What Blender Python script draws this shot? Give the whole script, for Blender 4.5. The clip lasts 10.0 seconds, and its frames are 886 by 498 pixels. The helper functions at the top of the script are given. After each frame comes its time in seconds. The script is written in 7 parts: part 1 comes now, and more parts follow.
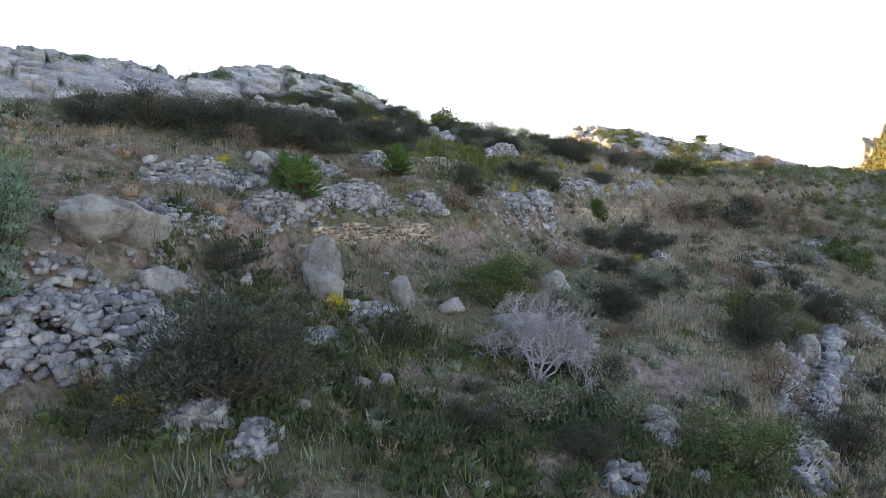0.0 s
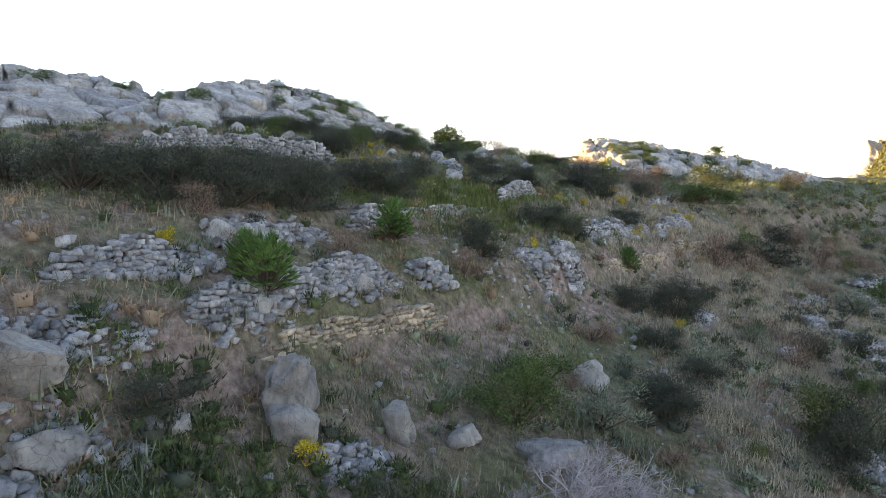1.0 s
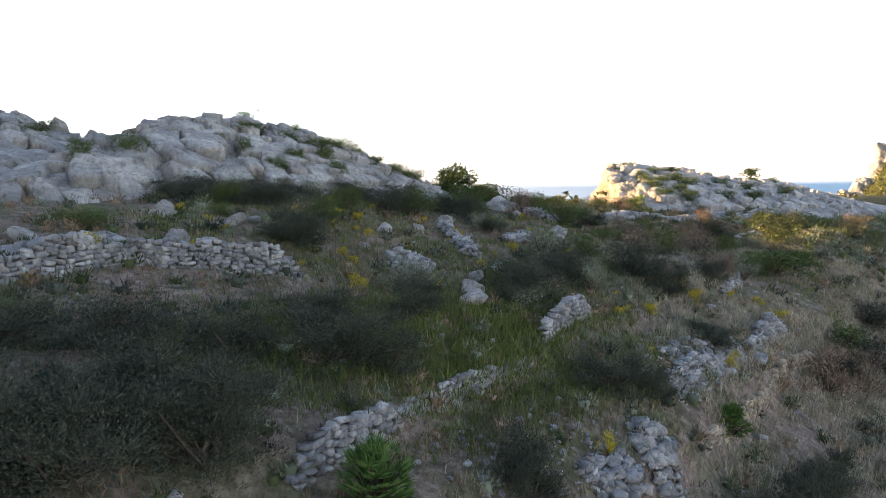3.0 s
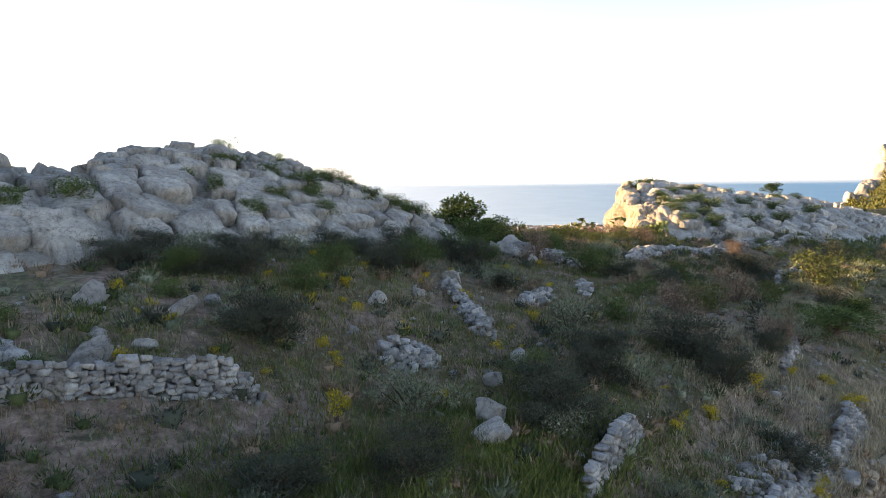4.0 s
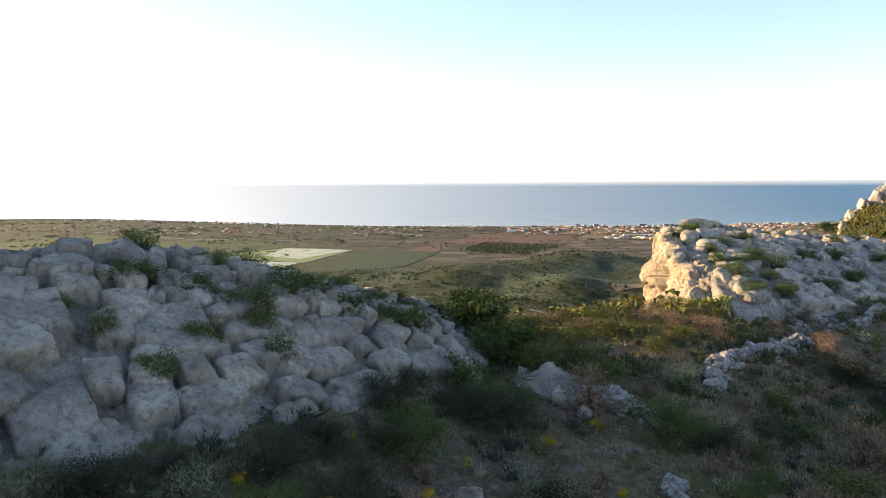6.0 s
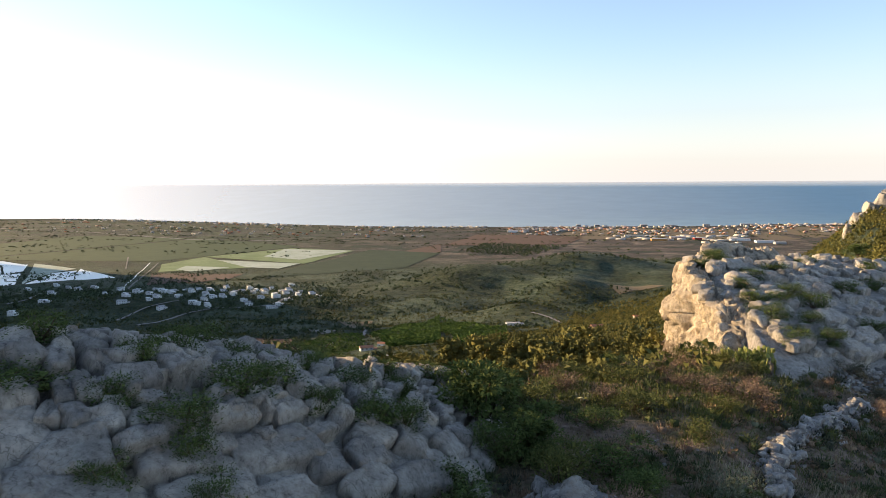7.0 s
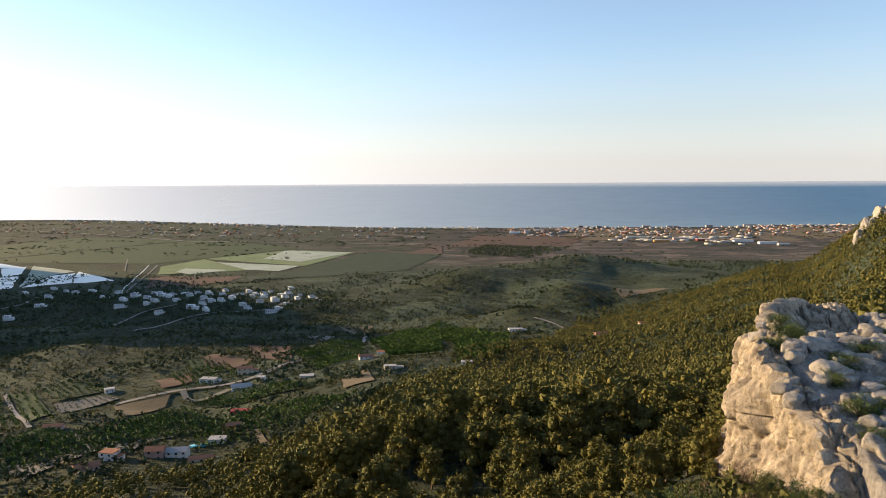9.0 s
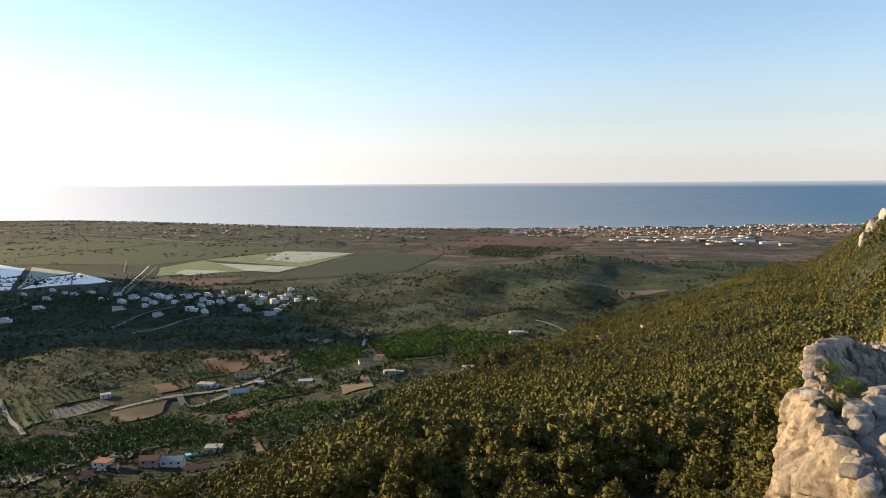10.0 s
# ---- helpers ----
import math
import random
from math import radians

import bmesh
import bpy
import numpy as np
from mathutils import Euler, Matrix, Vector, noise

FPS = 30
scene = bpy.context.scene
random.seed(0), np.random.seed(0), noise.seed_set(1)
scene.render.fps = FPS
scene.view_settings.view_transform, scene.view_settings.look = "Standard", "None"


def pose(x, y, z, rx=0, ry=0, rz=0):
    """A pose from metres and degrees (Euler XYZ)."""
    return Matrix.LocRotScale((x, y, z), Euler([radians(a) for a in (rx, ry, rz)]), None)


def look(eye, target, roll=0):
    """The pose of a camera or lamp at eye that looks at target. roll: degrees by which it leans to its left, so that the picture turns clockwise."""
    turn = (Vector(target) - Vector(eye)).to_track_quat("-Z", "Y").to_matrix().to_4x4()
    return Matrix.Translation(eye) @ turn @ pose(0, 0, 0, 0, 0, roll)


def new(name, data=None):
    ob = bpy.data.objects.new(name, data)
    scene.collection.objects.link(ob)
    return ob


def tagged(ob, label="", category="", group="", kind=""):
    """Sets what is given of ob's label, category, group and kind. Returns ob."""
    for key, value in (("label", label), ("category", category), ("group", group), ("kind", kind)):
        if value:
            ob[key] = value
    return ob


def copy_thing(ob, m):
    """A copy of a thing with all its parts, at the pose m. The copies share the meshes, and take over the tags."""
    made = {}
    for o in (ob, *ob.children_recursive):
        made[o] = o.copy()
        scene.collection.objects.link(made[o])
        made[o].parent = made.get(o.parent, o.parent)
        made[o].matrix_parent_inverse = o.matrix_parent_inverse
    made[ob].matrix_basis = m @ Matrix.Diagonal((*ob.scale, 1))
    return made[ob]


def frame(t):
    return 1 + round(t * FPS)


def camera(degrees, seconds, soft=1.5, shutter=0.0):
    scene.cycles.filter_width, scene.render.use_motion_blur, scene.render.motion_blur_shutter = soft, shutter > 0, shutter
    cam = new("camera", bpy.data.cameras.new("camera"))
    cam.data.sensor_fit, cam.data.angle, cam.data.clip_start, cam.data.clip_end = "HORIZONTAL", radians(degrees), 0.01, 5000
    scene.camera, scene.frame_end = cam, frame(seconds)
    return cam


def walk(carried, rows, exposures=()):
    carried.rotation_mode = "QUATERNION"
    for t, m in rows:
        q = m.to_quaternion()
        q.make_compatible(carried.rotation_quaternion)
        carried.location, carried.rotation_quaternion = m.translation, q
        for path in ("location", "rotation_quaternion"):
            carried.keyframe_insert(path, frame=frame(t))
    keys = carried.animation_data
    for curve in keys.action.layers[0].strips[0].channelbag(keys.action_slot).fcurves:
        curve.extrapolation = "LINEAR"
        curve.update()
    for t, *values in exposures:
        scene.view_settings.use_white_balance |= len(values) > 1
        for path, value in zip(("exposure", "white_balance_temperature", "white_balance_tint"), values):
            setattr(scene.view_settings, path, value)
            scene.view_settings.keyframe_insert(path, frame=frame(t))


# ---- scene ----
cam = camera(64.0, 10.0, soft=0.9)
PATH = [
    (0.0, pose(0.000, 0.000, 260.000, 84.950, 1.593, -0.000)),
    (0.5, pose(-0.114, 3.521, 261.350, 84.923, 1.522, 0.044)),
    (1.0, pose(-0.227, 7.572, 262.902, 84.905, 1.420, 0.093)),
    (1.5, pose(-0.366, 11.119, 264.198, 84.839, 1.311, 0.087)),
    (2.0, pose(-0.502, 15.401, 265.702, 84.743, 1.207, 0.111)),
    (2.5, pose(-0.642, 19.045, 266.955, 84.651, 1.100, 0.122)),
    (4.0, pose(-0.989, 30.887, 271.381, 84.384, 0.791, 0.257)),
    (4.5, pose(-1.130, 34.718, 272.700, 84.311, 0.663, 0.332)),
    (5.0, pose(-1.227, 39.107, 274.234, 84.290, 0.554, 0.469)),
    (5.5, pose(-1.301, 42.920, 275.583, 84.275, 0.482, 0.551)),
    (6.0, pose(-1.379, 47.580, 277.165, 84.279, 0.416, 0.614)),
    (7.5, pose(-1.212, 61.022, 281.142, 84.271, 0.326, 0.674)),
    (8.0, pose(-1.272, 65.813, 282.536, 84.278, 0.344, 0.687)),
    (8.5, pose(-1.226, 70.171, 283.552, 84.272, 0.380, 0.724)),
    (9.0, pose(-1.218, 74.776, 284.705, 84.270, 0.402, 0.767)),
    (9.5, pose(-1.251, 79.533, 285.871, 84.261, 0.428, 0.792)),
    (10.0, pose(-1.217, 84.498, 287.129, 84.248, 0.453, 0.803)),
]
EXPOSURES = [(0.0, 2.74, 6880, 17), (2.5, 2.46, 6930, 17), (4.5, 2.04, 6800, 12), (6.0, 1.64, 6550, 11), (7.5, 1.20, 6380, 12), (10.0, 1.02, 6180, 11)]
walk(cam, PATH, EXPOSURES)

# ---- light ----
SUN_LEFT, SUN_UP = 70.0, 13.0          # degrees to the left of +y, and above the horizon
world = bpy.data.worlds.new("world")
scene.world = world
world.use_nodes = True
wn = world.node_tree.nodes
sky = wn.new("ShaderNodeTexSky")
sky.sky_type = "NISHITA"
sky.sun_disc = False
sky.sun_elevation = radians(SUN_UP)
sky.sun_rotation = radians(-SUN_LEFT)
sky.altitude = 250.0
sky.air_density, sky.dust_density, sky.ozone_density = 1.0, 0.3, 2.2
wn["Background"].inputs["Strength"].default_value = 0.12
# haze takes the colour out of the sky towards the horizon, all round
wl = world.node_tree.links
way_in = wn.new("ShaderNodeTexCoord")
way_z = wn.new("ShaderNodeSeparateXYZ")
haze = wn.new("ShaderNodeMapRange")
haze.interpolation_type = "SMOOTHSTEP"
haze.inputs["From Min"].default_value, haze.inputs["From Max"].default_value = -0.02, 0.20
haze.inputs["To Min"].default_value, haze.inputs["To Max"].default_value = 0.92, 0.22
pale = wn.new("ShaderNodeHueSaturation")
pale.inputs["Saturation"].default_value, pale.inputs["Value"].default_value = 0.14, 0.74
blend = wn.new("ShaderNodeMix")
blend.data_type = "RGBA"
tinted = wn.new("ShaderNodeMix")
tinted.data_type, tinted.blend_type = "RGBA", "MULTIPLY"
tinted.inputs[0].default_value = 1.0
tinted.inputs[7].default_value = (1.0, 0.95, 0.955, 1)
wl.new(way_in.outputs["Generated"], way_z.inputs["Vector"])
wl.new(way_z.outputs["Z"], haze.inputs["Value"])
above = wn.new("ShaderNodeMath")
above.operation = "MAXIMUM"
above.inputs[1].default_value = 0.012
way_up = wn.new("ShaderNodeCombineXYZ")
wl.new(way_z.outputs["X"], way_up.inputs["X"])
wl.new(way_z.outputs["Y"], way_up.inputs["Y"])
wl.new(way_z.outputs["Z"], above.inputs[0])
wl.new(above.outputs[0], way_up.inputs["Z"])
wl.new(way_up.outputs[0], sky.inputs["Vector"])
wl.new(sky.outputs["Color"], pale.inputs["Color"])
wl.new(pale.outputs["Color"], tinted.inputs[6])
wl.new(haze.outputs["Result"], blend.inputs[0])
wl.new(sky.outputs["Color"], blend.inputs[6])
wl.new(tinted.outputs[2], blend.inputs[7])
wl.new(blend.outputs[2], wn["Background"].inputs["Color"])
sun_data = bpy.data.lights.new("sun", "SUN")
sun_data.energy, sun_data.angle, sun_data.color = 5.0, radians(0.6), (1.0, 0.70, 0.36)
sun = new("sun", sun_data)
sun.matrix_world = look((0, 0, 400), (math.sin(radians(SUN_LEFT)) * math.cos(radians(SUN_UP)),
                                     -math.cos(radians(SUN_LEFT)) * math.cos(radians(SUN_UP)), 400 - math.sin(radians(SUN_UP))))

# ---- noise on arrays ----
def hash01(ix, iy, iz, seed):
    h = (ix.astype(np.int64) * 374761393 + iy.astype(np.int64) * 668265263 + iz.astype(np.int64) * 2147483647 + seed * 974711) & 0xFFFFFFFF
    h = ((h ^ (h >> 13)) * 1274126177) & 0xFFFFFFFF
    h = ((h ^ (h >> 16)) * 2246822519) & 0xFFFFFFFF
    return ((h ^ (h >> 15)) & 0xFFFFFF) / float(0xFFFFFF)


def vnoise(x, y, z=None, seed=0):
    """Smooth value noise, -1 to 1."""
    x, y = np.asarray(x, float), np.asarray(y, float)
    z = np.zeros_like(x) if z is None else np.asarray(z, float)
    ix, iy, iz = np.floor(x), np.floor(y), np.floor(z)
    fx, fy, fz = (f * f * (3 - 2 * f) for f in (x - ix, y - iy, z - iz))
    out = 0.0
    for a in (0, 1):
        for b in (0, 1):
            for c in (0, 1):
                w = (fx if a else 1 - fx) * (fy if b else 1 - fy) * (fz if c else 1 - fz)
                out = out + w * hash01(ix + a, iy + b, iz + c, seed)
    return out * 2 - 1


def fbm(x, y, z=None, octaves=4, seed=0):
    out, amp = 0.0, 1.0
    for o in range(octaves):
        k = 2.03 ** o
        out = out + amp * vnoise(x * k + 7.3 * o, y * k + 3.1 * o, None if z is None else z * k, seed + o)
        amp *= 0.5
    return out


def cells(x, y, z, seed):
    """Distances to the nearest and second feature point, the nearest cell's random number and its tilted plane."""
    ix, iy, iz = np.floor(x), np.floor(y), np.floor(z)
    f1, f2 = np.full(x.shape, 9.0), np.full(x.shape, 9.0)
    r1, plane = np.zeros(x.shape), np.zeros(x.shape)
    for a in (-1, 0, 1):
        for b in (-1, 0, 1):
            for c in (-1, 0, 1):
                cx, cy, cz = ix + a, iy + b, iz + c
                h = [hash01(cx, cy, cz, seed + k) for k in range(7)]
                dx, dy, dz = x - cx - h[0], y - cy - h[1], z - cz - h[2]
                d = np.sqrt(dx * dx + dy * dy + dz * dz)
                nearer = d < f1
                f2 = np.where(nearer, f1, np.minimum(f2, d))
                r1 = np.where(nearer, h[3], r1)
                plane = np.where(nearer, dx * (h[4] - 0.5) + dy * (h[5] - 0.5) + dz * (h[6] - 0.5), plane)
                f1 = np.where(nearer, d, f1)
    return f1, f2, r1, plane


def step01(v, a, b):
    t = np.clip((v - a) / (b - a), 0, 1)
    return t * t * (3 - 2 * t)


# ---- the lie of the land ----
# the terraced slope: its height by s, the distance across the terraces
TERRACE_S = (-300, -80, -20, 0, 13, 25, 31, 36.4, 37.6, 42, 45.8, 46.8, 53, 62, 64, 76, 92, 160)
TERRACE_Z = (150, 222, 244, 248.3, 251.2, 253.4, 254.8, 256.6, 258.3, 260.0, 260.6, 261.5, 262.8, 263.6, 264.2, 265.5, 265.4, 265.7)
CREST_X = (-200, -40, -8, 0, 5, 12, 20, 27, 32, 45, 80, 150, 400)
CREST_Y = (120, 100, 95, 94, 98, 101, 106, 110, 116, 134, 168, 240, 480)
# the valley: heights by bearing (x over y, across) and by distance ahead (down)
BEARING = (-0.65, -0.35, -0.05, 0.2, 0.45, 0.56, 0.65)
AHEAD = (130, 200, 350, 500, 700, 900, 1300, 1700, 2200, 2700)
RELIEF = np.array((
    (205, 215, 238, 244, 258, 264, 267), (172, 190, 235, 238, 248, 258, 266), (128, 142, 190, 196, 212, 232, 256),
    (95, 108, 150, 157, 180, 215, 250), (68, 82, 108, 122, 162, 222, 290), (60, 74, 84, 103, 148, 246, 350),
    (30, 28, 36, 36, 130, 190, 290), (26, 22, 22, 30, 55, 90, 150), (5, 5, 6, 14, 16, 30, 60), (3, 3, 3, 3, 3, 3, 12)), float)


def relief(x, y):
    yy = np.clip(y, 130, 2699)
    a = np.clip(x / np.maximum(yy, 60), -0.649, 0.649)
    i = np.clip(np.searchsorted(AHEAD, yy, "right") - 1, 0, len(AHEAD) - 2)
    j = np.clip(np.searchsorted(BEARING, a, "right") - 1, 0, len(BEARING) - 2)
    ya, ba = np.array(AHEAD, float), np.array(BEARING)
    u, v = (yy - ya[i]) / (ya[i + 1] - ya[i]), (a - ba[j]) / (ba[j + 1] - ba[j])
    v = v * v * (3 - 2 * v)
    z = (RELIEF[i, j] * (1 - v) + RELIEF[i, j + 1] * v) * (1 - u) + (RELIEF[i + 1, j] * (1 - v) + RELIEF[i + 1, j + 1] * v) * u
    rough = step01(yy, 130, 500) * (1 - step01(yy, 1500, 2300))
    z = z + rough * (7 * vnoise(x / 130, y / 130, seed=5) + 3.5 * vnoise(x / 50, y / 50, seed=6))
    # the village ridge and the low hills in the middle of the valley
    z = z + 20 * np.exp(-(((x + 560) / 380) ** 2 + ((y - 1470) / 110) ** 2))
    z = z + 58 * np.exp(-(((x - 330) / 230) ** 2 + ((y - 1900) / 170) ** 2)) + 44 * np.exp(-(((x - 40) / 150) ** 2 + ((y - 1720) / 120) ** 2)) + 34 * np.exp(-(((x - 250) / 95) ** 2 + ((y - 1560) / 90) ** 2))
    z = z + 22 * np.exp(-(((x - 110) / 90) ** 2 + ((y - 1230) / 80) ** 2)) + 14 * np.exp(-(((x - 620) / 300) ** 2 + ((y - 2150) / 180) ** 2))
    # unseen mountain side added to the left, to shade that half of the valley
    z = z + 350 * np.exp(-((x + 0.72 * y + 300) / 170) ** 2) * step01(y, 1050, 1450) * (1 - step01(y, 2300, 2900))
    z = np.maximum(z, 3.0)
    return z + 14 * step01(y, 2900, 4600) * step01(-x, 300, 2400)


def across(x, y):
    return y - 1.35 * np.clip(x, -14, 28) - 0.5 * np.minimum(x + 14, 0) - 1.15 * np.maximum(x - 28, 0)


def terraces(x, y):
    s = across(x, y) + 0.9 * vnoise(x / 7, y / 7, seed=3) * step01(np.abs(across(x, y) - 46), 0, 6)
    z = np.interp(s, TERRACE_S, TERRACE_Z)
    z = z + 2.2 * step01(-x, -2, 9) * step01(s, 60, 90)
    # the slope under the spur lies lower
    z = z - step01(s, 44, 58) * (1.3 * step01(x, 10, 26) + 1.6 * step01(x, 40, 70)) * (1 - 0.4 * step01(s, 70, 84))
    # hill added out of view, put there to shade the terraces
    z = z + 42 * np.exp(-(((x + 100) / 34) ** 2 + ((y - 98) / 50) ** 6))
    return z


def ground(x, y):
    """Height of the bare ground."""
    x, y = np.asarray(x, float), np.asarray(y, float)
    over = y - np.interp(x, CREST_X, CREST_Y)
    w = step01(over, 0, 75)
    z = terraces(x, y) * (1 - w) + relief(x, y) * w
    near = 1 - step01(y, 180, 400)
    return z + near * (0.22 * fbm(x / 3.1, y / 3.1, octaves=3, seed=11) + 0.35 * vnoise(x / 11, y / 11, seed=12))


def gz(x, y):
    return float(ground(np.array([float(x)]), np.array([float(y)]))[0])


# limestone outcrops: crest and foot lines along x
KNOLL_X = (-60, -48, -38, -30, -26, -23, -20, -17, -12, -8, -3, 3)
KNOLL_FOOT = (46, 46, 51, 55, 57.5, 60, 63, 68, 72, 76.5, 83, 89)
KNOLL_CREST = (72, 72, 77.4, 76, 81.3, 80.5, 83.3, 84, 84.5, 86.7, 88, 93)
KNOLL_EDGE = (86, 86, 89, 94, 96, 97.5, 99, 100, 94, 95.5, 102.5, 106)
KNOLL_TOP = (275.8, 276.4, 274.8, 272.8, 271.6, 273.5, 274.0, 273.7, 272.2, 270.4, 268.1, 265.2)


def knoll(x, y):
    """Bulk of the grey limestone knoll."""
    foot, crest, top, edge = (np.interp(x, KNOLL_X, k) for k in (KNOLL_FOOT, KNOLL_CREST, KNOLL_TOP, KNOLL_EDGE))
    t = (y - foot) / (crest - foot)
    low = terraces(x, y) - 0.5
    front = low + (top - low) * np.clip(t, 0, 1) ** 0.62 + np.minimum(t, 0) * 8
    back = top - np.interp(x, (-48, -20, -12, -6, 3), (0.40, 0.36, 0.17, 0.08, 0.03)) * np.maximum(y - crest, 0) - 0.9 * np.maximum(y - edge, 0)
    return np.where(y > crest, back, front) - 2.5 * step01(x, -1, 4)


# the sunlit crag: its crest and the foot of its cliff, along y
CRAG_Y = (109, 113, 116, 119, 123, 127, 131, 134, 137, 140, 144, 148, 153, 158)
CRAG_CREST_X = (22.0, 22.2, 22.6, 23.2, 23.8, 24.2, 24.6, 24.8, 25.2, 26.2, 29.0, 31.5, 35, 40)
CRAG_CREST_Z = (261.6, 262.6, 264.0, 266.0, 267.7, 268.1, 268.9, 269.7, 270.6, 270.0, 269.4, 269.4, 270.2, 270.2)
CRAG_FOOT_X = (20.6, 20.4, 20.2, 20.4, 20.8, 20.8, 20.8, 21.0, 21.6, 23.0, 26.0, 29.5, 34, 40)
CRAG_FOOT_Z = (261.5, 261.5, 261, 260.4, 259.6, 258.6, 257.4, 256.4, 255, 254, 253, 252, 251, 250)
SPUR_X = (24, 30, 38, 48, 60, 75, 95, 130)
SPUR_FOOT = (108, 112, 116, 124, 134, 148, 166, 200)
SPUR_CREST = (132, 138, 142, 157, 162.5, 172, 200, 236)
SPUR_TOP = (269.8, 270.2, 269.6, 268.4, 267.6, 265.1, 262.6, 255)


def spur(x, y):
    """Bulk of the rocky spur on the far side of the saddle."""
    foot, crest, top = (np.interp(x, SPUR_X, k) for k in (SPUR_FOOT, SPUR_CREST, SPUR_TOP))
    t = (y - foot) / (crest - foot)
    low = terraces(x, y) - 0.6
    front = low + (top - low) * np.clip(t, 0, 1) ** 0.8 + np.minimum(t, 0) * 6
    back = top - 0.5 * np.maximum(y - crest, 0) - 0.06 * np.maximum(y - crest - 6, 0) ** 2
    cliff = np.interp(y, CRAG_Y, CRAG_CREST_X) + 2.0
    return np.where(y > crest, back, front) - 9.0 * np.maximum(cliff - x, 0) ** 1.5


# ---- small tools ----
def part(name, bm, material, parent, label=""):
    """Links a bmesh as one mesh object under a thing or a part."""
    me = bpy.data.meshes.new(name)
    bm.to_mesh(me)
    bm.free()
    me.materials.append(material)
    ob = new(name, me)
    ob.parent = parent
    return tagged(ob, label) if label else ob


def mesh_of(name, verts, faces, material, smooth=False):
    me = bpy.data.meshes.new(name)
    verts = np.asarray(verts, np.float32)
    faces = np.asarray(faces, np.int32)
    n, k = faces.shape
    me.vertices.add(len(verts))
    me.vertices.foreach_set("co", verts.ravel())
    me.loops.add(n * k)
    me.loops.foreach_set("vertex_index", faces.ravel())
    me.polygons.add(n)
    me.polygons.foreach_set("loop_start", np.arange(0, n * k, k, dtype=np.int32))
    if smooth:
        me.polygons.foreach_set("use_smooth", np.ones(n, bool))
    me.update(calc_edges=True)
    me.materials.append(material)
    return me


def sheet_faces(nu, nv):
    i, j = np.meshgrid(np.arange(nu - 1), np.arange(nv - 1), indexing="ij")
    a = (i * nv + j).ravel()
    return np.stack([a, a + nv, a + nv + 1, a + 1], 1)


def spread(stops):
    """Coordinates along an axis from (start, end, step) stretches."""
    out = [np.arange(a, b, d) for a, b, d in stops]
    return np.concatenate(out + [[stops[-1][1]]])


# ---- materials ----
def material(name, base=(0.5, 0.5, 0.5), rough=0.9):
    m = bpy.data.materials.new(name)
    m.use_nodes = True
    b = m.node_tree.nodes["Principled BSDF"]
    b.inputs["Base Color"].default_value = (*base, 1)
    b.inputs["Roughness"].default_value = rough
    b.inputs["Specular IOR Level"].default_value = 0.25
    return m, m.node_tree, b


def tex_noise(nt, scale, detail=6, rough=0.6, where="Object", stretch=None):
    tc = nt.nodes.new("ShaderNodeNewGeometry") if where == "World" else nt.nodes.new("ShaderNodeTexCoord")
    out = tc.outputs["Position"] if where == "World" else tc.outputs["Object"]
    if stretch:
        mp = nt.nodes.new("ShaderNodeMapping")
        mp.inputs["Scale"].default_value = stretch
        nt.links.new(out, mp.inputs["Vector"])
        out = mp.outputs["Vector"]
    n = nt.nodes.new("ShaderNodeTexNoise")
    n.inputs["Scale"].default_value, n.inputs["Detail"].default_value, n.inputs["Roughness"].default_value = scale, detail, rough
    nt.links.new(out, n.inputs["Vector"])
    return n.outputs["Fac"]


def ramp(nt, fac, stops):
    r = nt.nodes.new("ShaderNodeValToRGB")
    e = r.color_ramp.elements
    while len(e) < len(stops):
        e.new(0.5)
    for k, (p, c) in zip(e, stops):
        k.position, k.color = p, (*c, 1)
    nt.links.new(fac, r.inputs["Fac"])
    return r.outputs["Color"]


def mix(nt, fac, a, b, kind="MIX"):
    m = nt.nodes.new("ShaderNodeMix")
    m.data_type, m.blend_type = "RGBA", kind
    for k, v in ((0, fac), (6, a), (7, b)):
        if isinstance(v, (int, float)):
            m.inputs[k].default_value = v
        elif isinstance(v, tuple):
            m.inputs[k].default_value = (*v, 1)
        else:
            nt.links.new(v, m.inputs[k])
    return m.outputs[2]


def bump(nt, bsdf, height, strength=0.5, distance=0.05):
    b = nt.nodes.new("ShaderNodeBump")
    b.inputs["Strength"].default_value, b.inputs["Distance"].default_value = strength, distance
    nt.links.new(height, b.inputs["Height"])
    nt.links.new(b.outputs["Normal"], bsdf.inputs["Normal"])


def ranged(nt, fac, a, b):
    m = nt.nodes.new("ShaderNodeMapRange")
    m.inputs["From Min"].default_value, m.inputs["From Max"].default_value = a, b
    nt.links.new(fac, m.inputs["Value"])
    return m.outputs["Result"]


def random_of(nt, what="Object"):
    if what == "Object":
        return nt.nodes.new("ShaderNodeObjectInfo").outputs["Random"]
    return nt.nodes.new("ShaderNodeNewGeometry").outputs["Random Per Island"]


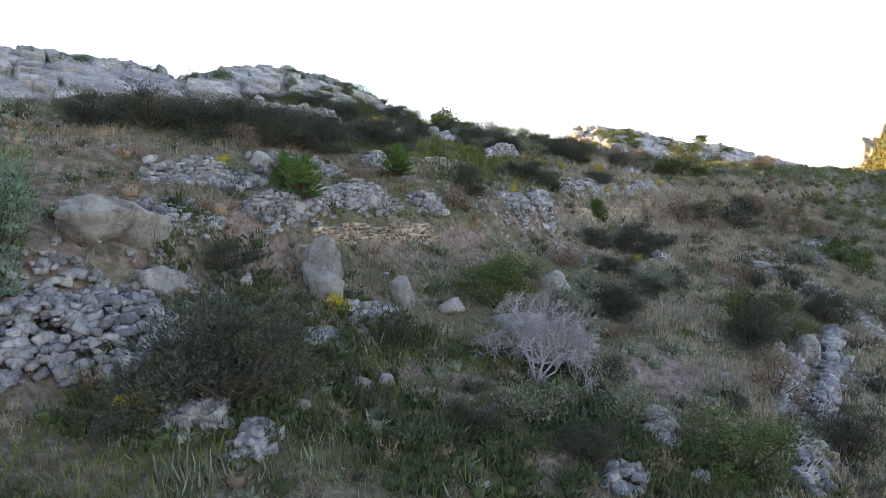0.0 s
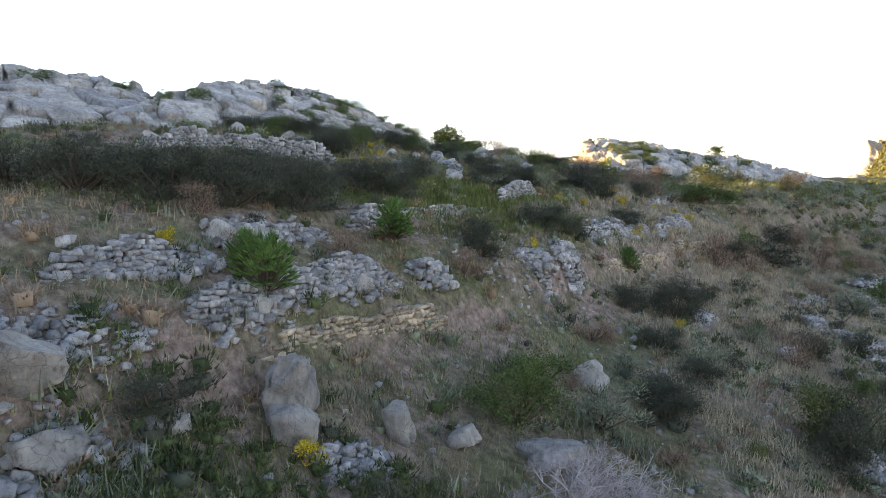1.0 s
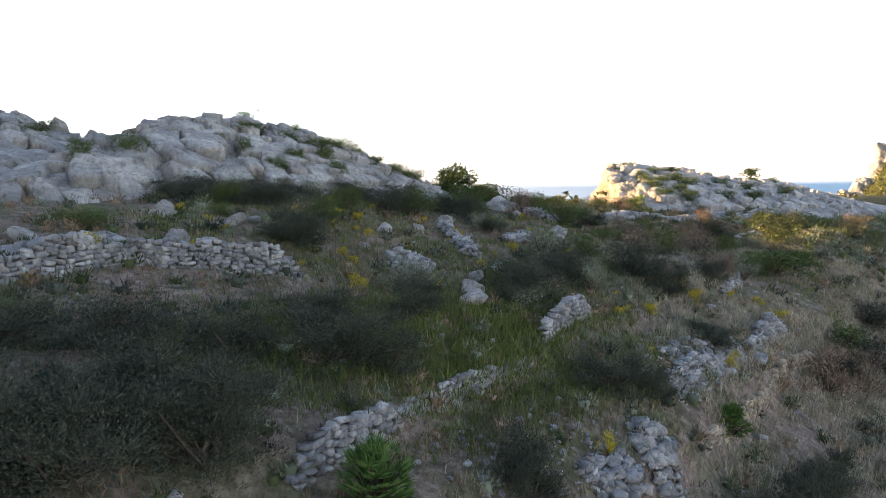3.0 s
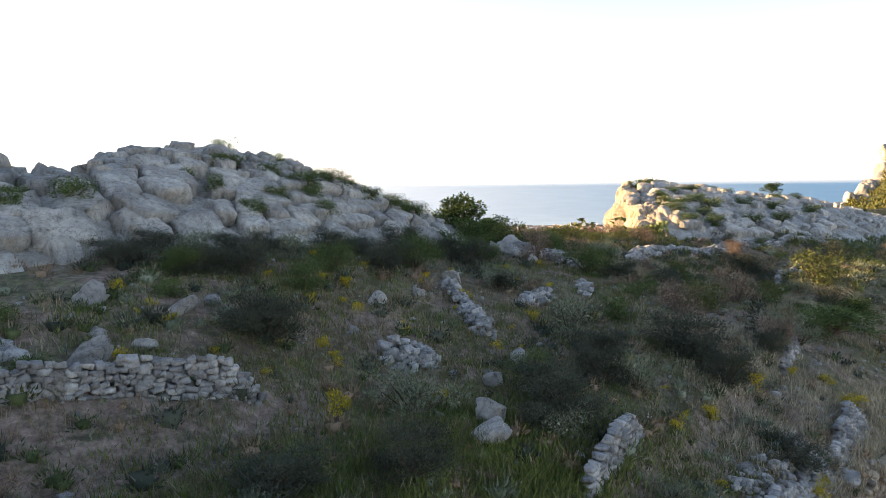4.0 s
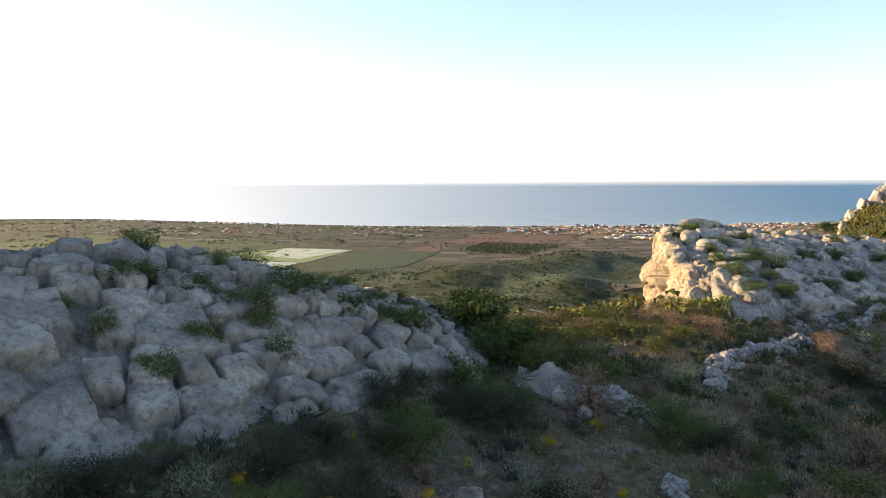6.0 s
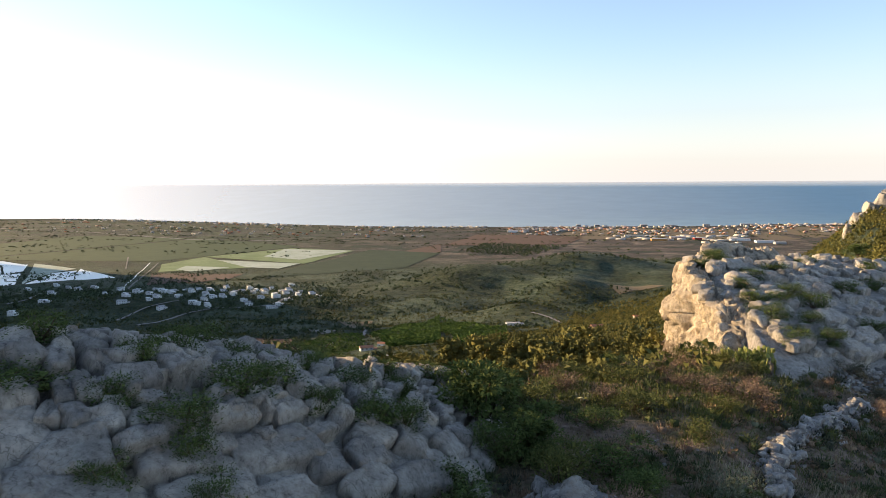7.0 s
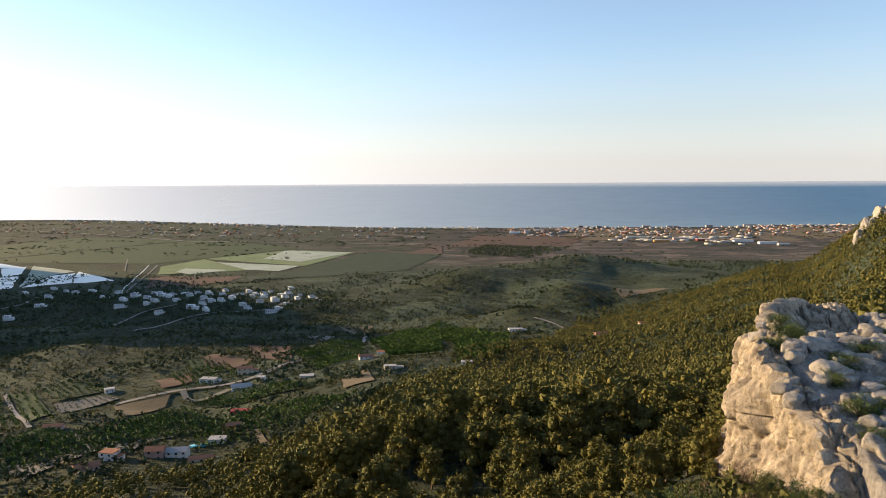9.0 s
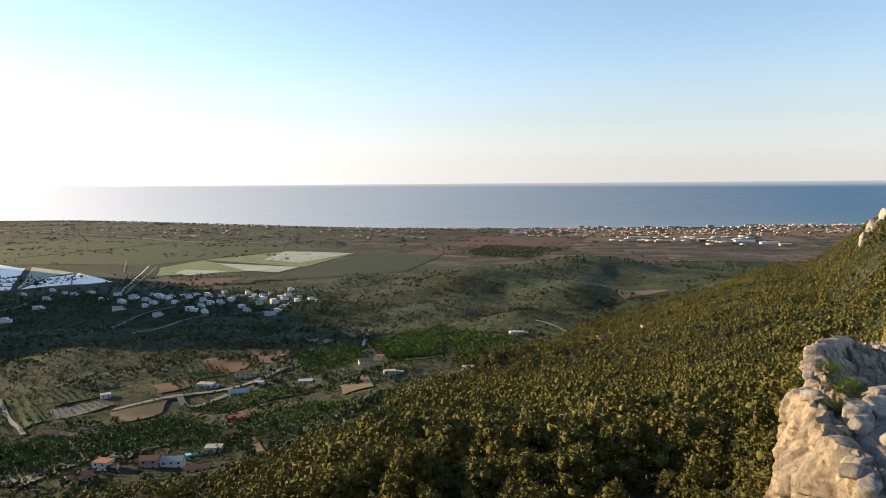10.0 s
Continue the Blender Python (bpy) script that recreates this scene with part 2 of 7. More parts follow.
def rock_material(name, tone=(1.0, 1.0, 1.0), scale=1.0, per="Object", relief_=0.16, cracked=1.0, spread_=0.78):
    m, nt, b = material(name, rough=0.92)
    big = ramp(nt, tex_noise(nt, 0.45 * scale, 6, 0.65, "World"), ((0.30, (0.24, 0.232, 0.222)), (0.5, (0.405, 0.392, 0.372)), (0.68, (0.60, 0.58, 0.54))))
    fine = ramp(nt, tex_noise(nt, 3.0 * scale, 10, 0.74, "World", (1, 1, 0.55)), ((0.34, (0.22, 0.21, 0.20)), (0.44, (0.72, 0.71, 0.70)), (0.58, (1.0, 1.0, 1.0))))
    col = mix(nt, 0.85, big, fine, "MULTIPLY")
    # dark lichen in streaks, ochre stains in patches
    streak = ranged(nt, tex_noise(nt, 1.1 * scale, 8, 0.8, "World", (1.6, 1.6, 0.35)), 0.54, 0.74)
    col = mix(nt, streak, col, (0.16, 0.155, 0.15))
    # thin cracks, broken off here and there
    geo = nt.nodes.new("ShaderNodeNewGeometry")
    warp = nt.nodes.new("ShaderNodeVectorMath")
    warp.operation = "MULTIPLY_ADD"
    wob = nt.nodes.new("ShaderNodeTexNoise")
    wob.inputs["Scale"].default_value = 0.9 * scale
    wob.inputs["Detail"].default_value = 5
    nt.links.new(geo.outputs["Position"], wob.inputs["Vector"])
    nt.links.new(wob.outputs["Color"], warp.inputs[0])
    warp.inputs[1].default_value = (1.3 / scale, 1.3 / scale, 1.3 / scale)
    nt.links.new(geo.outputs["Position"], warp.inputs[2])
    squeeze = nt.nodes.new("ShaderNodeMapping")
    squeeze.inputs["Rotation"].default_value = (0.3, 0.5, 0.4)
    squeeze.inputs["Scale"].default_value = (0.6 * scale, 0.3 * scale, 0.4 * scale)
    nt.links.new(warp.outputs[0], squeeze.inputs["Vector"])
    vor = nt.nodes.new("ShaderNodeTexVoronoi")
    vor.feature = "DISTANCE_TO_EDGE"
    nt.links.new(squeeze.outputs[0], vor.inputs["Vector"])
    whole = ranged(nt, vor.outputs["Distance"], 0.003, 0.034)
    gone = ranged(nt, tex_noise(nt, 0.6 * scale, 3, 0.6, "World"), 0.46, 0.58)
    crack = mix(nt, gone, whole, (1, 1, 1))
    col = mix(nt, crack, mix(nt, cracked, col, (0.085, 0.08, 0.075)), col)
    warm = ranged(nt, tex_noise(nt, 0.7 * scale, 5, 0.6, "World"), 0.60, 0.95)
    col = mix(nt, warm, col, (0.46, 0.33, 0.20))
    each = ramp(nt, random_of(nt, per), ((0.0, (spread_, spread_, spread_ * 1.01)), (1.0, (1.12, 1.1, 1.06))))
    col = mix(nt, 1.0, col, each, "MULTIPLY")
    col = mix(nt, 1.0, col, tone, "MULTIPLY")
    nt.links.new(col, b.inputs["Base Color"])
    bump(nt, b, tex_noise(nt, 4.2 * scale, 12, 0.82, "World"), 1.0, relief_ / scale)
    return m


ROCK = rock_material("limestone", (1.06, 1.03, 0.99), 1.0, relief_=0.22, cracked=0.55)
# crag stone: ochre stains, with sunlight's warmth and brightness put into the tone
SUN_OCHRE_ROCK = rock_material("sun_warmed_ochre_limestone", (1.36, 1.20, 0.97), 0.9, relief_=0.22)
TAN_STONE = rock_material("tan_stone", (1.02, 0.86, 0.66), 2.2, "Object", 0.10, 0.0, 0.55)
TAN_STONES = rock_material("tan_stones_joined", (1.02, 0.86, 0.66), 2.2, "Island", 0.10, 0.0, 0.55)
WALL_STONE = rock_material("field_stone", (0.78, 0.785, 0.80), 2.2, "Object", 0.10, 0.0, 0.55)
WALL_STONES = rock_material("field_stones_joined", (0.78, 0.785, 0.80), 2.2, "Island", 0.10, 0.0, 0.55)


def ground_material():
    m, nt, b = material("hillside_soil", rough=0.97)
    patch = tex_noise(nt, 0.16, 6, 0.65, "World")
    fine = tex_noise(nt, 2.6, 9, 0.75, "World")
    litter = tex_noise(nt, 0.75, 7, 0.7, "World")
    dirt = ramp(nt, fine, ((0.34, (0.075, 0.052, 0.040)), (0.50, (0.19, 0.135, 0.105)), (0.62, (0.28, 0.21, 0.17)), (0.72, (0.42, 0.37, 0.33))))
    grass = ramp(nt, fine, ((0.34, (0.030, 0.034, 0.016)), (0.5, (0.095, 0.095, 0.042)), (0.68, (0.19, 0.165, 0.085))))
    near = mix(nt, ranged(nt, patch, 0.38, 0.54), grass, dirt)
    near = mix(nt, ranged(nt, litter, 0.50, 0.62), near, mix(nt, 0.5, grass, (0.060, 0.048, 0.036)))
    # far away: mottled scrub on the hills, fields on the plain
    geo = nt.nodes.new("ShaderNodeNewGeometry")
    sep = nt.nodes.new("ShaderNodeSeparateXYZ")
    nt.links.new(geo.outputs["Position"], sep.inputs["Vector"])
    broad = tex_noise(nt, 0.006, 7, 0.62, "World")
    mid = tex_noise(nt, 0.045, 8, 0.72, "World")
    mottle = tex_noise(nt, 0.085, 9, 0.80, "World")
    scrub = ramp(nt, mottle, ((0.36, (0.010, 0.017, 0.008)), (0.47, (0.028, 0.040, 0.017)), (0.55, (0.048, 0.056, 0.026)), (0.64, (0.080, 0.078, 0.044)), (0.74, (0.15, 0.125, 0.09))))
    dense = ramp(nt, mottle, ((0.36, (0.022, 0.036, 0.020)), (0.50, (0.064, 0.086, 0.050)), (0.62, (0.105, 0.122, 0.075)), (0.74, (0.17, 0.155, 0.12))))
    bare = ramp(nt, mottle, ((0.35, (0.040, 0.044, 0.026)), (0.5, (0.11, 0.088, 0.058)), (0.66, (0.21, 0.165, 0.125))))
    far = mix(nt, ranged(nt, broad, 0.40, 0.56), dense, scrub)
    far = mix(nt, ranged(nt, mid, 0.66, 0.80), far, bare)
    turned = nt.nodes.new("ShaderNodeMapping")
    turned.inputs["Rotation"].default_value = (0, 0, 0.42)
    turned.inputs["Scale"].default_value = (0.0085, 0.016, 0.0)
    nt.links.new(geo.outputs["Position"], turned.inputs["Vector"])
    lots = nt.nodes.new("ShaderNodeTexVoronoi")
    lots.distance = "CHEBYCHEV"
    lots.inputs["Scale"].default_value = 1.0
    nt.links.new(turned.outputs[0], lots.inputs["Vector"])
    split = nt.nodes.new("ShaderNodeSeparateColor")
    nt.links.new(lots.outputs["Color"], split.inputs["Color"])
    green_side = ramp(nt, split.outputs[0], ((0.0, (0.050, 0.066, 0.034)), (0.4, (0.075, 0.088, 0.046)), (0.7, (0.062, 0.060, 0.044)), (1.0, (0.105, 0.100, 0.074))))
    brown_side = ramp(nt, split.outputs[0], ((0.0, (0.034, 0.042, 0.030)), (0.35, (0.070, 0.058, 0.050)), (0.7, (0.105, 0.080, 0.066)), (1.0, (0.19, 0.15, 0.12))))
    plain = mix(nt, ranged(nt, sep.outputs["X"], -900, 100), green_side, brown_side)
    plain = mix(nt, ranged(nt, tex_noise(nt, 0.02, 8, 0.75, "World", (1, 3, 1)), 0.46, 0.62), plain, (0.030, 0.036, 0.024))
    far = mix(nt, ranged(nt, sep.outputs["Y"], 2150, 2500), far, plain)
    beyond = ranged(nt, sep.outputs["Y"], 112, 160)
    col = mix(nt, beyond, near, far)
    nt.links.new(col, b.inputs["Base Color"])
    rough_far = nt.nodes.new("ShaderNodeBump")
    rough_far.inputs["Distance"].default_value = 6.0
    nt.links.new(beyond, rough_far.inputs["Strength"])
    nt.links.new(mottle, rough_far.inputs["Height"])
    grain = nt.nodes.new("ShaderNodeBump")
    grain.inputs["Strength"].default_value, grain.inputs["Distance"].default_value = 0.9, 0.12
    nt.links.new(fine, grain.inputs["Height"])
    nt.links.new(rough_far.outputs["Normal"], grain.inputs["Normal"])
    nt.links.new(grain.outputs["Normal"], b.inputs["Normal"])
    return m


GROUND = ground_material()


def water_material():
    m, nt, b = material("sea_water", (0.10, 0.15, 0.20), 0.30)
    b.inputs["Specular IOR Level"].default_value = 0.9
    geo = nt.nodes.new("ShaderNodeNewGeometry")
    sep = nt.nodes.new("ShaderNodeSeparateXYZ")
    nt.links.new(geo.outputs["Position"], sep.inputs["Vector"])
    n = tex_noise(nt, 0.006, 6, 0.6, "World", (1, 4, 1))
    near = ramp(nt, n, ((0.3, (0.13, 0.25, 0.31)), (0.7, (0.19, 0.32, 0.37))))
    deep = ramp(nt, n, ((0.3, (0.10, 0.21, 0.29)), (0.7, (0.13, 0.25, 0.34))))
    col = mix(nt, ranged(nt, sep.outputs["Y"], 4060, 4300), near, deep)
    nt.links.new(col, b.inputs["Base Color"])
    # water made see-through to imitate haze, most towards the low sun and horizon
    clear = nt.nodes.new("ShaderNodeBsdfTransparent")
    haze_fade = nt.nodes.new("ShaderNodeMixShader")
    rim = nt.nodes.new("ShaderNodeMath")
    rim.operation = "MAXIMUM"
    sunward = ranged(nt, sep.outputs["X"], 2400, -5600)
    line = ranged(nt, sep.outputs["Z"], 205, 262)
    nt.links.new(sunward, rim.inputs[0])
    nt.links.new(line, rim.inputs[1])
    nt.links.new(rim.outputs[0], haze_fade.inputs[0])
    nt.links.new(b.outputs[0], haze_fade.inputs[1])
    nt.links.new(clear.outputs[0], haze_fade.inputs[2])
    nt.links.new(haze_fade.outputs[0], nt.nodes["Material Output"].inputs["Surface"])
    return m


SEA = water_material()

# ---- ground and sea ----
gx = spread(((-5000, -1500, 125), (-1500, -400, 20), (-400, -70, 6), (-70, -26, 1.0), (-26, 36, 0.7), (36, 80, 1.0), (80, 400, 6), (400, 1500, 20), (1500, 5000, 250)))
gy = spread(((-600, -60, 60), (-60, 10, 3), (10, 120, 0.7), (120, 200, 2.0), (200, 600, 6), (600, 2300, 16), (2300, 4060, 40)))
GX, GY = np.meshgrid(gx, gy, indexing="ij")


def shore(x):
    """Distance ahead of the coast line, receding leftwards to fit the camera's view."""
    return 4060 + 830 * np.interp(-np.asarray(x, float), (-300, 300, 1200, 2600), (0.0, 0.07, 0.40, 1.0)) - 30 * np.clip(x, 0, 2000) / 2000


coast = shore(GX)
GYc = np.where(GY > 2300, 2300 + (GY - 2300) * (coast - 2300) / (4060 - 2300), GY)
land = new("ground", mesh_of("ground", np.stack([GX, GYc, ground(GX, GYc)], -1).reshape(-1, 3), sheet_faces(len(gx), len(gy)), GROUND, True))
tagged(land, "stony hillside soil with dry grass, falling to a green plain", "ground", kind="structure")

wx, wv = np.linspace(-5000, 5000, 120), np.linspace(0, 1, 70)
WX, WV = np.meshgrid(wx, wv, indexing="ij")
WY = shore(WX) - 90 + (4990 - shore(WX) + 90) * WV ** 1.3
# the sheet is bent upwards so its far rim fits the camera's horizon
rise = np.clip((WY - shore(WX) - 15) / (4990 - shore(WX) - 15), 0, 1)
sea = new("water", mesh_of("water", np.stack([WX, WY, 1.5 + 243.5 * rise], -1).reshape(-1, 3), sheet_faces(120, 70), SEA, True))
tagged(sea, "calm blue sea, bent up to the horizon and faded out to imitate haze", "sea", kind="structure")

# ---- shapes shared by many things ----
rng = np.random.default_rng(7)


def icosphere(level):
    bm = bmesh.new()
    bmesh.ops.create_icosphere(bm, subdivisions=level, radius=1.0)
    v = np.array([p.co[:] for p in bm.verts])
    f = np.array([[p.index for p in q.verts] for q in bm.faces])
    bm.free()
    return v, f


def block_shape(seed, cuts=7, sharp=9.0, chips=4, rough=0.06, chip_at=0.95):
    """A weathered joint block: a box with worn edges, chipped corners, a split or two and a rough skin."""
    r = np.random.default_rng(seed)
    bm = bmesh.new()
    bmesh.ops.create_cube(bm, size=2.0)
    bmesh.ops.subdivide_edges(bm, edges=bm.edges[:], cuts=cuts, use_grid_fill=True)
    v = np.array([p.co[:] for p in bm.verts])
    f = np.array([[p.index for p in q.verts] for q in bm.faces])
    bm.free()
    v = v * (np.abs(v).max(1) / (np.abs(v) ** sharp).sum(1) ** (1 / sharp))[:, None]
    for _ in range(chips):
        n = r.normal(size=3)
        n /= np.linalg.norm(n)
        v = v - n * np.maximum(v @ n - r.uniform(chip_at, chip_at + 0.35), 0)[:, None]
    v = v * (1 + 0.20 * v[:, [2, 0, 1]] * r.uniform(-1, 1, 3)) * (1 + 0.12 * v[:, [1, 2, 0]] * r.uniform(-1, 1, 3))
    out = v / np.linalg.norm(v, axis=1, keepdims=True)
    w = v * 1.3 + seed
    skin = rough * 1.4 * fbm(w[:, 0] * 1.5, w[:, 1] * 1.5, w[:, 2] * 1.5, 4, seed)
    split = np.abs(v @ r.normal(size=3) * 0.6 - r.uniform(-0.4, 0.4) + 0.25 * fbm(w[:, 0], w[:, 1], w[:, 2], 2, seed + 9))
    skin = skin - 0.16 * (1 - step01(split, 0.0, 0.12))
    return v + out * skin[:, None], f


def stone_shape(seed):
    """A field stone of 44 triangles: a box with its edges and corners knocked off."""
    r = np.random.default_rng(seed)
    bm = bmesh.new()
    bmesh.ops.create_cube(bm, size=1.0)
    bmesh.ops.bevel(bm, geom=bm.edges[:], offset=0.13, segments=1, affect="EDGES")
    bmesh.ops.triangulate(bm, faces=bm.faces[:])
    v = np.array([p.co[:] for p in bm.verts]) + r.normal(scale=0.05, size=(len(bm.verts), 3))
    v = v * (1 + 0.28 * np.sign(v[:, [1, 2, 0]]) * r.uniform(-1, 1, 3))
    f = np.array([[p.index for p in q.verts] for q in bm.faces])
    bm.free()
    return v, f


STONES = [stone_shape(100 + k) for k in range(7)]
STONE_MESHES = [mesh_of("stone", v, f, WALL_STONE) for v, f in STONES]
TAN_MESHES = [mesh_of("stone", v, f, TAN_STONE) for v, f in STONES]
JOINT_MESHES = [mesh_of("boulder", *block_shape(260 + k, 7, 14.0, 5, 0.075, 1.0), ROCK) for k in range(12)]
CHUNK_MESHES = [mesh_of("boulder", *block_shape(230 + k, 6, 5.0, 7, 0.09, 0.85), ROCK) for k in range(8)]
BLOCK_MESHES = [mesh_of("boulder", *block_shape(200 + k, 15, 5.0, 9, 0.11, 0.80), ROCK) for k in range(6)]


def turn_of(yaw, tilt, lean):
    """Turn matrices from arrays of angles."""
    cz, sz, cx, sx, cy, sy = np.cos(yaw), np.sin(yaw), np.cos(tilt), np.sin(tilt), np.cos(lean), np.sin(lean)
    o, l = np.zeros_like(cz), np.ones_like(cz)
    z = np.stack([cz, -sz, o, sz, cz, o, o, o, l], -1).reshape(-1, 3, 3)
    x = np.stack([l, o, o, o, cx, -sx, o, sx, cx], -1).reshape(-1, 3, 3)
    y = np.stack([cy, o, sy, o, l, o, -sy, o, cy], -1).reshape(-1, 3, 3)
    return z @ x @ y


def strewn(name, shapes, place, turns, sizes, material, smooth=False):
    """One joined mesh of many small copies of the given shapes."""
    place, sizes = np.asarray(place, float), np.asarray(sizes, float)
    if sizes.ndim == 1:
        sizes = np.repeat(sizes[:, None], 3, 1)
    which = np.arange(len(place)) % len(shapes)
    vs, fs, base = [], [], 0
    for k, (v, f) in enumerate(shapes):
        sel = which == k
        n = int(sel.sum())
        if not n:
            continue
        w = np.einsum("nij,nvj->nvi", turns[sel], v[None] * sizes[sel][:, None, :]) + place[sel][:, None, :]
        vs.append(w.reshape(-1, 3))
        fs.append((f[None] + (np.arange(n) * len(v))[:, None, None] + base).reshape(-1, f.shape[1]))
        base += n * len(v)
    return mesh_of(name, np.concatenate(vs), np.concatenate(fs), material, smooth)


def thing(name, x, y, z, label, category, group="", kind=""):
    e = new(name)
    e.location = (x, y, z)
    return tagged(e, label, category, group, kind)


def child(name, mesh, parent, m=None, label=""):
    ob = new(name, mesh)
    ob.parent = parent
    if m is not None:
        ob.matrix_basis = m
    return tagged(ob, label) if label else ob


# ---- rock outcrops ----
def blocky(x, y, z, size, seed, crack=0.24, tilt=1.0):
    """Height of jointed limestone: tilted blocks of a given size, split by cracks."""
    wx = x + 0.20 * size * fbm(x / size, y / size, z / size, 2, seed + 20)
    wy = y + 0.20 * size * fbm(x / size + 9, y / size, z / size, 2, seed + 30)
    f1, f2, r, plane = cells(wx / size, wy / size, z / size, seed)
    return (r - 0.5) * 0.6 + 1.1 * tilt * plane - 1.7 * (1 - np.clip((f2 - f1) * size / (crack * 0.55), 0, 1)) + 0.1


def jointed(x, y, w, h, seed, round_=0.3, lean=0.15, soften=0.7, deep=1.3):
    """Rounded blocks between joints: columns w wide, each cut across every h or so; heights, tilts and cuts vary."""
    wx = x + lean * y + 0.34 * w * fbm(x / (1.6 * w), y / (2.2 * h), None, 3, seed)
    wy = y + 0.30 * h * fbm(x / (1.5 * w) + 5, y / (1.5 * h), None, 3, seed + 4)
    q = wx / w
    i = np.floor(q)
    fq = q - i
    zero = np.zeros_like(i)
    r = wy / (h * (0.7 + 0.6 * hash01(i, zero, zero, seed + 8))) + 7 * hash01(i, zero, zero, seed + 9)
    j = np.floor(r)
    fr = r - j
    d = np.minimum(np.minimum(fq, 1 - fq) * w, np.minimum(fr, 1 - fr) * h)
    a, b, c = (hash01(i, j, zero, seed + k) - 0.5 for k in (11, 12, 13))
    crack = 0.10 * hash01(i, j, zero, seed + 14) ** 2
    return 1.25 * a + 1.3 * b * (fq - 0.5) + 1.3 * c * (fr - 0.5) - soften * np.exp(-d / round_) - deep * (1 - np.clip(d / (crack + 0.05), 0, 1))


def heightfield_rock(name, bulk, x0, x1, y0, y1, step, label, slabby):
    xs, ys = np.arange(x0, x1, step), np.arange(y0, y1, step)
    X, Y = np.meshgrid(xs, ys, indexing="ij")
    Z = bulk(X, Y)
    high = step01((Z - terraces(X, Y)) + 1.6 * vnoise(X / 5, Y / 5, seed=40), 2.0, 4.0)
    patch = step01(vnoise(X / 6, Y / 6, seed=43), -0.25, 0.25)
    plates = jointed(X, Y, 4.6, 5.5, 41, 0.10, 0.55, 0.12, 2.0) * patch + jointed(X, Y, 3.4, 7.0, 42, 0.10, -0.25, 0.12, 2.0) * (1 - patch)
    slabs = 0.55 * plates + 0.16 * jointed(X, Y, 1.9, 2.6, 45, 0.08, 0.5, 0.15, 1.6)
    blocks = 0.30 * jointed(X, Y, 2.5, 1.9, 51, 0.12, 0.15, 0.3) + 0.16 * jointed(X, Y, 1.15, 0.95, 57, 0.10, 0.3, 0.3) - 0.35
    high = np.maximum(high, 1 - slabby)
    lift = 0.6 * (slabs * (1 - high) + blocks * high) - 0.42 * slabby
    lift = lift + 0.10 * fbm(X / 2.2, Y / 2.2, None, 4, 63) + 0.06 * fbm(X * 1.4, Y * 1.4, None, 3, 64)
    soil = ground(X, Y)
    keep = step01(Z - soil, -0.2, 1.0)
    Z = Z + lift * (0.35 + 0.65 * keep)
    X = X + 0.15 * fbm(Y * 0.9, Z * 0.9, X * 0.3, 3, 81)
    V = np.stack([X, Y, Z], -1)
    F = sheet_faces(len(xs), len(ys))
    low = (Z - soil).ravel() < -0.5
    F = F[~low[F].all(1)]
    used, back = np.unique(F, return_inverse=True)
    ob = new(name, mesh_of(name, V.reshape(-1, 3)[used], back.reshape(F.shape), ROCK))
    return tagged(ob, label, "rock outcrop"), (xs, ys, Z)


knoll_rock, KNOLL_GRID = heightfield_rock("rock_outcrop", knoll, -62, 4, 44, 109, 0.17,
                                          "grey jointed limestone knoll with shrubs in its cracks", 1.0)
spur_rock, SPUR_GRID = heightfield_rock("rock_outcrop", spur, 23, 128, 106, 240, 0.42,
                                        "grey limestone spur with low bushes behind a saddle", 0.0)


def grid_z(grid, x, y):
    xs, ys, Z = grid
    i = np.clip(np.searchsorted(xs, x), 0, len(xs) - 1)
    j = np.clip(np.searchsorted(ys, y), 0, len(ys) - 1)
    return Z[i, j]


def top_z(x, y):
    """Height of whatever lies on top: soil or rock."""
    x, y = np.asarray(x, float), np.asarray(y, float)
    z = ground(x, y)
    for grid in (KNOLL_GRID, SPUR_GRID):
        inside = (x > grid[0][0]) & (x < grid[0][-1]) & (y > grid[1][0]) & (y < grid[1][-1])
        z = np.where(inside, np.maximum(z, grid_z(grid, x, y)), z)
    return z


def tz(x, y):
    return float(top_z(np.array([float(x)]), np.array([float(y)]))[0])


# the sunlit crag: a cliff swept along its crest


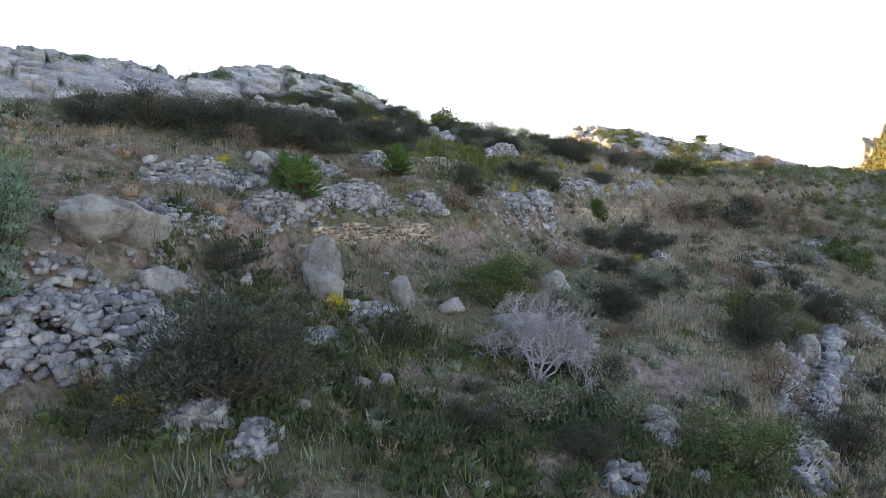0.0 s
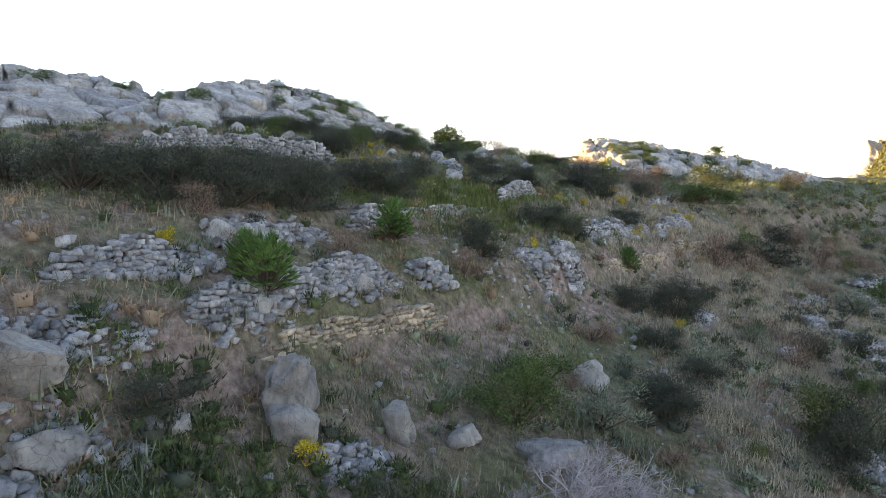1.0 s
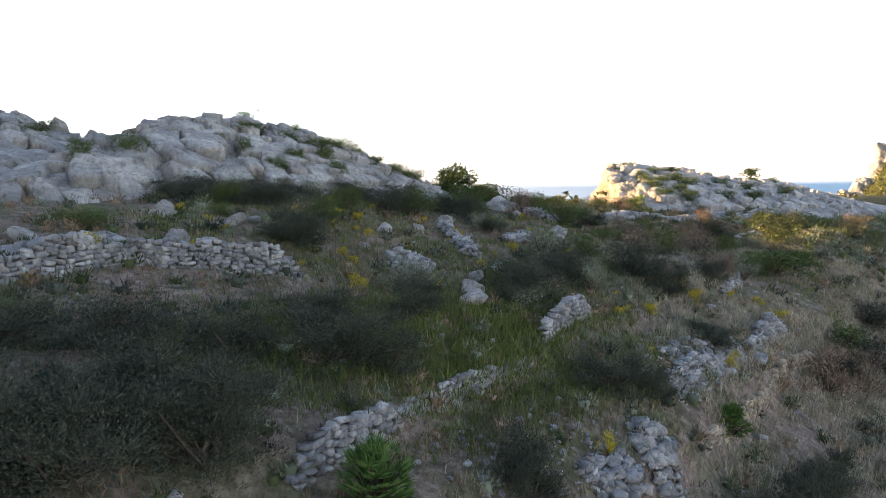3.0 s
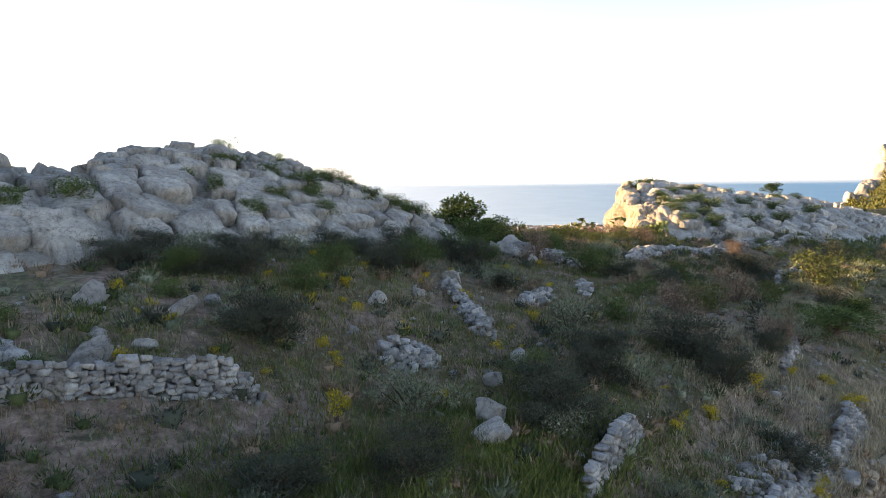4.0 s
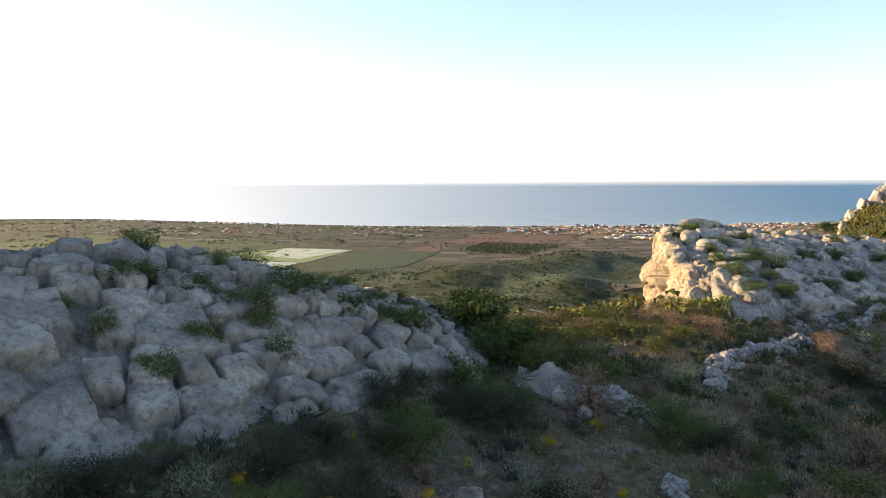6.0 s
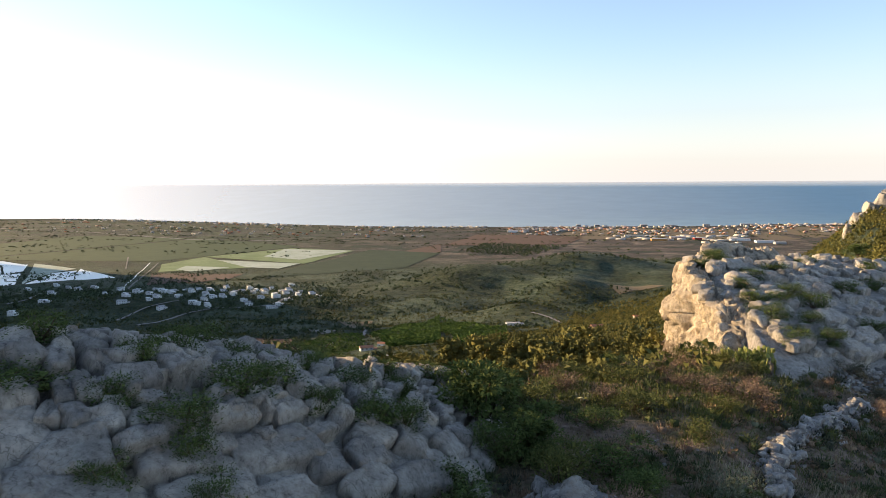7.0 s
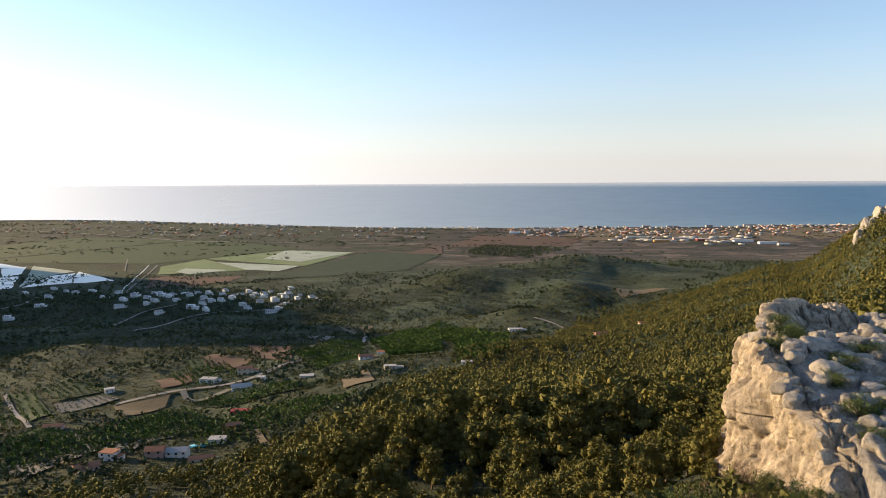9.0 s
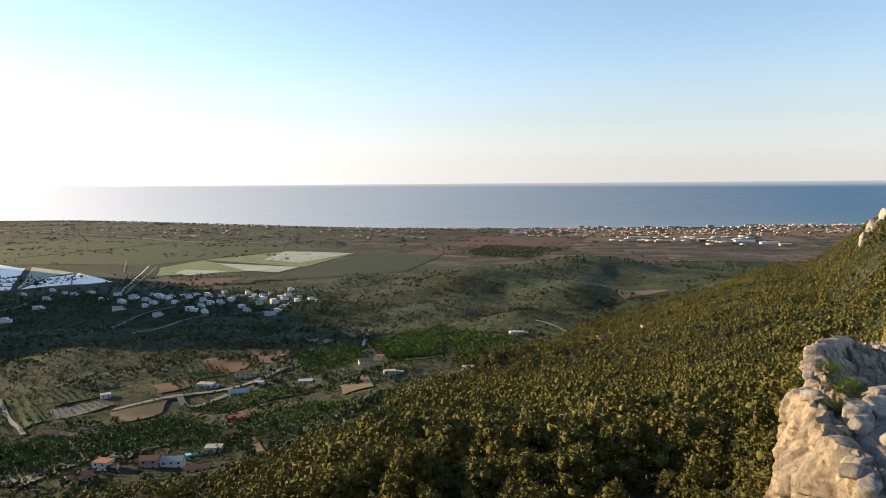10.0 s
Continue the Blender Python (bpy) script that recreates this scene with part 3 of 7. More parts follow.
def build_crag():
    nu, nv = 330, 230
    y = np.linspace(109, 158, nu)[:, None] * np.ones((1, nv))
    v = np.linspace(0, 1, nv)[None, :] * np.ones((nu, 1))
    cx, cz, fx, fz = (np.interp(y, CRAG_Y, k) for k in (CRAG_CREST_X, CRAG_CREST_Z, CRAG_FOOT_X, CRAG_FOOT_Z))
    fz = np.minimum(fz, ground(fx, y) - 2)
    up = np.clip(v / 0.66, 0, 1)
    over = np.clip((v - 0.66) / 0.34, 0, 1)
    x = fx + (cx - fx) * up ** 0.85 + over * 9.5
    z = fz + (cz - fz) * (1 - (1 - up) ** 1.15) - over * 1.6 - over ** 2 * 1.4 + 0.5 * np.sin(over * 9 + y * 0.3)
    # upright pillars parted by sharp clefts, leaning a little
    yy = y + 0.7 * vnoise(x / 4, z / 6, seed=91) + 0.12 * (z - 262)
    pillars = 1.9 * np.abs(vnoise(yy / 4.6, z / 16, x / 9, 93)) ** 0.6 + 1.15 * np.abs(vnoise(yy / 2.0, z / 5.5, x / 5, 94)) ** 0.6
    pillars = pillars + 0.85 * np.abs(vnoise(yy / 0.85, z / 3.2, x / 2, 96)) ** 0.5 + 0.50 * np.abs(vnoise(yy / 0.42, z / 1.4, x, 97)) ** 0.5 - 2.0
    ledge = 0.7 * vnoise(yy / 5, z / 2.6, seed=92) - 0.5 * (1 - step01(np.abs(vnoise(yy / 2.5, z / 1.8, seed=89)), 0.0, 0.10))
    top = 0.75 * blocky(x, y * 0.8, z * 0.4, 1.9, 141, 0.34, 1.2) + 0.28 * blocky(x, y * 0.8, z * 0.6, 0.9, 157, 0.22, 1.2)
    side = step01(over, 0.0, 0.12)
    push = (1 - side) * (pillars + ledge) + side * top + 0.24 * fbm(x * 1.5, y * 1.3, z * 1.0, 5, 98)
    # the crest breaks into knobs
    crest = np.exp(-((v - 0.66) / 0.05) ** 2) * (0.9 * np.abs(vnoise(y / 1.7, x / 3, seed=99)) ** 0.6 - 0.35)
    nx, nz = -(1 - 0.9 * side), side
    V = np.stack([x + nx * push, y + 0.25 * fbm(z * 0.7, x, None, 2, 100), z + nz * push * 0.8 + crest], -1).reshape(-1, 3)
    ob = new("rock_crag", mesh_of("rock_crag", V, sheet_faces(nu, nv)[:, ::-1], SUN_OCHRE_ROCK))
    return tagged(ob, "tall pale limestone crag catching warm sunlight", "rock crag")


crag = build_crag()
for k in range(30):
    y = rng.uniform(114, 152)
    x, z = np.interp(y, CRAG_Y, CRAG_CREST_X), np.interp(y, CRAG_Y, CRAG_CREST_Z)
    o = rng.uniform(-0.2, 7) if k % 3 else rng.uniform(-0.4, 0.8)
    w = 0.3 + 0.6 * rng.random() ** 1.6
    child("boulder", CHUNK_MESHES[k % len(CHUNK_MESHES)], crag, Matrix.LocRotScale((x + o, y, z - o * 0.22 + 0.05), Euler((rng.uniform(-0.3, 0.3), rng.uniform(-0.3, 0.3), rng.uniform(0, 6.28))), (w, w * 0.8, w * 0.65)))


def on_crag(x, y):
    """Height of the crag's shoulder, or of the rock around it."""
    o = (x - np.interp(y, CRAG_Y, CRAG_CREST_X)) / 9.5
    if not (0 <= o <= 1 and 110 < y < 157):
        return tz(x, y)
    return max(tz(x, y), float(np.interp(y, CRAG_Y, CRAG_CREST_Z)) - 1.6 * o - 1.4 * o * o + 0.5 * math.sin(9 * o + 0.3 * y) - 0.1)


def boulder(x, y, w, h, k, label, sink=0.25, parent=None, name="boulder", flat=0.8):
    m = Matrix.LocRotScale((x, y, tz(x, y) + h * (0.5 - sink)), Euler((rng.uniform(-0.55, 0.55), rng.uniform(-0.55, 0.55), rng.uniform(0, 6.28))),
                           (w * 0.50, w * 0.50 * flat, h * 0.52))
    kinds = BLOCK_MESHES if w > 1.3 and not parent else CHUNK_MESHES
    ob = new(name, kinds[k % len(kinds)])
    if parent:
        ob.parent = parent
    else:
        tagged(ob, label, "boulder", "boulders on the hillside")
    ob.matrix_basis = m
    return ob


# blocks lying loose on the knoll and the spur
def bedded(x, y, w, d, h, k, holder, bulk, stand):
    """A joint block lying in the rock face, turned with its slope."""
    p = np.array([[x, x + 0.8, x], [y, y, y + 0.8]])
    z = bulk(p[0], p[1])
    n = Vector((-(z[1] - z[0]) / 0.8 * 0.85, -(z[2] - z[0]) / 0.8 * 0.85, 1)).normalized()
    q = n.to_track_quat("Z", "Y") @ Euler((rng.normal(0, 0.07), rng.normal(0, 0.07), -0.12 + rng.normal(0, 0.16))).to_quaternion()
    ob = new("boulder", JOINT_MESHES[k % len(JOINT_MESHES)])
    ob.parent = holder
    ob.matrix_basis = Matrix.LocRotScale((x, y, float(z[0]) + stand - 0.55 * h), q, (w, d, h))


k = 0
for row in (*np.arange(0.02, 0.34, 0.075), *np.arange(0.365, 1.03, 0.037)):
    x, big = -40 + rng.uniform(0, 2), row < 0.35
    while x < 1.8:
        w = 0.7 + 1.0 * rng.random() ** 1.5 if big else 0.36 + 0.72 * rng.random() ** 1.8
        foot, edge = np.interp(x, KNOLL_X, KNOLL_FOOT), np.interp(x, KNOLL_X, KNOLL_EDGE)
        deep = (edge - foot) * (0.075 if big else 0.037)
        y = foot + (edge - foot) * row + deep * rng.normal(0, 0.2)
        if rng.random() < (0.97 if x > -30 else 0.7):
            bedded(x, y, w, deep * rng.uniform(0.48, 0.66), 0.8, k, knoll_rock, knoll, rng.uniform(-0.20, 0.0) if big else rng.uniform(-0.25, 0.32))
            k += 1
        x += 1.9 * w + rng.uniform(-0.05, 0.12)
for k in range(320):
    x = 27 + 58 * rng.random() ** 1.4
    foot, crest = np.interp(x, SPUR_X, SPUR_FOOT), np.interp(x, SPUR_X, SPUR_CREST)
    y = foot + (crest - foot + 3) * rng.uniform(0.1, 1)
    w = 0.45 + 0.9 * rng.random() ** 2
    bedded(x, y, w, w * 0.8, w * 0.75, k, spur_rock, spur, rng.uniform(0.0, 0.4))

BIG_BOULDERS = ((-11.0, 23.6, 3.4, 1.6), (-9.5, 23.4, 1.6, 1.1), (-4.9, 27.9, 1.7, 2.1), (-4.6, 27.0, 1.3, 1.2), (-1.8, 28.6, 1.0, 1.3), (5.8, 36.8, 1.2, 1.2),
                (18.8, 36.4, 1.3, 1.5), (-8.5, 34.2, 0.8, 0.6), (3.1, 30.2, 2.1, 0.9), (0.2, 29.4, 1.1, 0.6), (-14.7, 57.5, 1.5, 0.8),
                (-12.4, 52.8, 1.4, 0.9), (0.4, 54.4, 1.3, 0.8), (-8.5, 33.8, 1.0, 0.8), (3.7, 84.8, 2.6, 1.2), (4.7, 86.5, 1.2, 1.0), (-12.5, 51.4, 1.5, 0.7),
                (-0.8, 72.7, 1.4, 0.6), (-4.4, 65.0, 1.0, 0.6), (-2.5, 67.9, 0.9, 0.5), (-11.3, 58.1, 1.3, 0.5))
SMALL_BOULDERS = ((-2.7, 21.6, 0.5, 0.4), (-2.0, 22.1, 0.5, 0.4), (-4.2, 19.6, 0.6, 0.4), (-8.0, 25.5, 0.7, 0.5), (-7.4, 25.9, 0.7, 0.5),
                  (-6.2, 29.9, 0.7, 0.5), (-3.4, 34.0, 0.6, 0.7), (-15.4, 49.3, 0.9, 0.6), (-17.1, 49.1, 0.7, 0.4), (0.3, 52.6, 1.2, 0.5),
                  (-11.5, 55.0, 0.8, 0.4), (-13.1, 54.9, 0.6, 0.4), (2.1, 61.4, 0.9, 0.4), (0.7, 57.6, 0.7, 0.5), (5.2, 81.8, 0.8, 0.6),
                  (6.0, 83.5, 1.0, 0.5), (7.5, 85.0, 1.1, 0.5), (4.2, 83.0, 0.9, 0.6), (-18.5, 52.5, 1.2, 0.6), (-16.0, 50.5, 0.9, 0.6))
for k, (x, y, w, h) in enumerate(BIG_BOULDERS):
    boulder(x, y, w, h, k, "large pale grey limestone boulder half sunk in the slope", 0.18)
for k, (x, y, w, h) in enumerate(SMALL_BOULDERS):
    boulder(x, y, w, h, k + 4, "small pale limestone boulder lying in the grass", 0.2)


# ---- dry stone walls and heaps ----
def stones_under(holder, place, turns, sizes, most=170, tan=False):
    """The first stones as parts of their own, the rest joined."""
    n = len(place)
    order = rng.permutation(n)
    ox, oy, oz = holder.location
    for i in order[:most]:
        ob = new("stone", (TAN_MESHES if tan else STONE_MESHES)[i % len(STONE_MESHES)])
        ob.parent = holder
        t = Matrix(turns[i].tolist()).to_quaternion()
        ob.matrix_basis = Matrix.LocRotScale((place[i][0] - ox, place[i][1] - oy, place[i][2] - oz), t, tuple(sizes[i]))
    rest = order[most:]
    if len(rest):
        ob = new("stones", strewn("stones", STONES, np.asarray(place)[rest] - (ox, oy, oz), turns[rest], np.asarray(sizes)[rest], TAN_STONES if tan else WALL_STONES))
        ob.parent = holder
        tagged(ob, kind="stuff")


COURSED = "low terrace wall of tan coursed dry stone"


def dry_wall(line, height, label, width=0.26, course=0.17, lean=0.25, ragged=0.25, rise=0.0):
    line = np.array(line, float)
    seg = np.hypot(*np.diff(line, axis=0).T)
    along = np.concatenate([[0], np.cumsum(seg)])
    x0, y0 = line.mean(0)
    holder = thing("dry_stone_wall", x0, y0, gz(x0, y0), label, "stone wall", "terrace walls")
    place, sizes, yaw = [], [], []
    rows = int(height / course)
    for c in range(rows):
        d = rng.uniform(0, width)
        while d < along[-1]:
            w = width * rng.uniform(0.65, 1.5)
            x, y = np.interp(d, along, line[:, 0]), np.interp(d, along, line[:, 1])
            k = min(np.searchsorted(along, d, "right") - 1, len(seg) - 1)
            dx, dy = (line[k + 1] - line[k]) / seg[k]
            end = min(d, along[-1] - d)
            limit = height * (0.75 + ragged * vnoise(np.array([d / 1.6]), np.array([x0]), seed=33)[0]) * min(1, 0.35 + end / 1.5)
            if c * course <= limit:
                back = lean * c * course + rng.uniform(-0.05, 0.05)
                px, py = x - dy * back, y + dx * back
                base = gz(x + dy * 0.35, y - dx * 0.35) - 0.1
                place.append((px, py, base + (c + 0.5) * course + rng.uniform(-0.03, 0.03)))
                sizes.append((w * 1.02, 0.36, course * rng.uniform(0.75, 1.35)))
                yaw.append(math.atan2(dy, dx) + rng.uniform(-0.35, 0.35))
            d += w
    n = len(place)
    stones_under(holder, np.array(place), turn_of(np.array(yaw), rng.uniform(-0.35, 0.35, n) * (1 - 0.6 * (label == COURSED)), rng.uniform(-0.3, 0.3, n) * (1 - 0.7 * (label == COURSED))), np.array(sizes), 110, tan=label == COURSED)
    return holder


def heap(x, y, length, width, angle, depth, count, label, size=0.26, most=160):
    """Loose stones piled along a strip."""
    holder = thing("stone_heap", x, y, gz(x, y), label, "stone heap", "heaps of fallen stone")
    u = rng.uniform(-1, 1, count)
    v = rng.uniform(-1, 1, count)
    edge = np.sqrt(u * u + v * v)
    keep = edge < 1 + 0.25 * rng.normal(size=count)
    u, v = u[keep], v[keep]
    n = len(u)
    a = radians(angle)
    px = x + u * length / 2 * math.cos(a) - v * width / 2 * math.sin(a)
    py = y + u * length / 2 * math.sin(a) + v * width / 2 * math.cos(a)
    s = 0.80 * size * np.minimum(rng.lognormal(0, 0.42, n), 1.9)
    pz = ground(px, py) + depth * np.clip(1 - u * u, 0, 1) * np.clip(1 - v * v, 0, 1) * rng.random(n) ** 0.6 + s * 0.15
    stones_under(holder, np.stack([px, py, pz], 1), turn_of(rng.uniform(0, 6.28, n), rng.uniform(-0.5, 0.5, n), rng.uniform(-0.5, 0.5, n)),
                 np.stack([s * 1.4, s, s * 0.72], 1), min(most, 45))
    return holder


def bank(line, width, depth, per_metre, label, size=0.26, most=80):
    """Loose stones banked along a bent line."""
    line = np.array(line, float)
    seg = np.hypot(*np.diff(line, axis=0).T)
    along = np.concatenate([[0], np.cumsum(seg)])
    n = int(along[-1] * per_metre)
    d, v = rng.uniform(0, along[-1], n), rng.normal(scale=0.42, size=n)
    x, y = np.interp(d, along, line[:, 0]), np.interp(d, along, line[:, 1])
    tx, ty = np.interp(d + 0.4, along, line[:, 0]) - np.interp(d - 0.4, along, line[:, 0]), np.interp(d + 0.4, along, line[:, 1]) - np.interp(d - 0.4, along, line[:, 1])
    l = np.hypot(tx, ty) + 1e-6
    wide = width * (0.75 + 0.35 * vnoise(d / 2.3, d * 0, seed=35))
    x, y = x - ty / l * v * wide, y + tx / l * v * wide
    s = 0.80 * size * np.minimum(rng.lognormal(0, 0.42, n), 1.9)
    z = ground(x, y) + depth * np.clip(1 - v * v, 0, 1) * rng.random(n) ** 0.7 + s * 0.12
    holder = thing("stone_bank", *line.mean(0), gz(*line.mean(0)), label, "stone bank", "heaps of fallen stone")
    stones_under(holder, np.stack([x, y, z], 1), turn_of(rng.uniform(0, 6.28, n), rng.uniform(-0.5, 0.5, n), rng.uniform(-0.5, 0.5, n)),
                 np.stack([s * 1.4, s, s * 0.72], 1), most)
    return holder


RUINED = "ruined dry stone terrace wall of grey field stones"
dry_wall(((-6.0, 29.1), (-3.4, 32.6), (-0.2, 36.9)), 1.7, COURSED, 0.34, 0.16, 0.06, 0.1)
dry_wall(((-7.9, 28.3), (-5.9, 30.0)), 1.9, RUINED, 0.25, 0.165, 0.5)
dry_wall(((-6.1, 30.0), (-3.8, 33.3), (-2.0, 36.0)), 2.1, RUINED, 0.25, 0.165, 0.6)
dry_wall(((-11.6, 27.6), (-8.4, 31.1)), 1.6, RUINED, 0.25, 0.165, 0.8)
dry_wall(((-8.4, 33.6), (-6.8, 35.2), (-5.2, 38.2)), 1.2, RUINED, 0.25, 0.165, 0.5)
dry_wall(((-4.6, 39.4), (-2.2, 43.4), (1.2, 48.0), (2.6, 50.2)), 1.4, RUINED, 0.30, 0.18, 0.16)
dry_wall(((2.9, 50.8), (6.0, 55.9)), 1.3, RUINED, 0.30, 0.18, 0.16)
dry_wall(((9.2, 49.9), (13.6, 55.6), (17.8, 61.2), (21.4, 65.2)), 1.5, COURSED, 0.36, 0.17, 0.06, 0.1)
dry_wall(((8.8, 51.4), (12.6, 56.0), (15.2, 59.2)), 1.6, RUINED, 0.25, 0.165, 0.8)
dry_wall(((15.4, 59.6), (20.7, 66.2)), 1.7, RUINED, 0.25, 0.165, 0.6)
dry_wall(((-17.0, 46.4), (-13.4, 50.2), (-10.4, 52.0), (-7.0, 53.2)), 1.7, RUINED, 0.28, 0.18, 0.12)
dry_wall(((14.0, 88.9), (15.2, 92.0), (17.4, 95.4), (20.9, 99.2), (25.0, 103.4), (29.0, 107.0)), 1.0, "low wall of grey stones beside an old track", 0.34, 0.22, 0.2)
dry_wall(((27.6, 91.6), (30.6, 97.2), (33.5, 99.5)), 1.1, RUINED, 0.34, 0.22, 0.4)
dry_wall(((36, 112), (42, 119), (50, 126)), 1.1, RUINED, 0.4, 0.25, 0.5)
dry_wall(((17.5, 69.0), (20.4, 73.6), (23.4, 79.0)), 1.0, RUINED, 0.32, 0.2, 0.4)
LOOSE = "heap of loose pale limestone rubble on the slope"
heap(-6.6, 30.2, 4.0, 2.2, 52, 0.3, 320, LOOSE, 0.22, 120)
heap(-3.9, 34.0, 3.6, 1.8, 54, 0.3, 220, LOOSE, 0.22, 120)
heap(-10.0, 30.6, 5.0, 2.4, 45, 0.25, 360, LOOSE, 0.24, 100)
heap(-7.4, 35.2, 5.0, 1.8, 55, 0.3, 300, LOOSE, 0.26, 100)
heap(11.8, 57.0, 10.0, 2.6, 53, 0.2, 420, LOOSE, 0.24, 100)
heap(-10.4, 25.6, 5.0, 2.6, 40, 0.15, 320, LOOSE, 0.2, 60)
heap(-11.0, 19.8, 7.0, 3.6, 40, 0.9, 900, LOOSE, 0.27, 200)
heap(-9.0, 23.9, 3.0, 1.4, 40, 0.3, 200, LOOSE, 0.22, 60)
heap(-6.6, 17.8, 1.8, 1.3, 30, 0.4, 160, LOOSE, 0.24, 80)
heap(-5.0, 17.5, 1.8, 1.2, 80, 0.3, 120, LOOSE, 0.22, 60)
heap(7.2, 23.6, 3.4, 0.9, 72, 0.5, 180, LOOSE, 0.25, 90)
heap(5.0, 19.8, 1.8, 1.1, 40, 0.3, 100, LOOSE, 0.23, 50)
heap(-3.0, 26.8, 2.2, 1.4, 40, 0.35, 180, LOOSE, 0.22, 80)
heap(-4.2, 24.2, 1.6, 1.0, 40, 0.2, 90, LOOSE, 0.22, 40)
heap(-0.9, 37.9, 2.2, 1.5, 50, 0.7, 220, LOOSE, 0.25, 100)
heap(4.6, 44.6, 2.6, 2.0, 53, 0.5, 220, LOOSE, 0.26, 100)
heap(6.4, 47.4, 2.0, 1.2, 53, 0.4, 120, LOOSE, 0.26, 50)
heap(14.9, 49.6, 2.8, 1.6, 53, 0.4, 170, LOOSE, 0.28, 70)
heap(16.3, 33.0, 13.0, 0.9, 60, 0.4, 420, LOOSE, 0.30, 140)
heap(-2.65, 59.3, 2.6, 1.6, 15, 0.6, 200, LOOSE, 0.27, 90)
bank(((-0.9, 71.2), (-0.2, 69.0), (0.4, 65.4), (0.7, 63.4)), 0.9, 0.5, 46, "curving low bank of fallen wall stones in the grass", 0.24, 90)
bank(((14.2, 89.2), (16.4, 94.0), (20.9, 99.4), (28.4, 106.8)), 1.5, 0.5, 26, "bank of pale stones beside an old track", 0.34, 80)
bank(((26.9, 54.4), (26.4, 48.0), (26.6, 42.6)), 4.0, 0.15, 40, "pale scree spilling down the lower slope", 0.24, 60)
bank(((23.4, 42.0), (18.6, 33.8), (14.5, 27.5), (11.2, 21.8)), 1.0, 0.35, 26, "line of pale stones fallen from an old terrace wall", 0.28, 80)
bank(((36.4, 69.4), (40.6, 74.2)), 2.6, 0.5, 44, "pile of pale stones on the lower slope", 0.27, 50)
bank(((25.4, 59.6), (29.2, 63.2)), 2.0, 0.12, 34, "thin spill of pale stones between bushes", 0.22, 30)
bank(((30.0, 47.0), (34.5, 53.0)), 2.6, 0.12, 30, "thin scree of pale stones on the slope", 0.22, 30)
heap(4.2, 72.2, 4.4, 1.3, 58, 0.5, 220, LOOSE, 0.29, 90)
heap(7.5, 83.8, 4.4, 2.6, 140, 0.5, 300, LOOSE, 0.34, 90)
heap(4.2, 85.5, 5.0, 2.8, 130, 0.6, 200, LOOSE, 0.55, 70)
heap(7.6, 75.0, 2.4, 0.8, 80, 0.3, 80, LOOSE, 0.28, 40)
heap(2.5, 43.0, 7.0, 6.0, 50, 0.05, 330, "scree of small stones below a broken wall", 0.14, 60)
heap(0.8, 95.5, 5.5, 2.6, 20, 0.2, 240, LOOSE, 0.34, 80)
heap(-16.5, 51.5, 4.5, 1.4, 40, 0.3, 160, LOOSE, 0.34, 70)
heap(24.4, 54.6, 3.4, 1.6, 60, 0.5, 150, LOOSE, 0.27, 50)
heap(34.0, 64.7, 4.0, 1.6, 60, 0.5, 150, LOOSE, 0.27, 50)
heap(16.5, 35.5, 2.6, 1.6, 60, 0.5, 150, LOOSE, 0.27, 50)
heap(18.8, 46.4, 1.8, 1.0, 60, 0.5, 150, LOOSE, 0.27, 50)
heap(15.0, 49.6, 1.8, 1.0, 60, 0.5, 150, LOOSE, 0.27, 50)
heap(6.7, 46.5, 2.2, 1.2, 60, 0.5, 150, LOOSE, 0.27, 50)
heap(33.0, 113.0, 12.0, 4.0, 30, 0.1, 300, "scree of pale stones at the foot of the spur", 0.28, 60)

# ---- plants ----
def leaf_material(name, dark, light, rough=0.85, shine=0.08):
    m, nt, b = material(name, rough=rough)
    b.inputs["Specular IOR Level"].default_value = shine
    isl = random_of(nt, "Island")
    col = ramp(nt, isl, ((0.0, dark), (1.0, light)))
    big = ramp(nt, tex_noise(nt, 0.8, 4, 0.6, "World"), ((0.3, (0.6, 0.62, 0.6)), (0.7, (1.25, 1.2, 1.15))))
    col = mix(nt, 1.0, col, big, "MULTIPLY")
    nt.links.new(col, b.inputs["Base Color"])
    return m


DARK_LEAF = leaf_material("dark_scrub_leaf", (0.027, 0.033, 0.025), (0.086, 0.092, 0.064))
GREEN_LEAF = leaf_material("mastic_leaf", (0.034, 0.055, 0.016), (0.11, 0.145, 0.048))
PALE_LEAF = leaf_material("grey_green_leaf", (0.06, 0.10, 0.06), (0.17, 0.24, 0.16))
PALM_LEAF = leaf_material("palmetto_leaf", (0.035, 0.075, 0.018), (0.12, 0.20, 0.055))
OLIVE_LEAF = leaf_material("olive_leaf", (0.045, 0.058, 0.018), (0.14, 0.15, 0.05))
BROOM = leaf_material("yellow_broom_flower", (0.20, 0.17, 0.015), (0.60, 0.45, 0.03))
DEAD_TWIG = leaf_material("dead_grey_twig", (0.22, 0.20, 0.205), (0.44, 0.41, 0.42), 0.9)
TWIG = leaf_material("brown_twig", (0.05, 0.035, 0.025), (0.13, 0.10, 0.08), 0.9)
DRY_GRASS = leaf_material("dry_grass_blade", (0.15, 0.12, 0.080), (0.36, 0.30, 0.205), 0.85)
STRAW = leaf_material("pale_straw_blade", (0.23, 0.195, 0.135), (0.47, 0.41, 0.30), 0.85)
RUST_GRASS = leaf_material("rust_brown_grass_blade", (0.12, 0.080, 0.052), (0.28, 0.20, 0.135), 0.85)
GREEN_GRASS = leaf_material("green_grass_blade", (0.05, 0.075, 0.018), (0.16, 0.18, 0.055), 0.8)
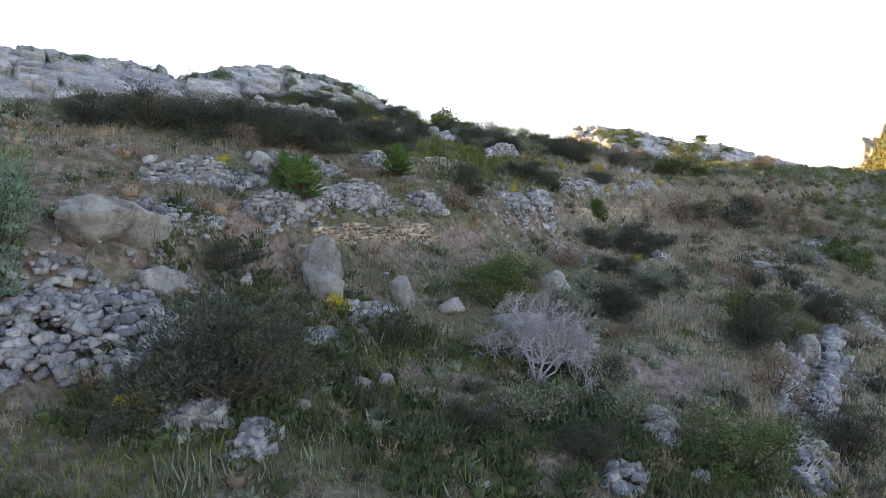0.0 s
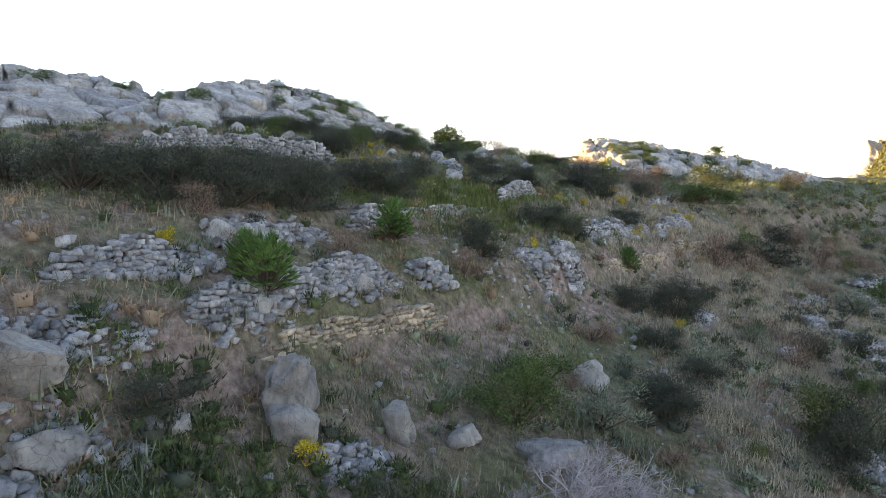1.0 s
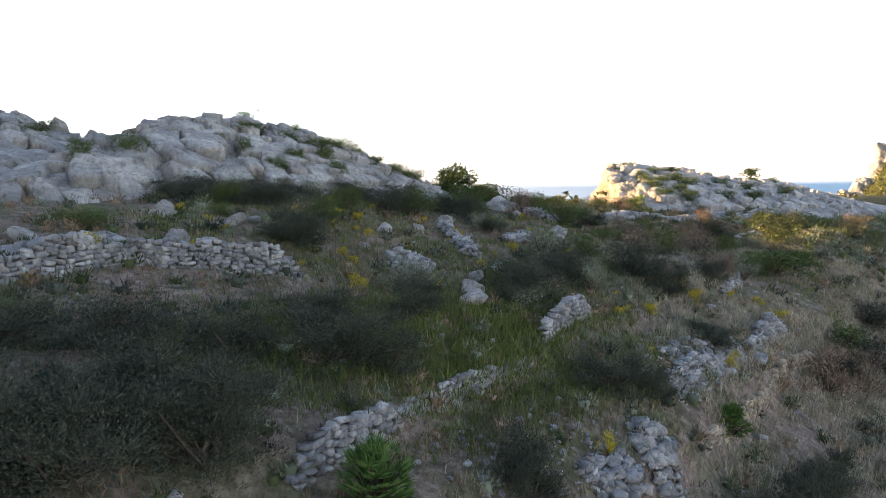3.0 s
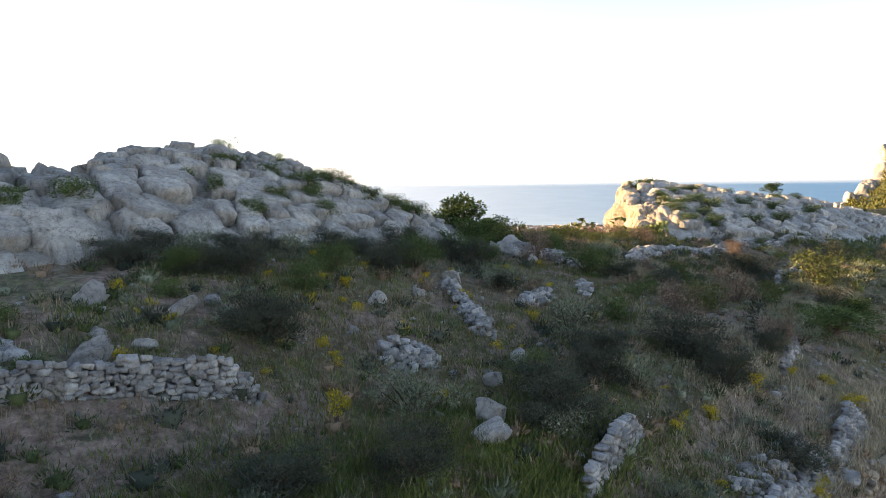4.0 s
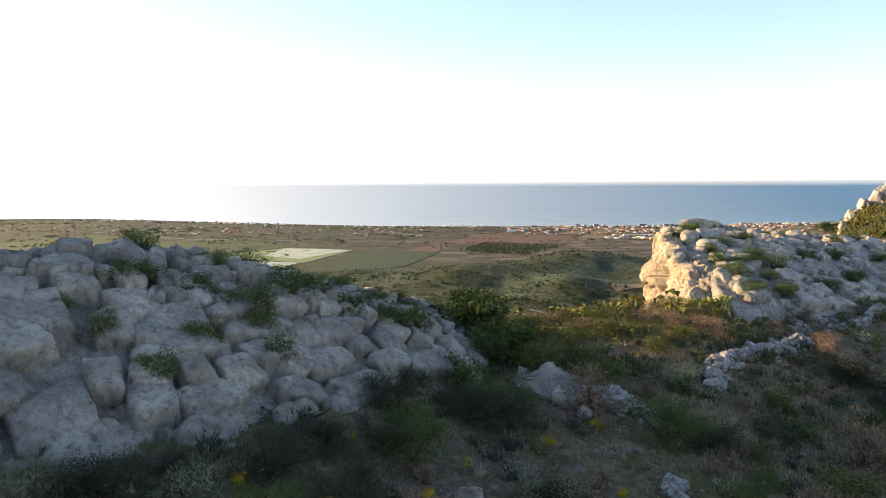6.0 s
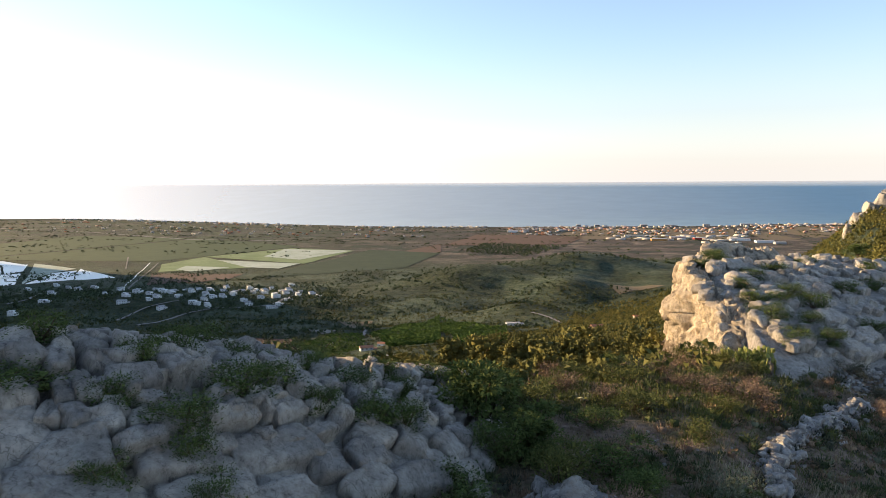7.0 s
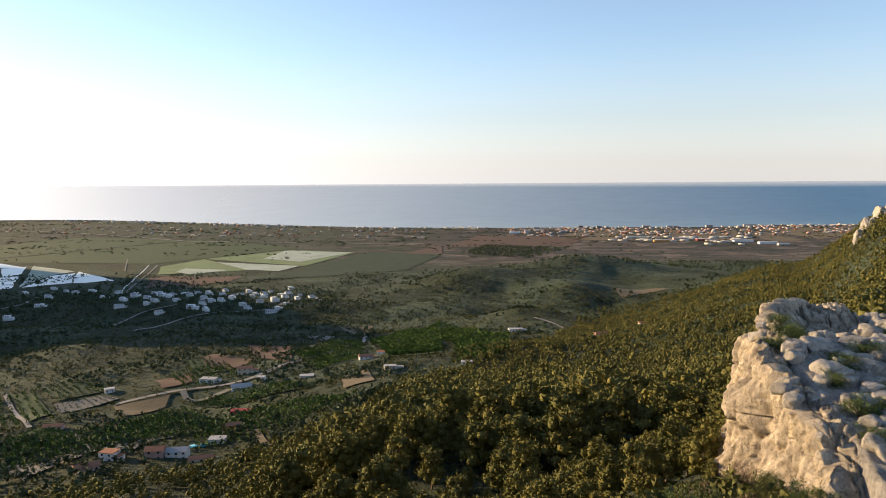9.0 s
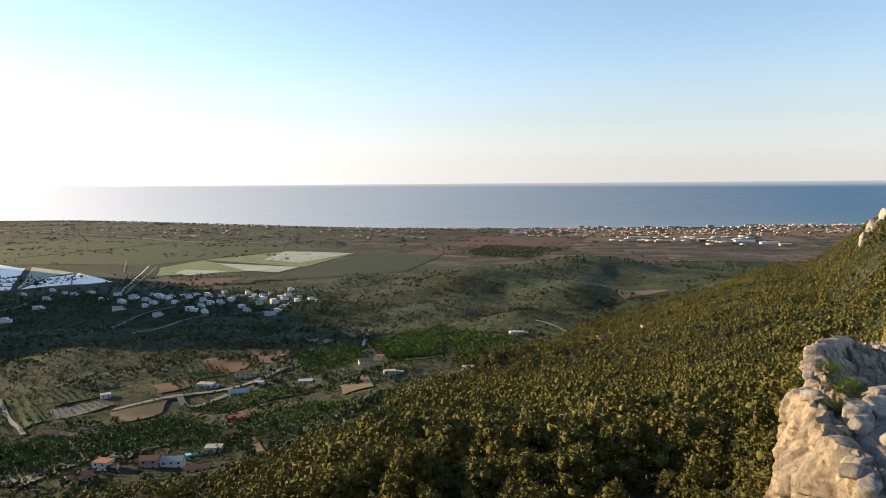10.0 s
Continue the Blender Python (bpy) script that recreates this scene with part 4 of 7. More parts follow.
RUST_LEAF = leaf_material("rusty_brown_twigs", (0.11, 0.075, 0.055), (0.27, 0.195, 0.145), 0.9)
GREY_LEAF = leaf_material("dull_green_leaf", (0.030, 0.042, 0.018), (0.085, 0.105, 0.045))
GREY_GRASS = leaf_material("grey_green_herb", (0.08, 0.095, 0.060), (0.23, 0.245, 0.17), 0.85)


def blades(root, way, length, width):
    """Thin triangles from root points along ways."""
    n = len(root)
    side = np.cross(way, rng.normal(size=(n, 3)))
    side /= np.linalg.norm(side, axis=1, keepdims=True) + 1e-9
    w = side * np.asarray(width)[:, None] / 2
    v = np.stack([root - w, root + w, root + way * np.asarray(length)[:, None]], 1).reshape(-1, 3)
    return v, np.arange(3 * n).reshape(n, 3)


def leaves(root, way, length, width):
    """Pointed leaves or sprays."""
    n = len(root)
    side = np.cross(way, rng.normal(size=(n, 3)))
    side /= np.linalg.norm(side, axis=1, keepdims=True) + 1e-9
    w, l = side * np.asarray(width)[:, None], way * np.asarray(length)[:, None]
    v = np.stack([root + l * 0.15 - w * 0.6, root + l * 0.3 + w * 0.6, root + l], 1).reshape(-1, 3)
    return v, np.arange(3 * n).reshape(n, 3)


def sphere_ways(n):
    d = rng.normal(size=(n, 3))
    return d / np.linalg.norm(d, axis=1, keepdims=True)


def sticks(a, b, ra, rb):
    """Three-sided tapering sticks from points a to points b."""
    a, b = np.asarray(a, float), np.asarray(b, float)
    n = len(a)
    w = b - a
    w = w / (np.linalg.norm(w, axis=1, keepdims=True) + 1e-9)
    s = np.cross(w, np.where(np.abs(w[:, 2:]) < 0.9, (0.0, 0, 1), (1.0, 0, 0)))
    s /= np.linalg.norm(s, axis=1, keepdims=True) + 1e-9
    t = np.cross(w, s)
    ring = [s * math.cos(k * 2.0944) + t * math.sin(k * 2.0944) for k in range(3)]
    ra, rb = np.asarray(ra, float).reshape(-1, 1), np.asarray(rb, float).reshape(-1, 1)
    v = np.stack([a + ring[k] * ra for k in range(3)] + [b + ring[k] * rb for k in range(3)], 1).reshape(-1, 3)
    f = []
    for k in range(3):
        f.append((k, (k + 1) % 3, 3 + (k + 1) % 3, 3 + k))
    return v, (np.array(f)[None] + (np.arange(n) * 6)[:, None, None]).reshape(-1, 4)


def lumps(centres, radii, cuts=1, squash=1.0, loose=0.0):
    """Uneven rounded masses: the dense inside of a crown."""
    bm = bmesh.new()
    bmesh.ops.create_cube(bm, size=2.0)
    if cuts:
        bmesh.ops.subdivide_edges(bm, edges=bm.edges[:], cuts=cuts, use_grid_fill=True)
    v = np.array([p.co[:] for p in bm.verts])
    f = np.array([[p.index for p in q.verts] for q in bm.faces])
    bm.free()
    v /= np.linalg.norm(v, axis=1, keepdims=True)
    n = len(centres)
    w = v[None] * (np.asarray(radii)[:, None] * rng.uniform(0.7, 1.2, (n, len(v))))[..., None] * (1, 1, squash) + np.asarray(centres)[:, None]
    f = np.concatenate([f[:, [0, 1, 2]], f[:, [0, 2, 3]]])
    if not loose:
        return w.reshape(-1, 3), (f[None] + (np.arange(n) * len(v))[:, None, None]).reshape(-1, 3)
    # every facet loose and a little askew, like a spray of leaves
    w = w[:, f]
    mid = w.mean(2, keepdims=True)
    w = mid + (w - mid) * loose + rng.normal(scale=0.12, size=w.shape) * np.asarray(radii)[:, None, None, None]
    return w.reshape(-1, 3), np.arange(n * len(f) * 3).reshape(-1, 3)


def both(a, b):
    return np.concatenate([a[0], b[0]]), np.concatenate([a[1], b[1] + len(a[0])])


def shrub_shape(lobes, count, length, width, upward, flat=1.0, fill=0.42, core=0.6):
    """Foliage in a unit box (1 wide, 1 high) with an uneven outline, and the stems below it."""
    cs = np.stack([rng.uniform(-0.30, 0.30, lobes), rng.uniform(-0.30, 0.30, lobes), rng.uniform(0.12, 0.66, lobes) ** 1.0], 1)
    rs = rng.uniform(0.15, 0.28, lobes)
    which = rng.integers(0, lobes, count)
    d = sphere_ways(count)
    d[:, 2] = np.where(d[:, 2] < -0.3, -d[:, 2] * 0.6, d[:, 2])
    root = cs[which] + d * (rs[which] * rng.uniform(fill, 1.12, count) ** 0.7)[:, None]
    low, top = np.percentile(root[:, 2], (4, 99.5))
    root[:, 2] = np.clip((root[:, 2] - low) / (top - low), -0.02, 1.05) * 0.9 * flat
    inner = lumps(cs, rs * core, loose=0.26)
    inner[0][:, 2] = np.clip((inner[0][:, 2] - low) / (top - low), -0.02, 1.0) * 0.9 * flat
    way = d + (0, 0, upward) + rng.normal(scale=0.3, size=(count, 3))
    way /= np.linalg.norm(way, axis=1, keepdims=True)
    v, f = leaves(root, way, length * rng.uniform(0.6, 1.4, count), width * rng.uniform(0.7, 1.3, count))
    v, f = both((v, f), inner)
    foot = np.stack([rng.uniform(-0.05, 0.05, lobes), rng.uniform(-0.05, 0.05, lobes), np.full(lobes, -0.03)], 1)
    sv, sf = sticks(foot, cs, np.full(lobes, 0.018), np.full(lobes, 0.006))
    return (v, f), (sv, sf)


def make_kind(name, leaf, variants, **shape):
    out = []
    for _ in range(variants):
        (v, f), (sv, sf) = shrub_shape(**shape)
        out.append((mesh_of("foliage", v, f, leaf), mesh_of("stem", sv, sf, TWIG)))
    return out


def palmetto_kind():
    """Fans of narrow leaflets on short stems."""
    roots, ways, lens = [], [], []
    stems_a, stems_b = [], []
    for _ in range(170):
        a, e = rng.uniform(0, 6.28), rng.uniform(0.15, 1.45)
        w = np.array([math.cos(a) * math.cos(e), math.sin(a) * math.cos(e), math.sin(e)])
        reach = rng.uniform(0.25, 0.5)
        tip = w * reach * (0.75, 0.75, 1.3)
        stems_a.append((0, 0, 0.02)), stems_b.append(tip)
        s = np.cross(w, (0, 0, 1))
        s /= np.linalg.norm(s) + 1e-9
        for q in np.linspace(-1.3, 1.3, 13):
            roots.append(tip), ways.append(w * math.cos(q) + s * math.sin(q)), lens.append(rng.uniform(0.11, 0.18))
    v, f = leaves(np.array(roots), np.array(ways), np.array(lens), np.full(len(lens), 0.013))
    n = len(stems_a)
    sv, sf = sticks(stems_a, stems_b, np.full(n, 0.008), np.full(n, 0.005))
    return mesh_of("foliage", v, f, PALM_LEAF), mesh_of("stem", sv, sf, TWIG)


def dead_kind():
    """Bare branching twigs."""
    a, b, ra, rb = [], [], [], []
    tips = [(np.zeros(3), np.array([0, 0, 1.0]), 0.26, 0.011)]
    for level in range(6):
        grown = []
        for p, w, l, r in tips:
            for _ in range(9 if level == 0 else 4):
                d = w * 0.8 + rng.normal(scale=0.6, size=3) + (0, 0, 0.05)
                d /= np.linalg.norm(d)
                q = p + d * l * rng.uniform(0.6, 1.1)
                a.append(p), b.append(q), ra.append(r), rb.append(r * 0.6)
                grown.append((q, d, l * 0.68, r * 0.6))
        tips = grown if len(grown) < 1500 else [grown[i] for i in rng.choice(len(grown), 1500, replace=False)]
    v, f = sticks(a, b, ra, rb)
    v = v / (np.abs(v).max(0) + 1e-9) * (0.5, 0.5, 1.0)
    return mesh_of("twigs", v, f, DEAD_TWIG)


FINE_KINDS = {
    "dark": make_kind("dark", DARK_LEAF, 4, lobes=26, count=11000, length=0.042, width=0.0080, upward=1.1, fill=0.06, core=0.3),
    "green": make_kind("green", GREEN_LEAF, 3, lobes=22, count=6000, length=0.030, width=0.013, upward=0.5, fill=0.2, core=0.3),
}
KINDS = {
    "dark": make_kind("dark", DARK_LEAF, 5, lobes=18, count=2600, length=0.060, width=0.013, upward=1.0, core=0.5),
    "green": make_kind("green", GREEN_LEAF, 4, lobes=14, count=1900, length=0.050, width=0.021, upward=0.4, core=0.62),
    "pale": make_kind("pale", PALE_LEAF, 2, lobes=24, count=7000, length=0.032, width=0.012, upward=0.5, core=0.55),
    "olive": make_kind("olive", OLIVE_LEAF, 2, lobes=18, count=3200, length=0.042, width=0.016, upward=0.4, core=0.65),
    "broom": make_kind("broom", BROOM, 3, lobes=9, count=600, length=0.09, width=0.03, upward=0.7, core=0.55),
    "rust": make_kind("rust", RUST_LEAF, 3, lobes=14, count=1800, length=0.08, width=0.009, upward=1.0, core=0.5),
    "grey": make_kind("grey", GREY_GRASS, 3, lobes=13, count=1600, length=0.075, width=0.011, upward=0.9, core=0.5),
    "cushion": make_kind("cushion", GREEN_LEAF, 3, lobes=16, count=1900, length=0.046, width=0.019, upward=0.6, flat=0.9, core=0.6),
}
PALMETTO = [palmetto_kind() for _ in range(2)]
SHRUB_LABELS = {
    "dark": ("shrub", "dark feathery evergreen shrub growing on the terrace", "dark shrubs"),
    "green": ("shrub", "rounded green mastic bush among dry grass", "green bushes"),
    "pale": ("shrub", "tall grey-green leafy bush at the terrace edge", "tall bushes"),
    "olive": ("shrub", "olive-green bush with fine yellowish shoots", "tall bushes"),
    "broom": ("flowering_broom", "small broom bush covered in yellow flowers", "yellow flowering bushes"),
    "rust": ("shrub", "fuzzy rust-brown dried bush on the slope", "dried brown bushes"),
    "grey": ("shrub", "soft grey-green herb bush on the slope", "grey herb bushes"),
    "cushion": ("rock_shrub", "low green shrub rooted in limestone cracks", "shrubs on the rocks"),
}
made = {}


def plant(kind, x, y, w, h, on=tz):
    name, label, group = SHRUB_LABELS[kind]
    e = thing(name, x, y, on(x, y) - 0.05, label, "shrub", group)
    e.rotation_euler = (0, 0, rng.uniform(0, 6.28))
    e.scale = (w * 1.15, w * 1.15, h * 1.05)
    k = made[kind] = made.get(kind, -1) + 1
    shapes = FINE_KINDS[kind] if kind in FINE_KINDS and w > 1.9 and y < 84 and abs(x) < 24 else KINDS[kind]
    foliage, stems = shapes[k % len(shapes)]
    child("foliage", foliage, e)
    child("stem", stems, e, None, "thin brown stems")
    return e


DARK_LOW = ((-6.0, 19.0, 5.4, 3.2), (-1.8, 24.9, 1.7, 1.7), (14.8, 25.7, 2.7, 2.3), (-8.3, 25.7, 2.5, 1.1), (1.5, 42.0, 2.0, 1.7), (15.2, 34.8, 3.6, 3.0),
            (8.6, 35.7, 2.6, 1.5), (5.5, 49.6, 3.0, 1.4), (1.4, 42.6, 1.8, 1.8), (10.3, 47.5, 2.0, 1.5), (12.7, 58.6, 2.9, 1.2), (7.4, 50.4, 2.0, 1.3),
            (-3.5, 42.6, 0.9, 0.7), (-8.0, 16.6, 1.8, 1.1), (4.2, 20.6, 2.2, 1.2), (0.6, 21.0, 2.0, 0.9), (11.6, 40.2, 2.2, 1.2), (20.6, 47.4, 2.4, 1.5))
DARK_ROW = ((-14.2, 34.6, 4.4, 2.4), (-11.4, 35.8, 4.2, 2.6), (-8.8, 37.0, 3.8, 2.6), (-6.4, 38.6, 3.4, 2.5), (-17.4, 35.6, 3.8, 2.4), (-2.9, 45.6, 2.6, 1.8))
DARK_MID = ((-12.6, 38.2, 4.4, 2.2), (-9.4, 39.6, 4.0, 2.3), (-6.8, 40.2, 3.6, 2.3), (-4.6, 45.4, 4.2, 2.2), (-10.6, 43.4, 3.6, 2.0), (-7.4, 44.2, 3.4, 2.0),
            (-13.8, 42.6, 3.8, 2.0), (-16.0, 39.6, 3.6, 2.0), (-2.0, 49.9, 2.5, 2.0), (2.2, 54.6, 2.5, 1.5), (11.4, 66.1, 3.0, 1.6), (-8.7, 58.3, 3.1, 1.3),
            (28.3, 69.6, 5.6, 3.2), (22.5, 64.6, 2.9, 2.0), (6.3, 70.1, 2.8, 1.5), (10.7, 80.2, 2.9, 1.5), (33.5, 80.0, 4.4, 2.4), (-5.6, 48.6, 2.8, 1.6))
DARK_HIGH = ((-8.1, 57.9, 3.2, 2.3), (-2.1, 54.8, 3.5, 2.2), (2.9, 56.0, 3.8, 2.0), (7.0, 60.4, 2.7, 2.2), (10.9, 66.6, 4.7, 2.5), (12.0, 63.6, 2.8, 2.3),
             (-7.0, 67.4, 2.9, 1.8), (-16.5, 64.0, 2.7, 1.5), (-3.2, 75.2, 4.6, 2.6), (0.2, 80.4, 3.7, 2.3), (-12.7, 63.6, 4.2, 1.6), (19.8, 74.0, 3.8, 1.8),
             (6.2, 64.2, 2.9, 1.6), (11.6, 81.8, 2.3, 1.1), (2.5, 73.5, 2.2, 1.3), (-4.2, 79.8, 3.1, 2.0), (1.3, 82.0, 4.4, 2.4), (-6.4, 73.8, 2.7, 1.5),
             (11.8, 87.2, 3.1, 1.4), (15.1, 84.0, 2.8, 1.4), (27.8, 98.0, 4.6, 2.2), (22.0, 90.0, 3.2, 1.5), (-10.0, 69.6, 2.6, 1.2), (16.5, 78.0, 3.2, 1.7))
DARK_FOOT = ((-15.9, 66.9, 2.6, 1.5), (-13.9, 67.2, 2.9, 1.7), (-12.0, 68.4, 3.2, 1.5), (-9.2, 68.1, 2.6, 1.7), (-7.5, 71.0, 2.9, 1.5), (-4.8, 70.0, 3.2, 1.7), (-12.9, 62.6, 2.6, 1.5), (-10.7, 63.8, 2.9, 1.7), (-7.9, 64.2, 3.2, 1.5), (-3.9, 75.1, 2.6, 1.7))
for group, squat in ((DARK_FOOT, 1.0), (DARK_LOW, 1.0), (DARK_ROW, 0.9), (DARK_MID, 0.85), (DARK_HIGH, 0.9)):
    for k, (x, y, w, h) in enumerate(group):
        other = group in (DARK_FOOT, DARK_HIGH) and k % 5 in (1, 3)
        plant(("green", "grey")[k % 2] if other else "dark", x, y, w * (0.8 if other else 1.0), h * squat)
GREENS = ((3.2, 34.6, 3.0, 1.7), (9.2, 21.8, 4.0, 2.6), (36.5, 65.9, 3.2, 2.6), (-16.6, 54.0, 2.4, 1.2), (25.5, 79.4, 6.0, 2.2), (27.0, 71.9, 3.8, 1.9),
          (-13.6, 51.6, 1.2, 0.7), (2.3, 59.8, 2.3, 1.0), (6.6, 86.6, 2.9, 1.6), (12.6, 77.8, 1.7, 0.9), (17.7, 85.9, 2.5, 1.1), (-12.3, 59.4, 1.6, 0.8),
          (22.7, 76.9, 3.8, 1.9), (23.0, 84.0, 2.8, 1.3), (6.3, 89.6, 3.8, 2.0), (18.0, 88.4, 2.2, 0.9), (12.9, 80.3, 2.0, 0.9), (-1.1, 85.6, 3.6, 1.8),
          (7.6, 88.3, 1.8, 1.1), (30.0, 86.0, 3.4, 1.6), (3.4, 91.6, 2.6, 1.3))
for x, y, w, h in GREENS:
    plant("green", x, y, w, h)
plant("pale", -12.9, 19.6, 3.4, 4.6)
plant("olive", 31.3, 93.2, 4.8, 3.2)
plant("olive", 15.4, 36.2, 3.2, 2.6)
BROOMS = ((-8.0, 17.6, 1.1, 0.7), (-4.0, 26.3, 0.9, 0.8), (-10.1, 32.4, 0.9, 0.7), (-15.3, 51.6, 1.2, 0.7), (-15.4, 47.6, 0.6, 0.4), (13.3, 65.4, 0.9, 0.9),
          (19.9, 66.8, 1.5, 0.8), (13.2, 57.2, 0.9, 0.9), (-11.6, 53.0, 0.7, 0.4), (12.6, 46.3, 0.7, 0.7), (4.4, 45.6, 0.7, 0.7), (-6.1, 66.2, 0.7, 0.6))
BROOMS_HIGH = ((-7.2, 62.9, 0.7, 0.5), (-0.1, 69.8, 1.2, 0.6), (7.4, 71.1, 1.1, 0.6), (3.5, 68.0, 0.8, 0.5), (-11.8, 53.9, 0.7, 0.5), (-11.5, 57.2, 0.8, 0.4),
               (-14.4, 59.4, 0.7, 0.5), (-4.8, 54.0, 0.9, 0.8), (14.2, 65.3, 1.1, 1.0), (10.0, 60.0, 0.7, 0.6), (19.6, 68.7, 0.9, 0.6), (17.8, 69.0, 0.7, 0.6),
               (4.2, 84.0, 1.0, 0.6), (5.6, 80.6, 0.8, 0.6), (3.0, 78.4, 0.8, 0.5), (-5.2, 63.4, 0.7, 0.5))
for x, y, w, h in BROOMS + BROOMS_HIGH:
    plant("broom", x, y, w, h)
for k in range(46):
    x, y = rng.uniform(-13, 9), rng.uniform(55, 76)
    if y < np.interp(x, KNOLL_X, KNOLL_FOOT) - 3:
        w = rng.uniform(0.3, 0.75)
        plant("broom", x, y, w, 0.7 * w)
KNOLL_BACK = ((-13.3, 86.8, 2.4, 1.5), (-8.9, 86.4, 2.6, 1.6), (-11.6, 89.4, 2.0, 1.2), (-8.6, 92.0, 2.2, 1.3), (-3.4, 88.6, 2.4, 1.4), (1.2, 90.0, 3.2, 2.0), (-4.0, 94.2, 2.0, 1.2),
              (-15.6, 91.4, 2.2, 1.2), (-17.6, 83.8, 2.6, 1.3), (-13.6, 81.2, 2.2, 1.2), (-10.4, 80.4, 2.0, 1.4))
KNOLL_SHRUBS = ((-16.5, 80.6, 3.4, 1.1), (-10.0, 84.4, 2.8, 1.6), (-15.7, 76.0, 1.3, 1.2), (-12.9, 74.8, 1.7, 1.1), (-10.9, 81.3, 2.7, 1.2), (-9.1, 78.9, 1.9, 1.2),
                (-4.8, 87.6, 2.6, 1.5), (-13.7, 84.0, 1.8, 1.5), (-12.2, 77.8, 1.9, 1.1), (-18.0, 77.1, 1.4, 0.7), (-21.1, 68.8, 2.4, 1.4), (-22.6, 66.0, 1.6, 1.6),
                (-7.0, 86.4, 1.9, 1.1), (-26.0, 79.0, 2.6, 1.1), (-30.0, 74.0, 3.0, 1.3), (-20.5, 82.6, 2.2, 0.9), (-25.0, 70.5, 2.0, 1.1), (-34.0, 68.0, 3.0, 1.4),
                (-17.5, 96.5, 2.4, 1.4), (-12.0, 98.0, 3.6, 1.6), (-9.2, 95.0, 3.2, 1.4), (-14.4, 92.6, 3.4, 1.7), (-8.6, 99.4, 3.0, 1.4), (-5.4, 96.4, 2.6, 1.3),
                (-2.2, 99.0, 3.2, 1.6), (-6.4, 91.5, 2.4, 1.2), (-19.0, 91.0, 2.2, 1.1), (-11.2, 90.4, 2.2, 1.0), (-3.4, 102.6, 2.2, 0.9), (-22.0, 94.0, 2.4, 1.2))
SPUR_SHRUBS = ((27.6, 119.7, 3.0, 1.9), (27.8, 124.6, 2.8, 1.5), (34.0, 125.3, 3.2, 1.6), (42.5, 134.7, 3.2, 1.4), (22.6, 112.2, 2.6, 1.7), (35.3, 136.9, 3.4, 1.2),
               (27.6, 115.9, 2.8, 1.5), (40.4, 143.7, 3.2, 1.2), (31.4, 117.1, 2.7, 1.5), (50, 142, 3.2, 1.4), (55, 152, 3.0, 1.6), (46, 150, 2.6, 1.3),
               (62, 160, 3.4, 1.5), (38, 122, 3.0, 1.4), (46, 130, 3.2, 1.5), (70, 172, 3.6, 1.8), (58, 146, 3.4, 1.4), (32, 146, 2.6, 1.2))
CRAG_SHRUBS = ((27.0, 136, 2.6, 1.3), (29.4, 139, 3.0, 1.4), (31.0, 133, 2.8, 1.3), (28.4, 129, 2.6, 1.2), (32.0, 143, 2.6, 1.2), (30.4, 125, 2.8, 1.3), (26.6, 121, 1.8, 1.0),
               (28.6, 146, 2.4, 1.1), (33.0, 128, 3.0, 1.4), (29.0, 117, 2.4, 1.2), (26.4, 141.5, 1.8, 0.9), (31.6, 121, 2.4, 1.1))
for x, y, w, h in KNOLL_SHRUBS + KNOLL_BACK:
    plant("cushion", x, y, w, h * 1.15, lambda a, b: tz(a, b) + 0.45)
for x, y, w, h in SPUR_SHRUBS + CRAG_SHRUBS:
    plant("cushion", x, y, w, h * 1.15, lambda a, b: on_crag(a, b) + 0.2)
RUSTS = ((16.3, 103.4, 3.4, 1.5), (14.2, 105.2, 2.6, 1.2), (15.0, 109.2, 3.0, 1.2), (18.4, 101.8, 3.4, 1.4), (9.2, 102.0, 3.0, 1.0), (20.2, 105.6, 2.6, 1.2),
         (-9.6, 34.6, 2.0, 1.3), (-7.4, 32.8, 1.6, 1.0), (-4.2, 35.9, 1.6, 1.2), (0.6, 39.6, 2.0, 1.3), (-11.8, 46.0, 2.2, 1.1), (6.8, 41.6, 2.0, 1.2))
for x, y, w, h in RUSTS:
    plant("rust", x, y, w, h)
# bushes of the saddle
SADDLE = ((21.2, 114.0, 2.2, 1.5), (20.6, 118.6, 2.4, 1.9), (20.0, 126.0, 2.8, 2.2), (22.4, 110.6, 2.0, 1.2), (0.8, 97.6, 3.0, 1.5), (4.0, 99.6, 3.4, 1.7), (7.0, 96.4, 2.8, 1.3), (10.2, 99.0, 3.2, 1.4), (2.0, 105.0, 3.0, 1.5), (6.2, 104.4, 2.8, 1.2), (11.4, 106.0, 3.2, 1.5),
          (13.6, 112.0, 3.0, 1.3), (8.2, 110.4, 3.4, 1.6), (3.4, 111.2, 3.4, 1.7), (-2.4, 108.6, 3.2, 1.5), (17.8, 108.0, 2.6, 1.2), (18.4, 114.6, 2.8, 1.4), (12.4, 94.4, 2.6, 1.2),
          (20.4, 110.0, 2.4, 1.3), (15.4, 99.2, 2.4, 1.1), (21.6, 117.6, 2.4, 1.6), (20.6, 122.4, 2.8, 1.6), (13.8, 119.0, 3.6, 1.7), (7.4, 117.4, 3.6, 1.8), (0.4, 116.8, 3.8, 1.8))
for k, (x, y, w, h) in enumerate(SADDLE):
    plant(("olive", "green", "rust", "olive", "dark", "olive", "green")[k % 7], x, y, w, h)
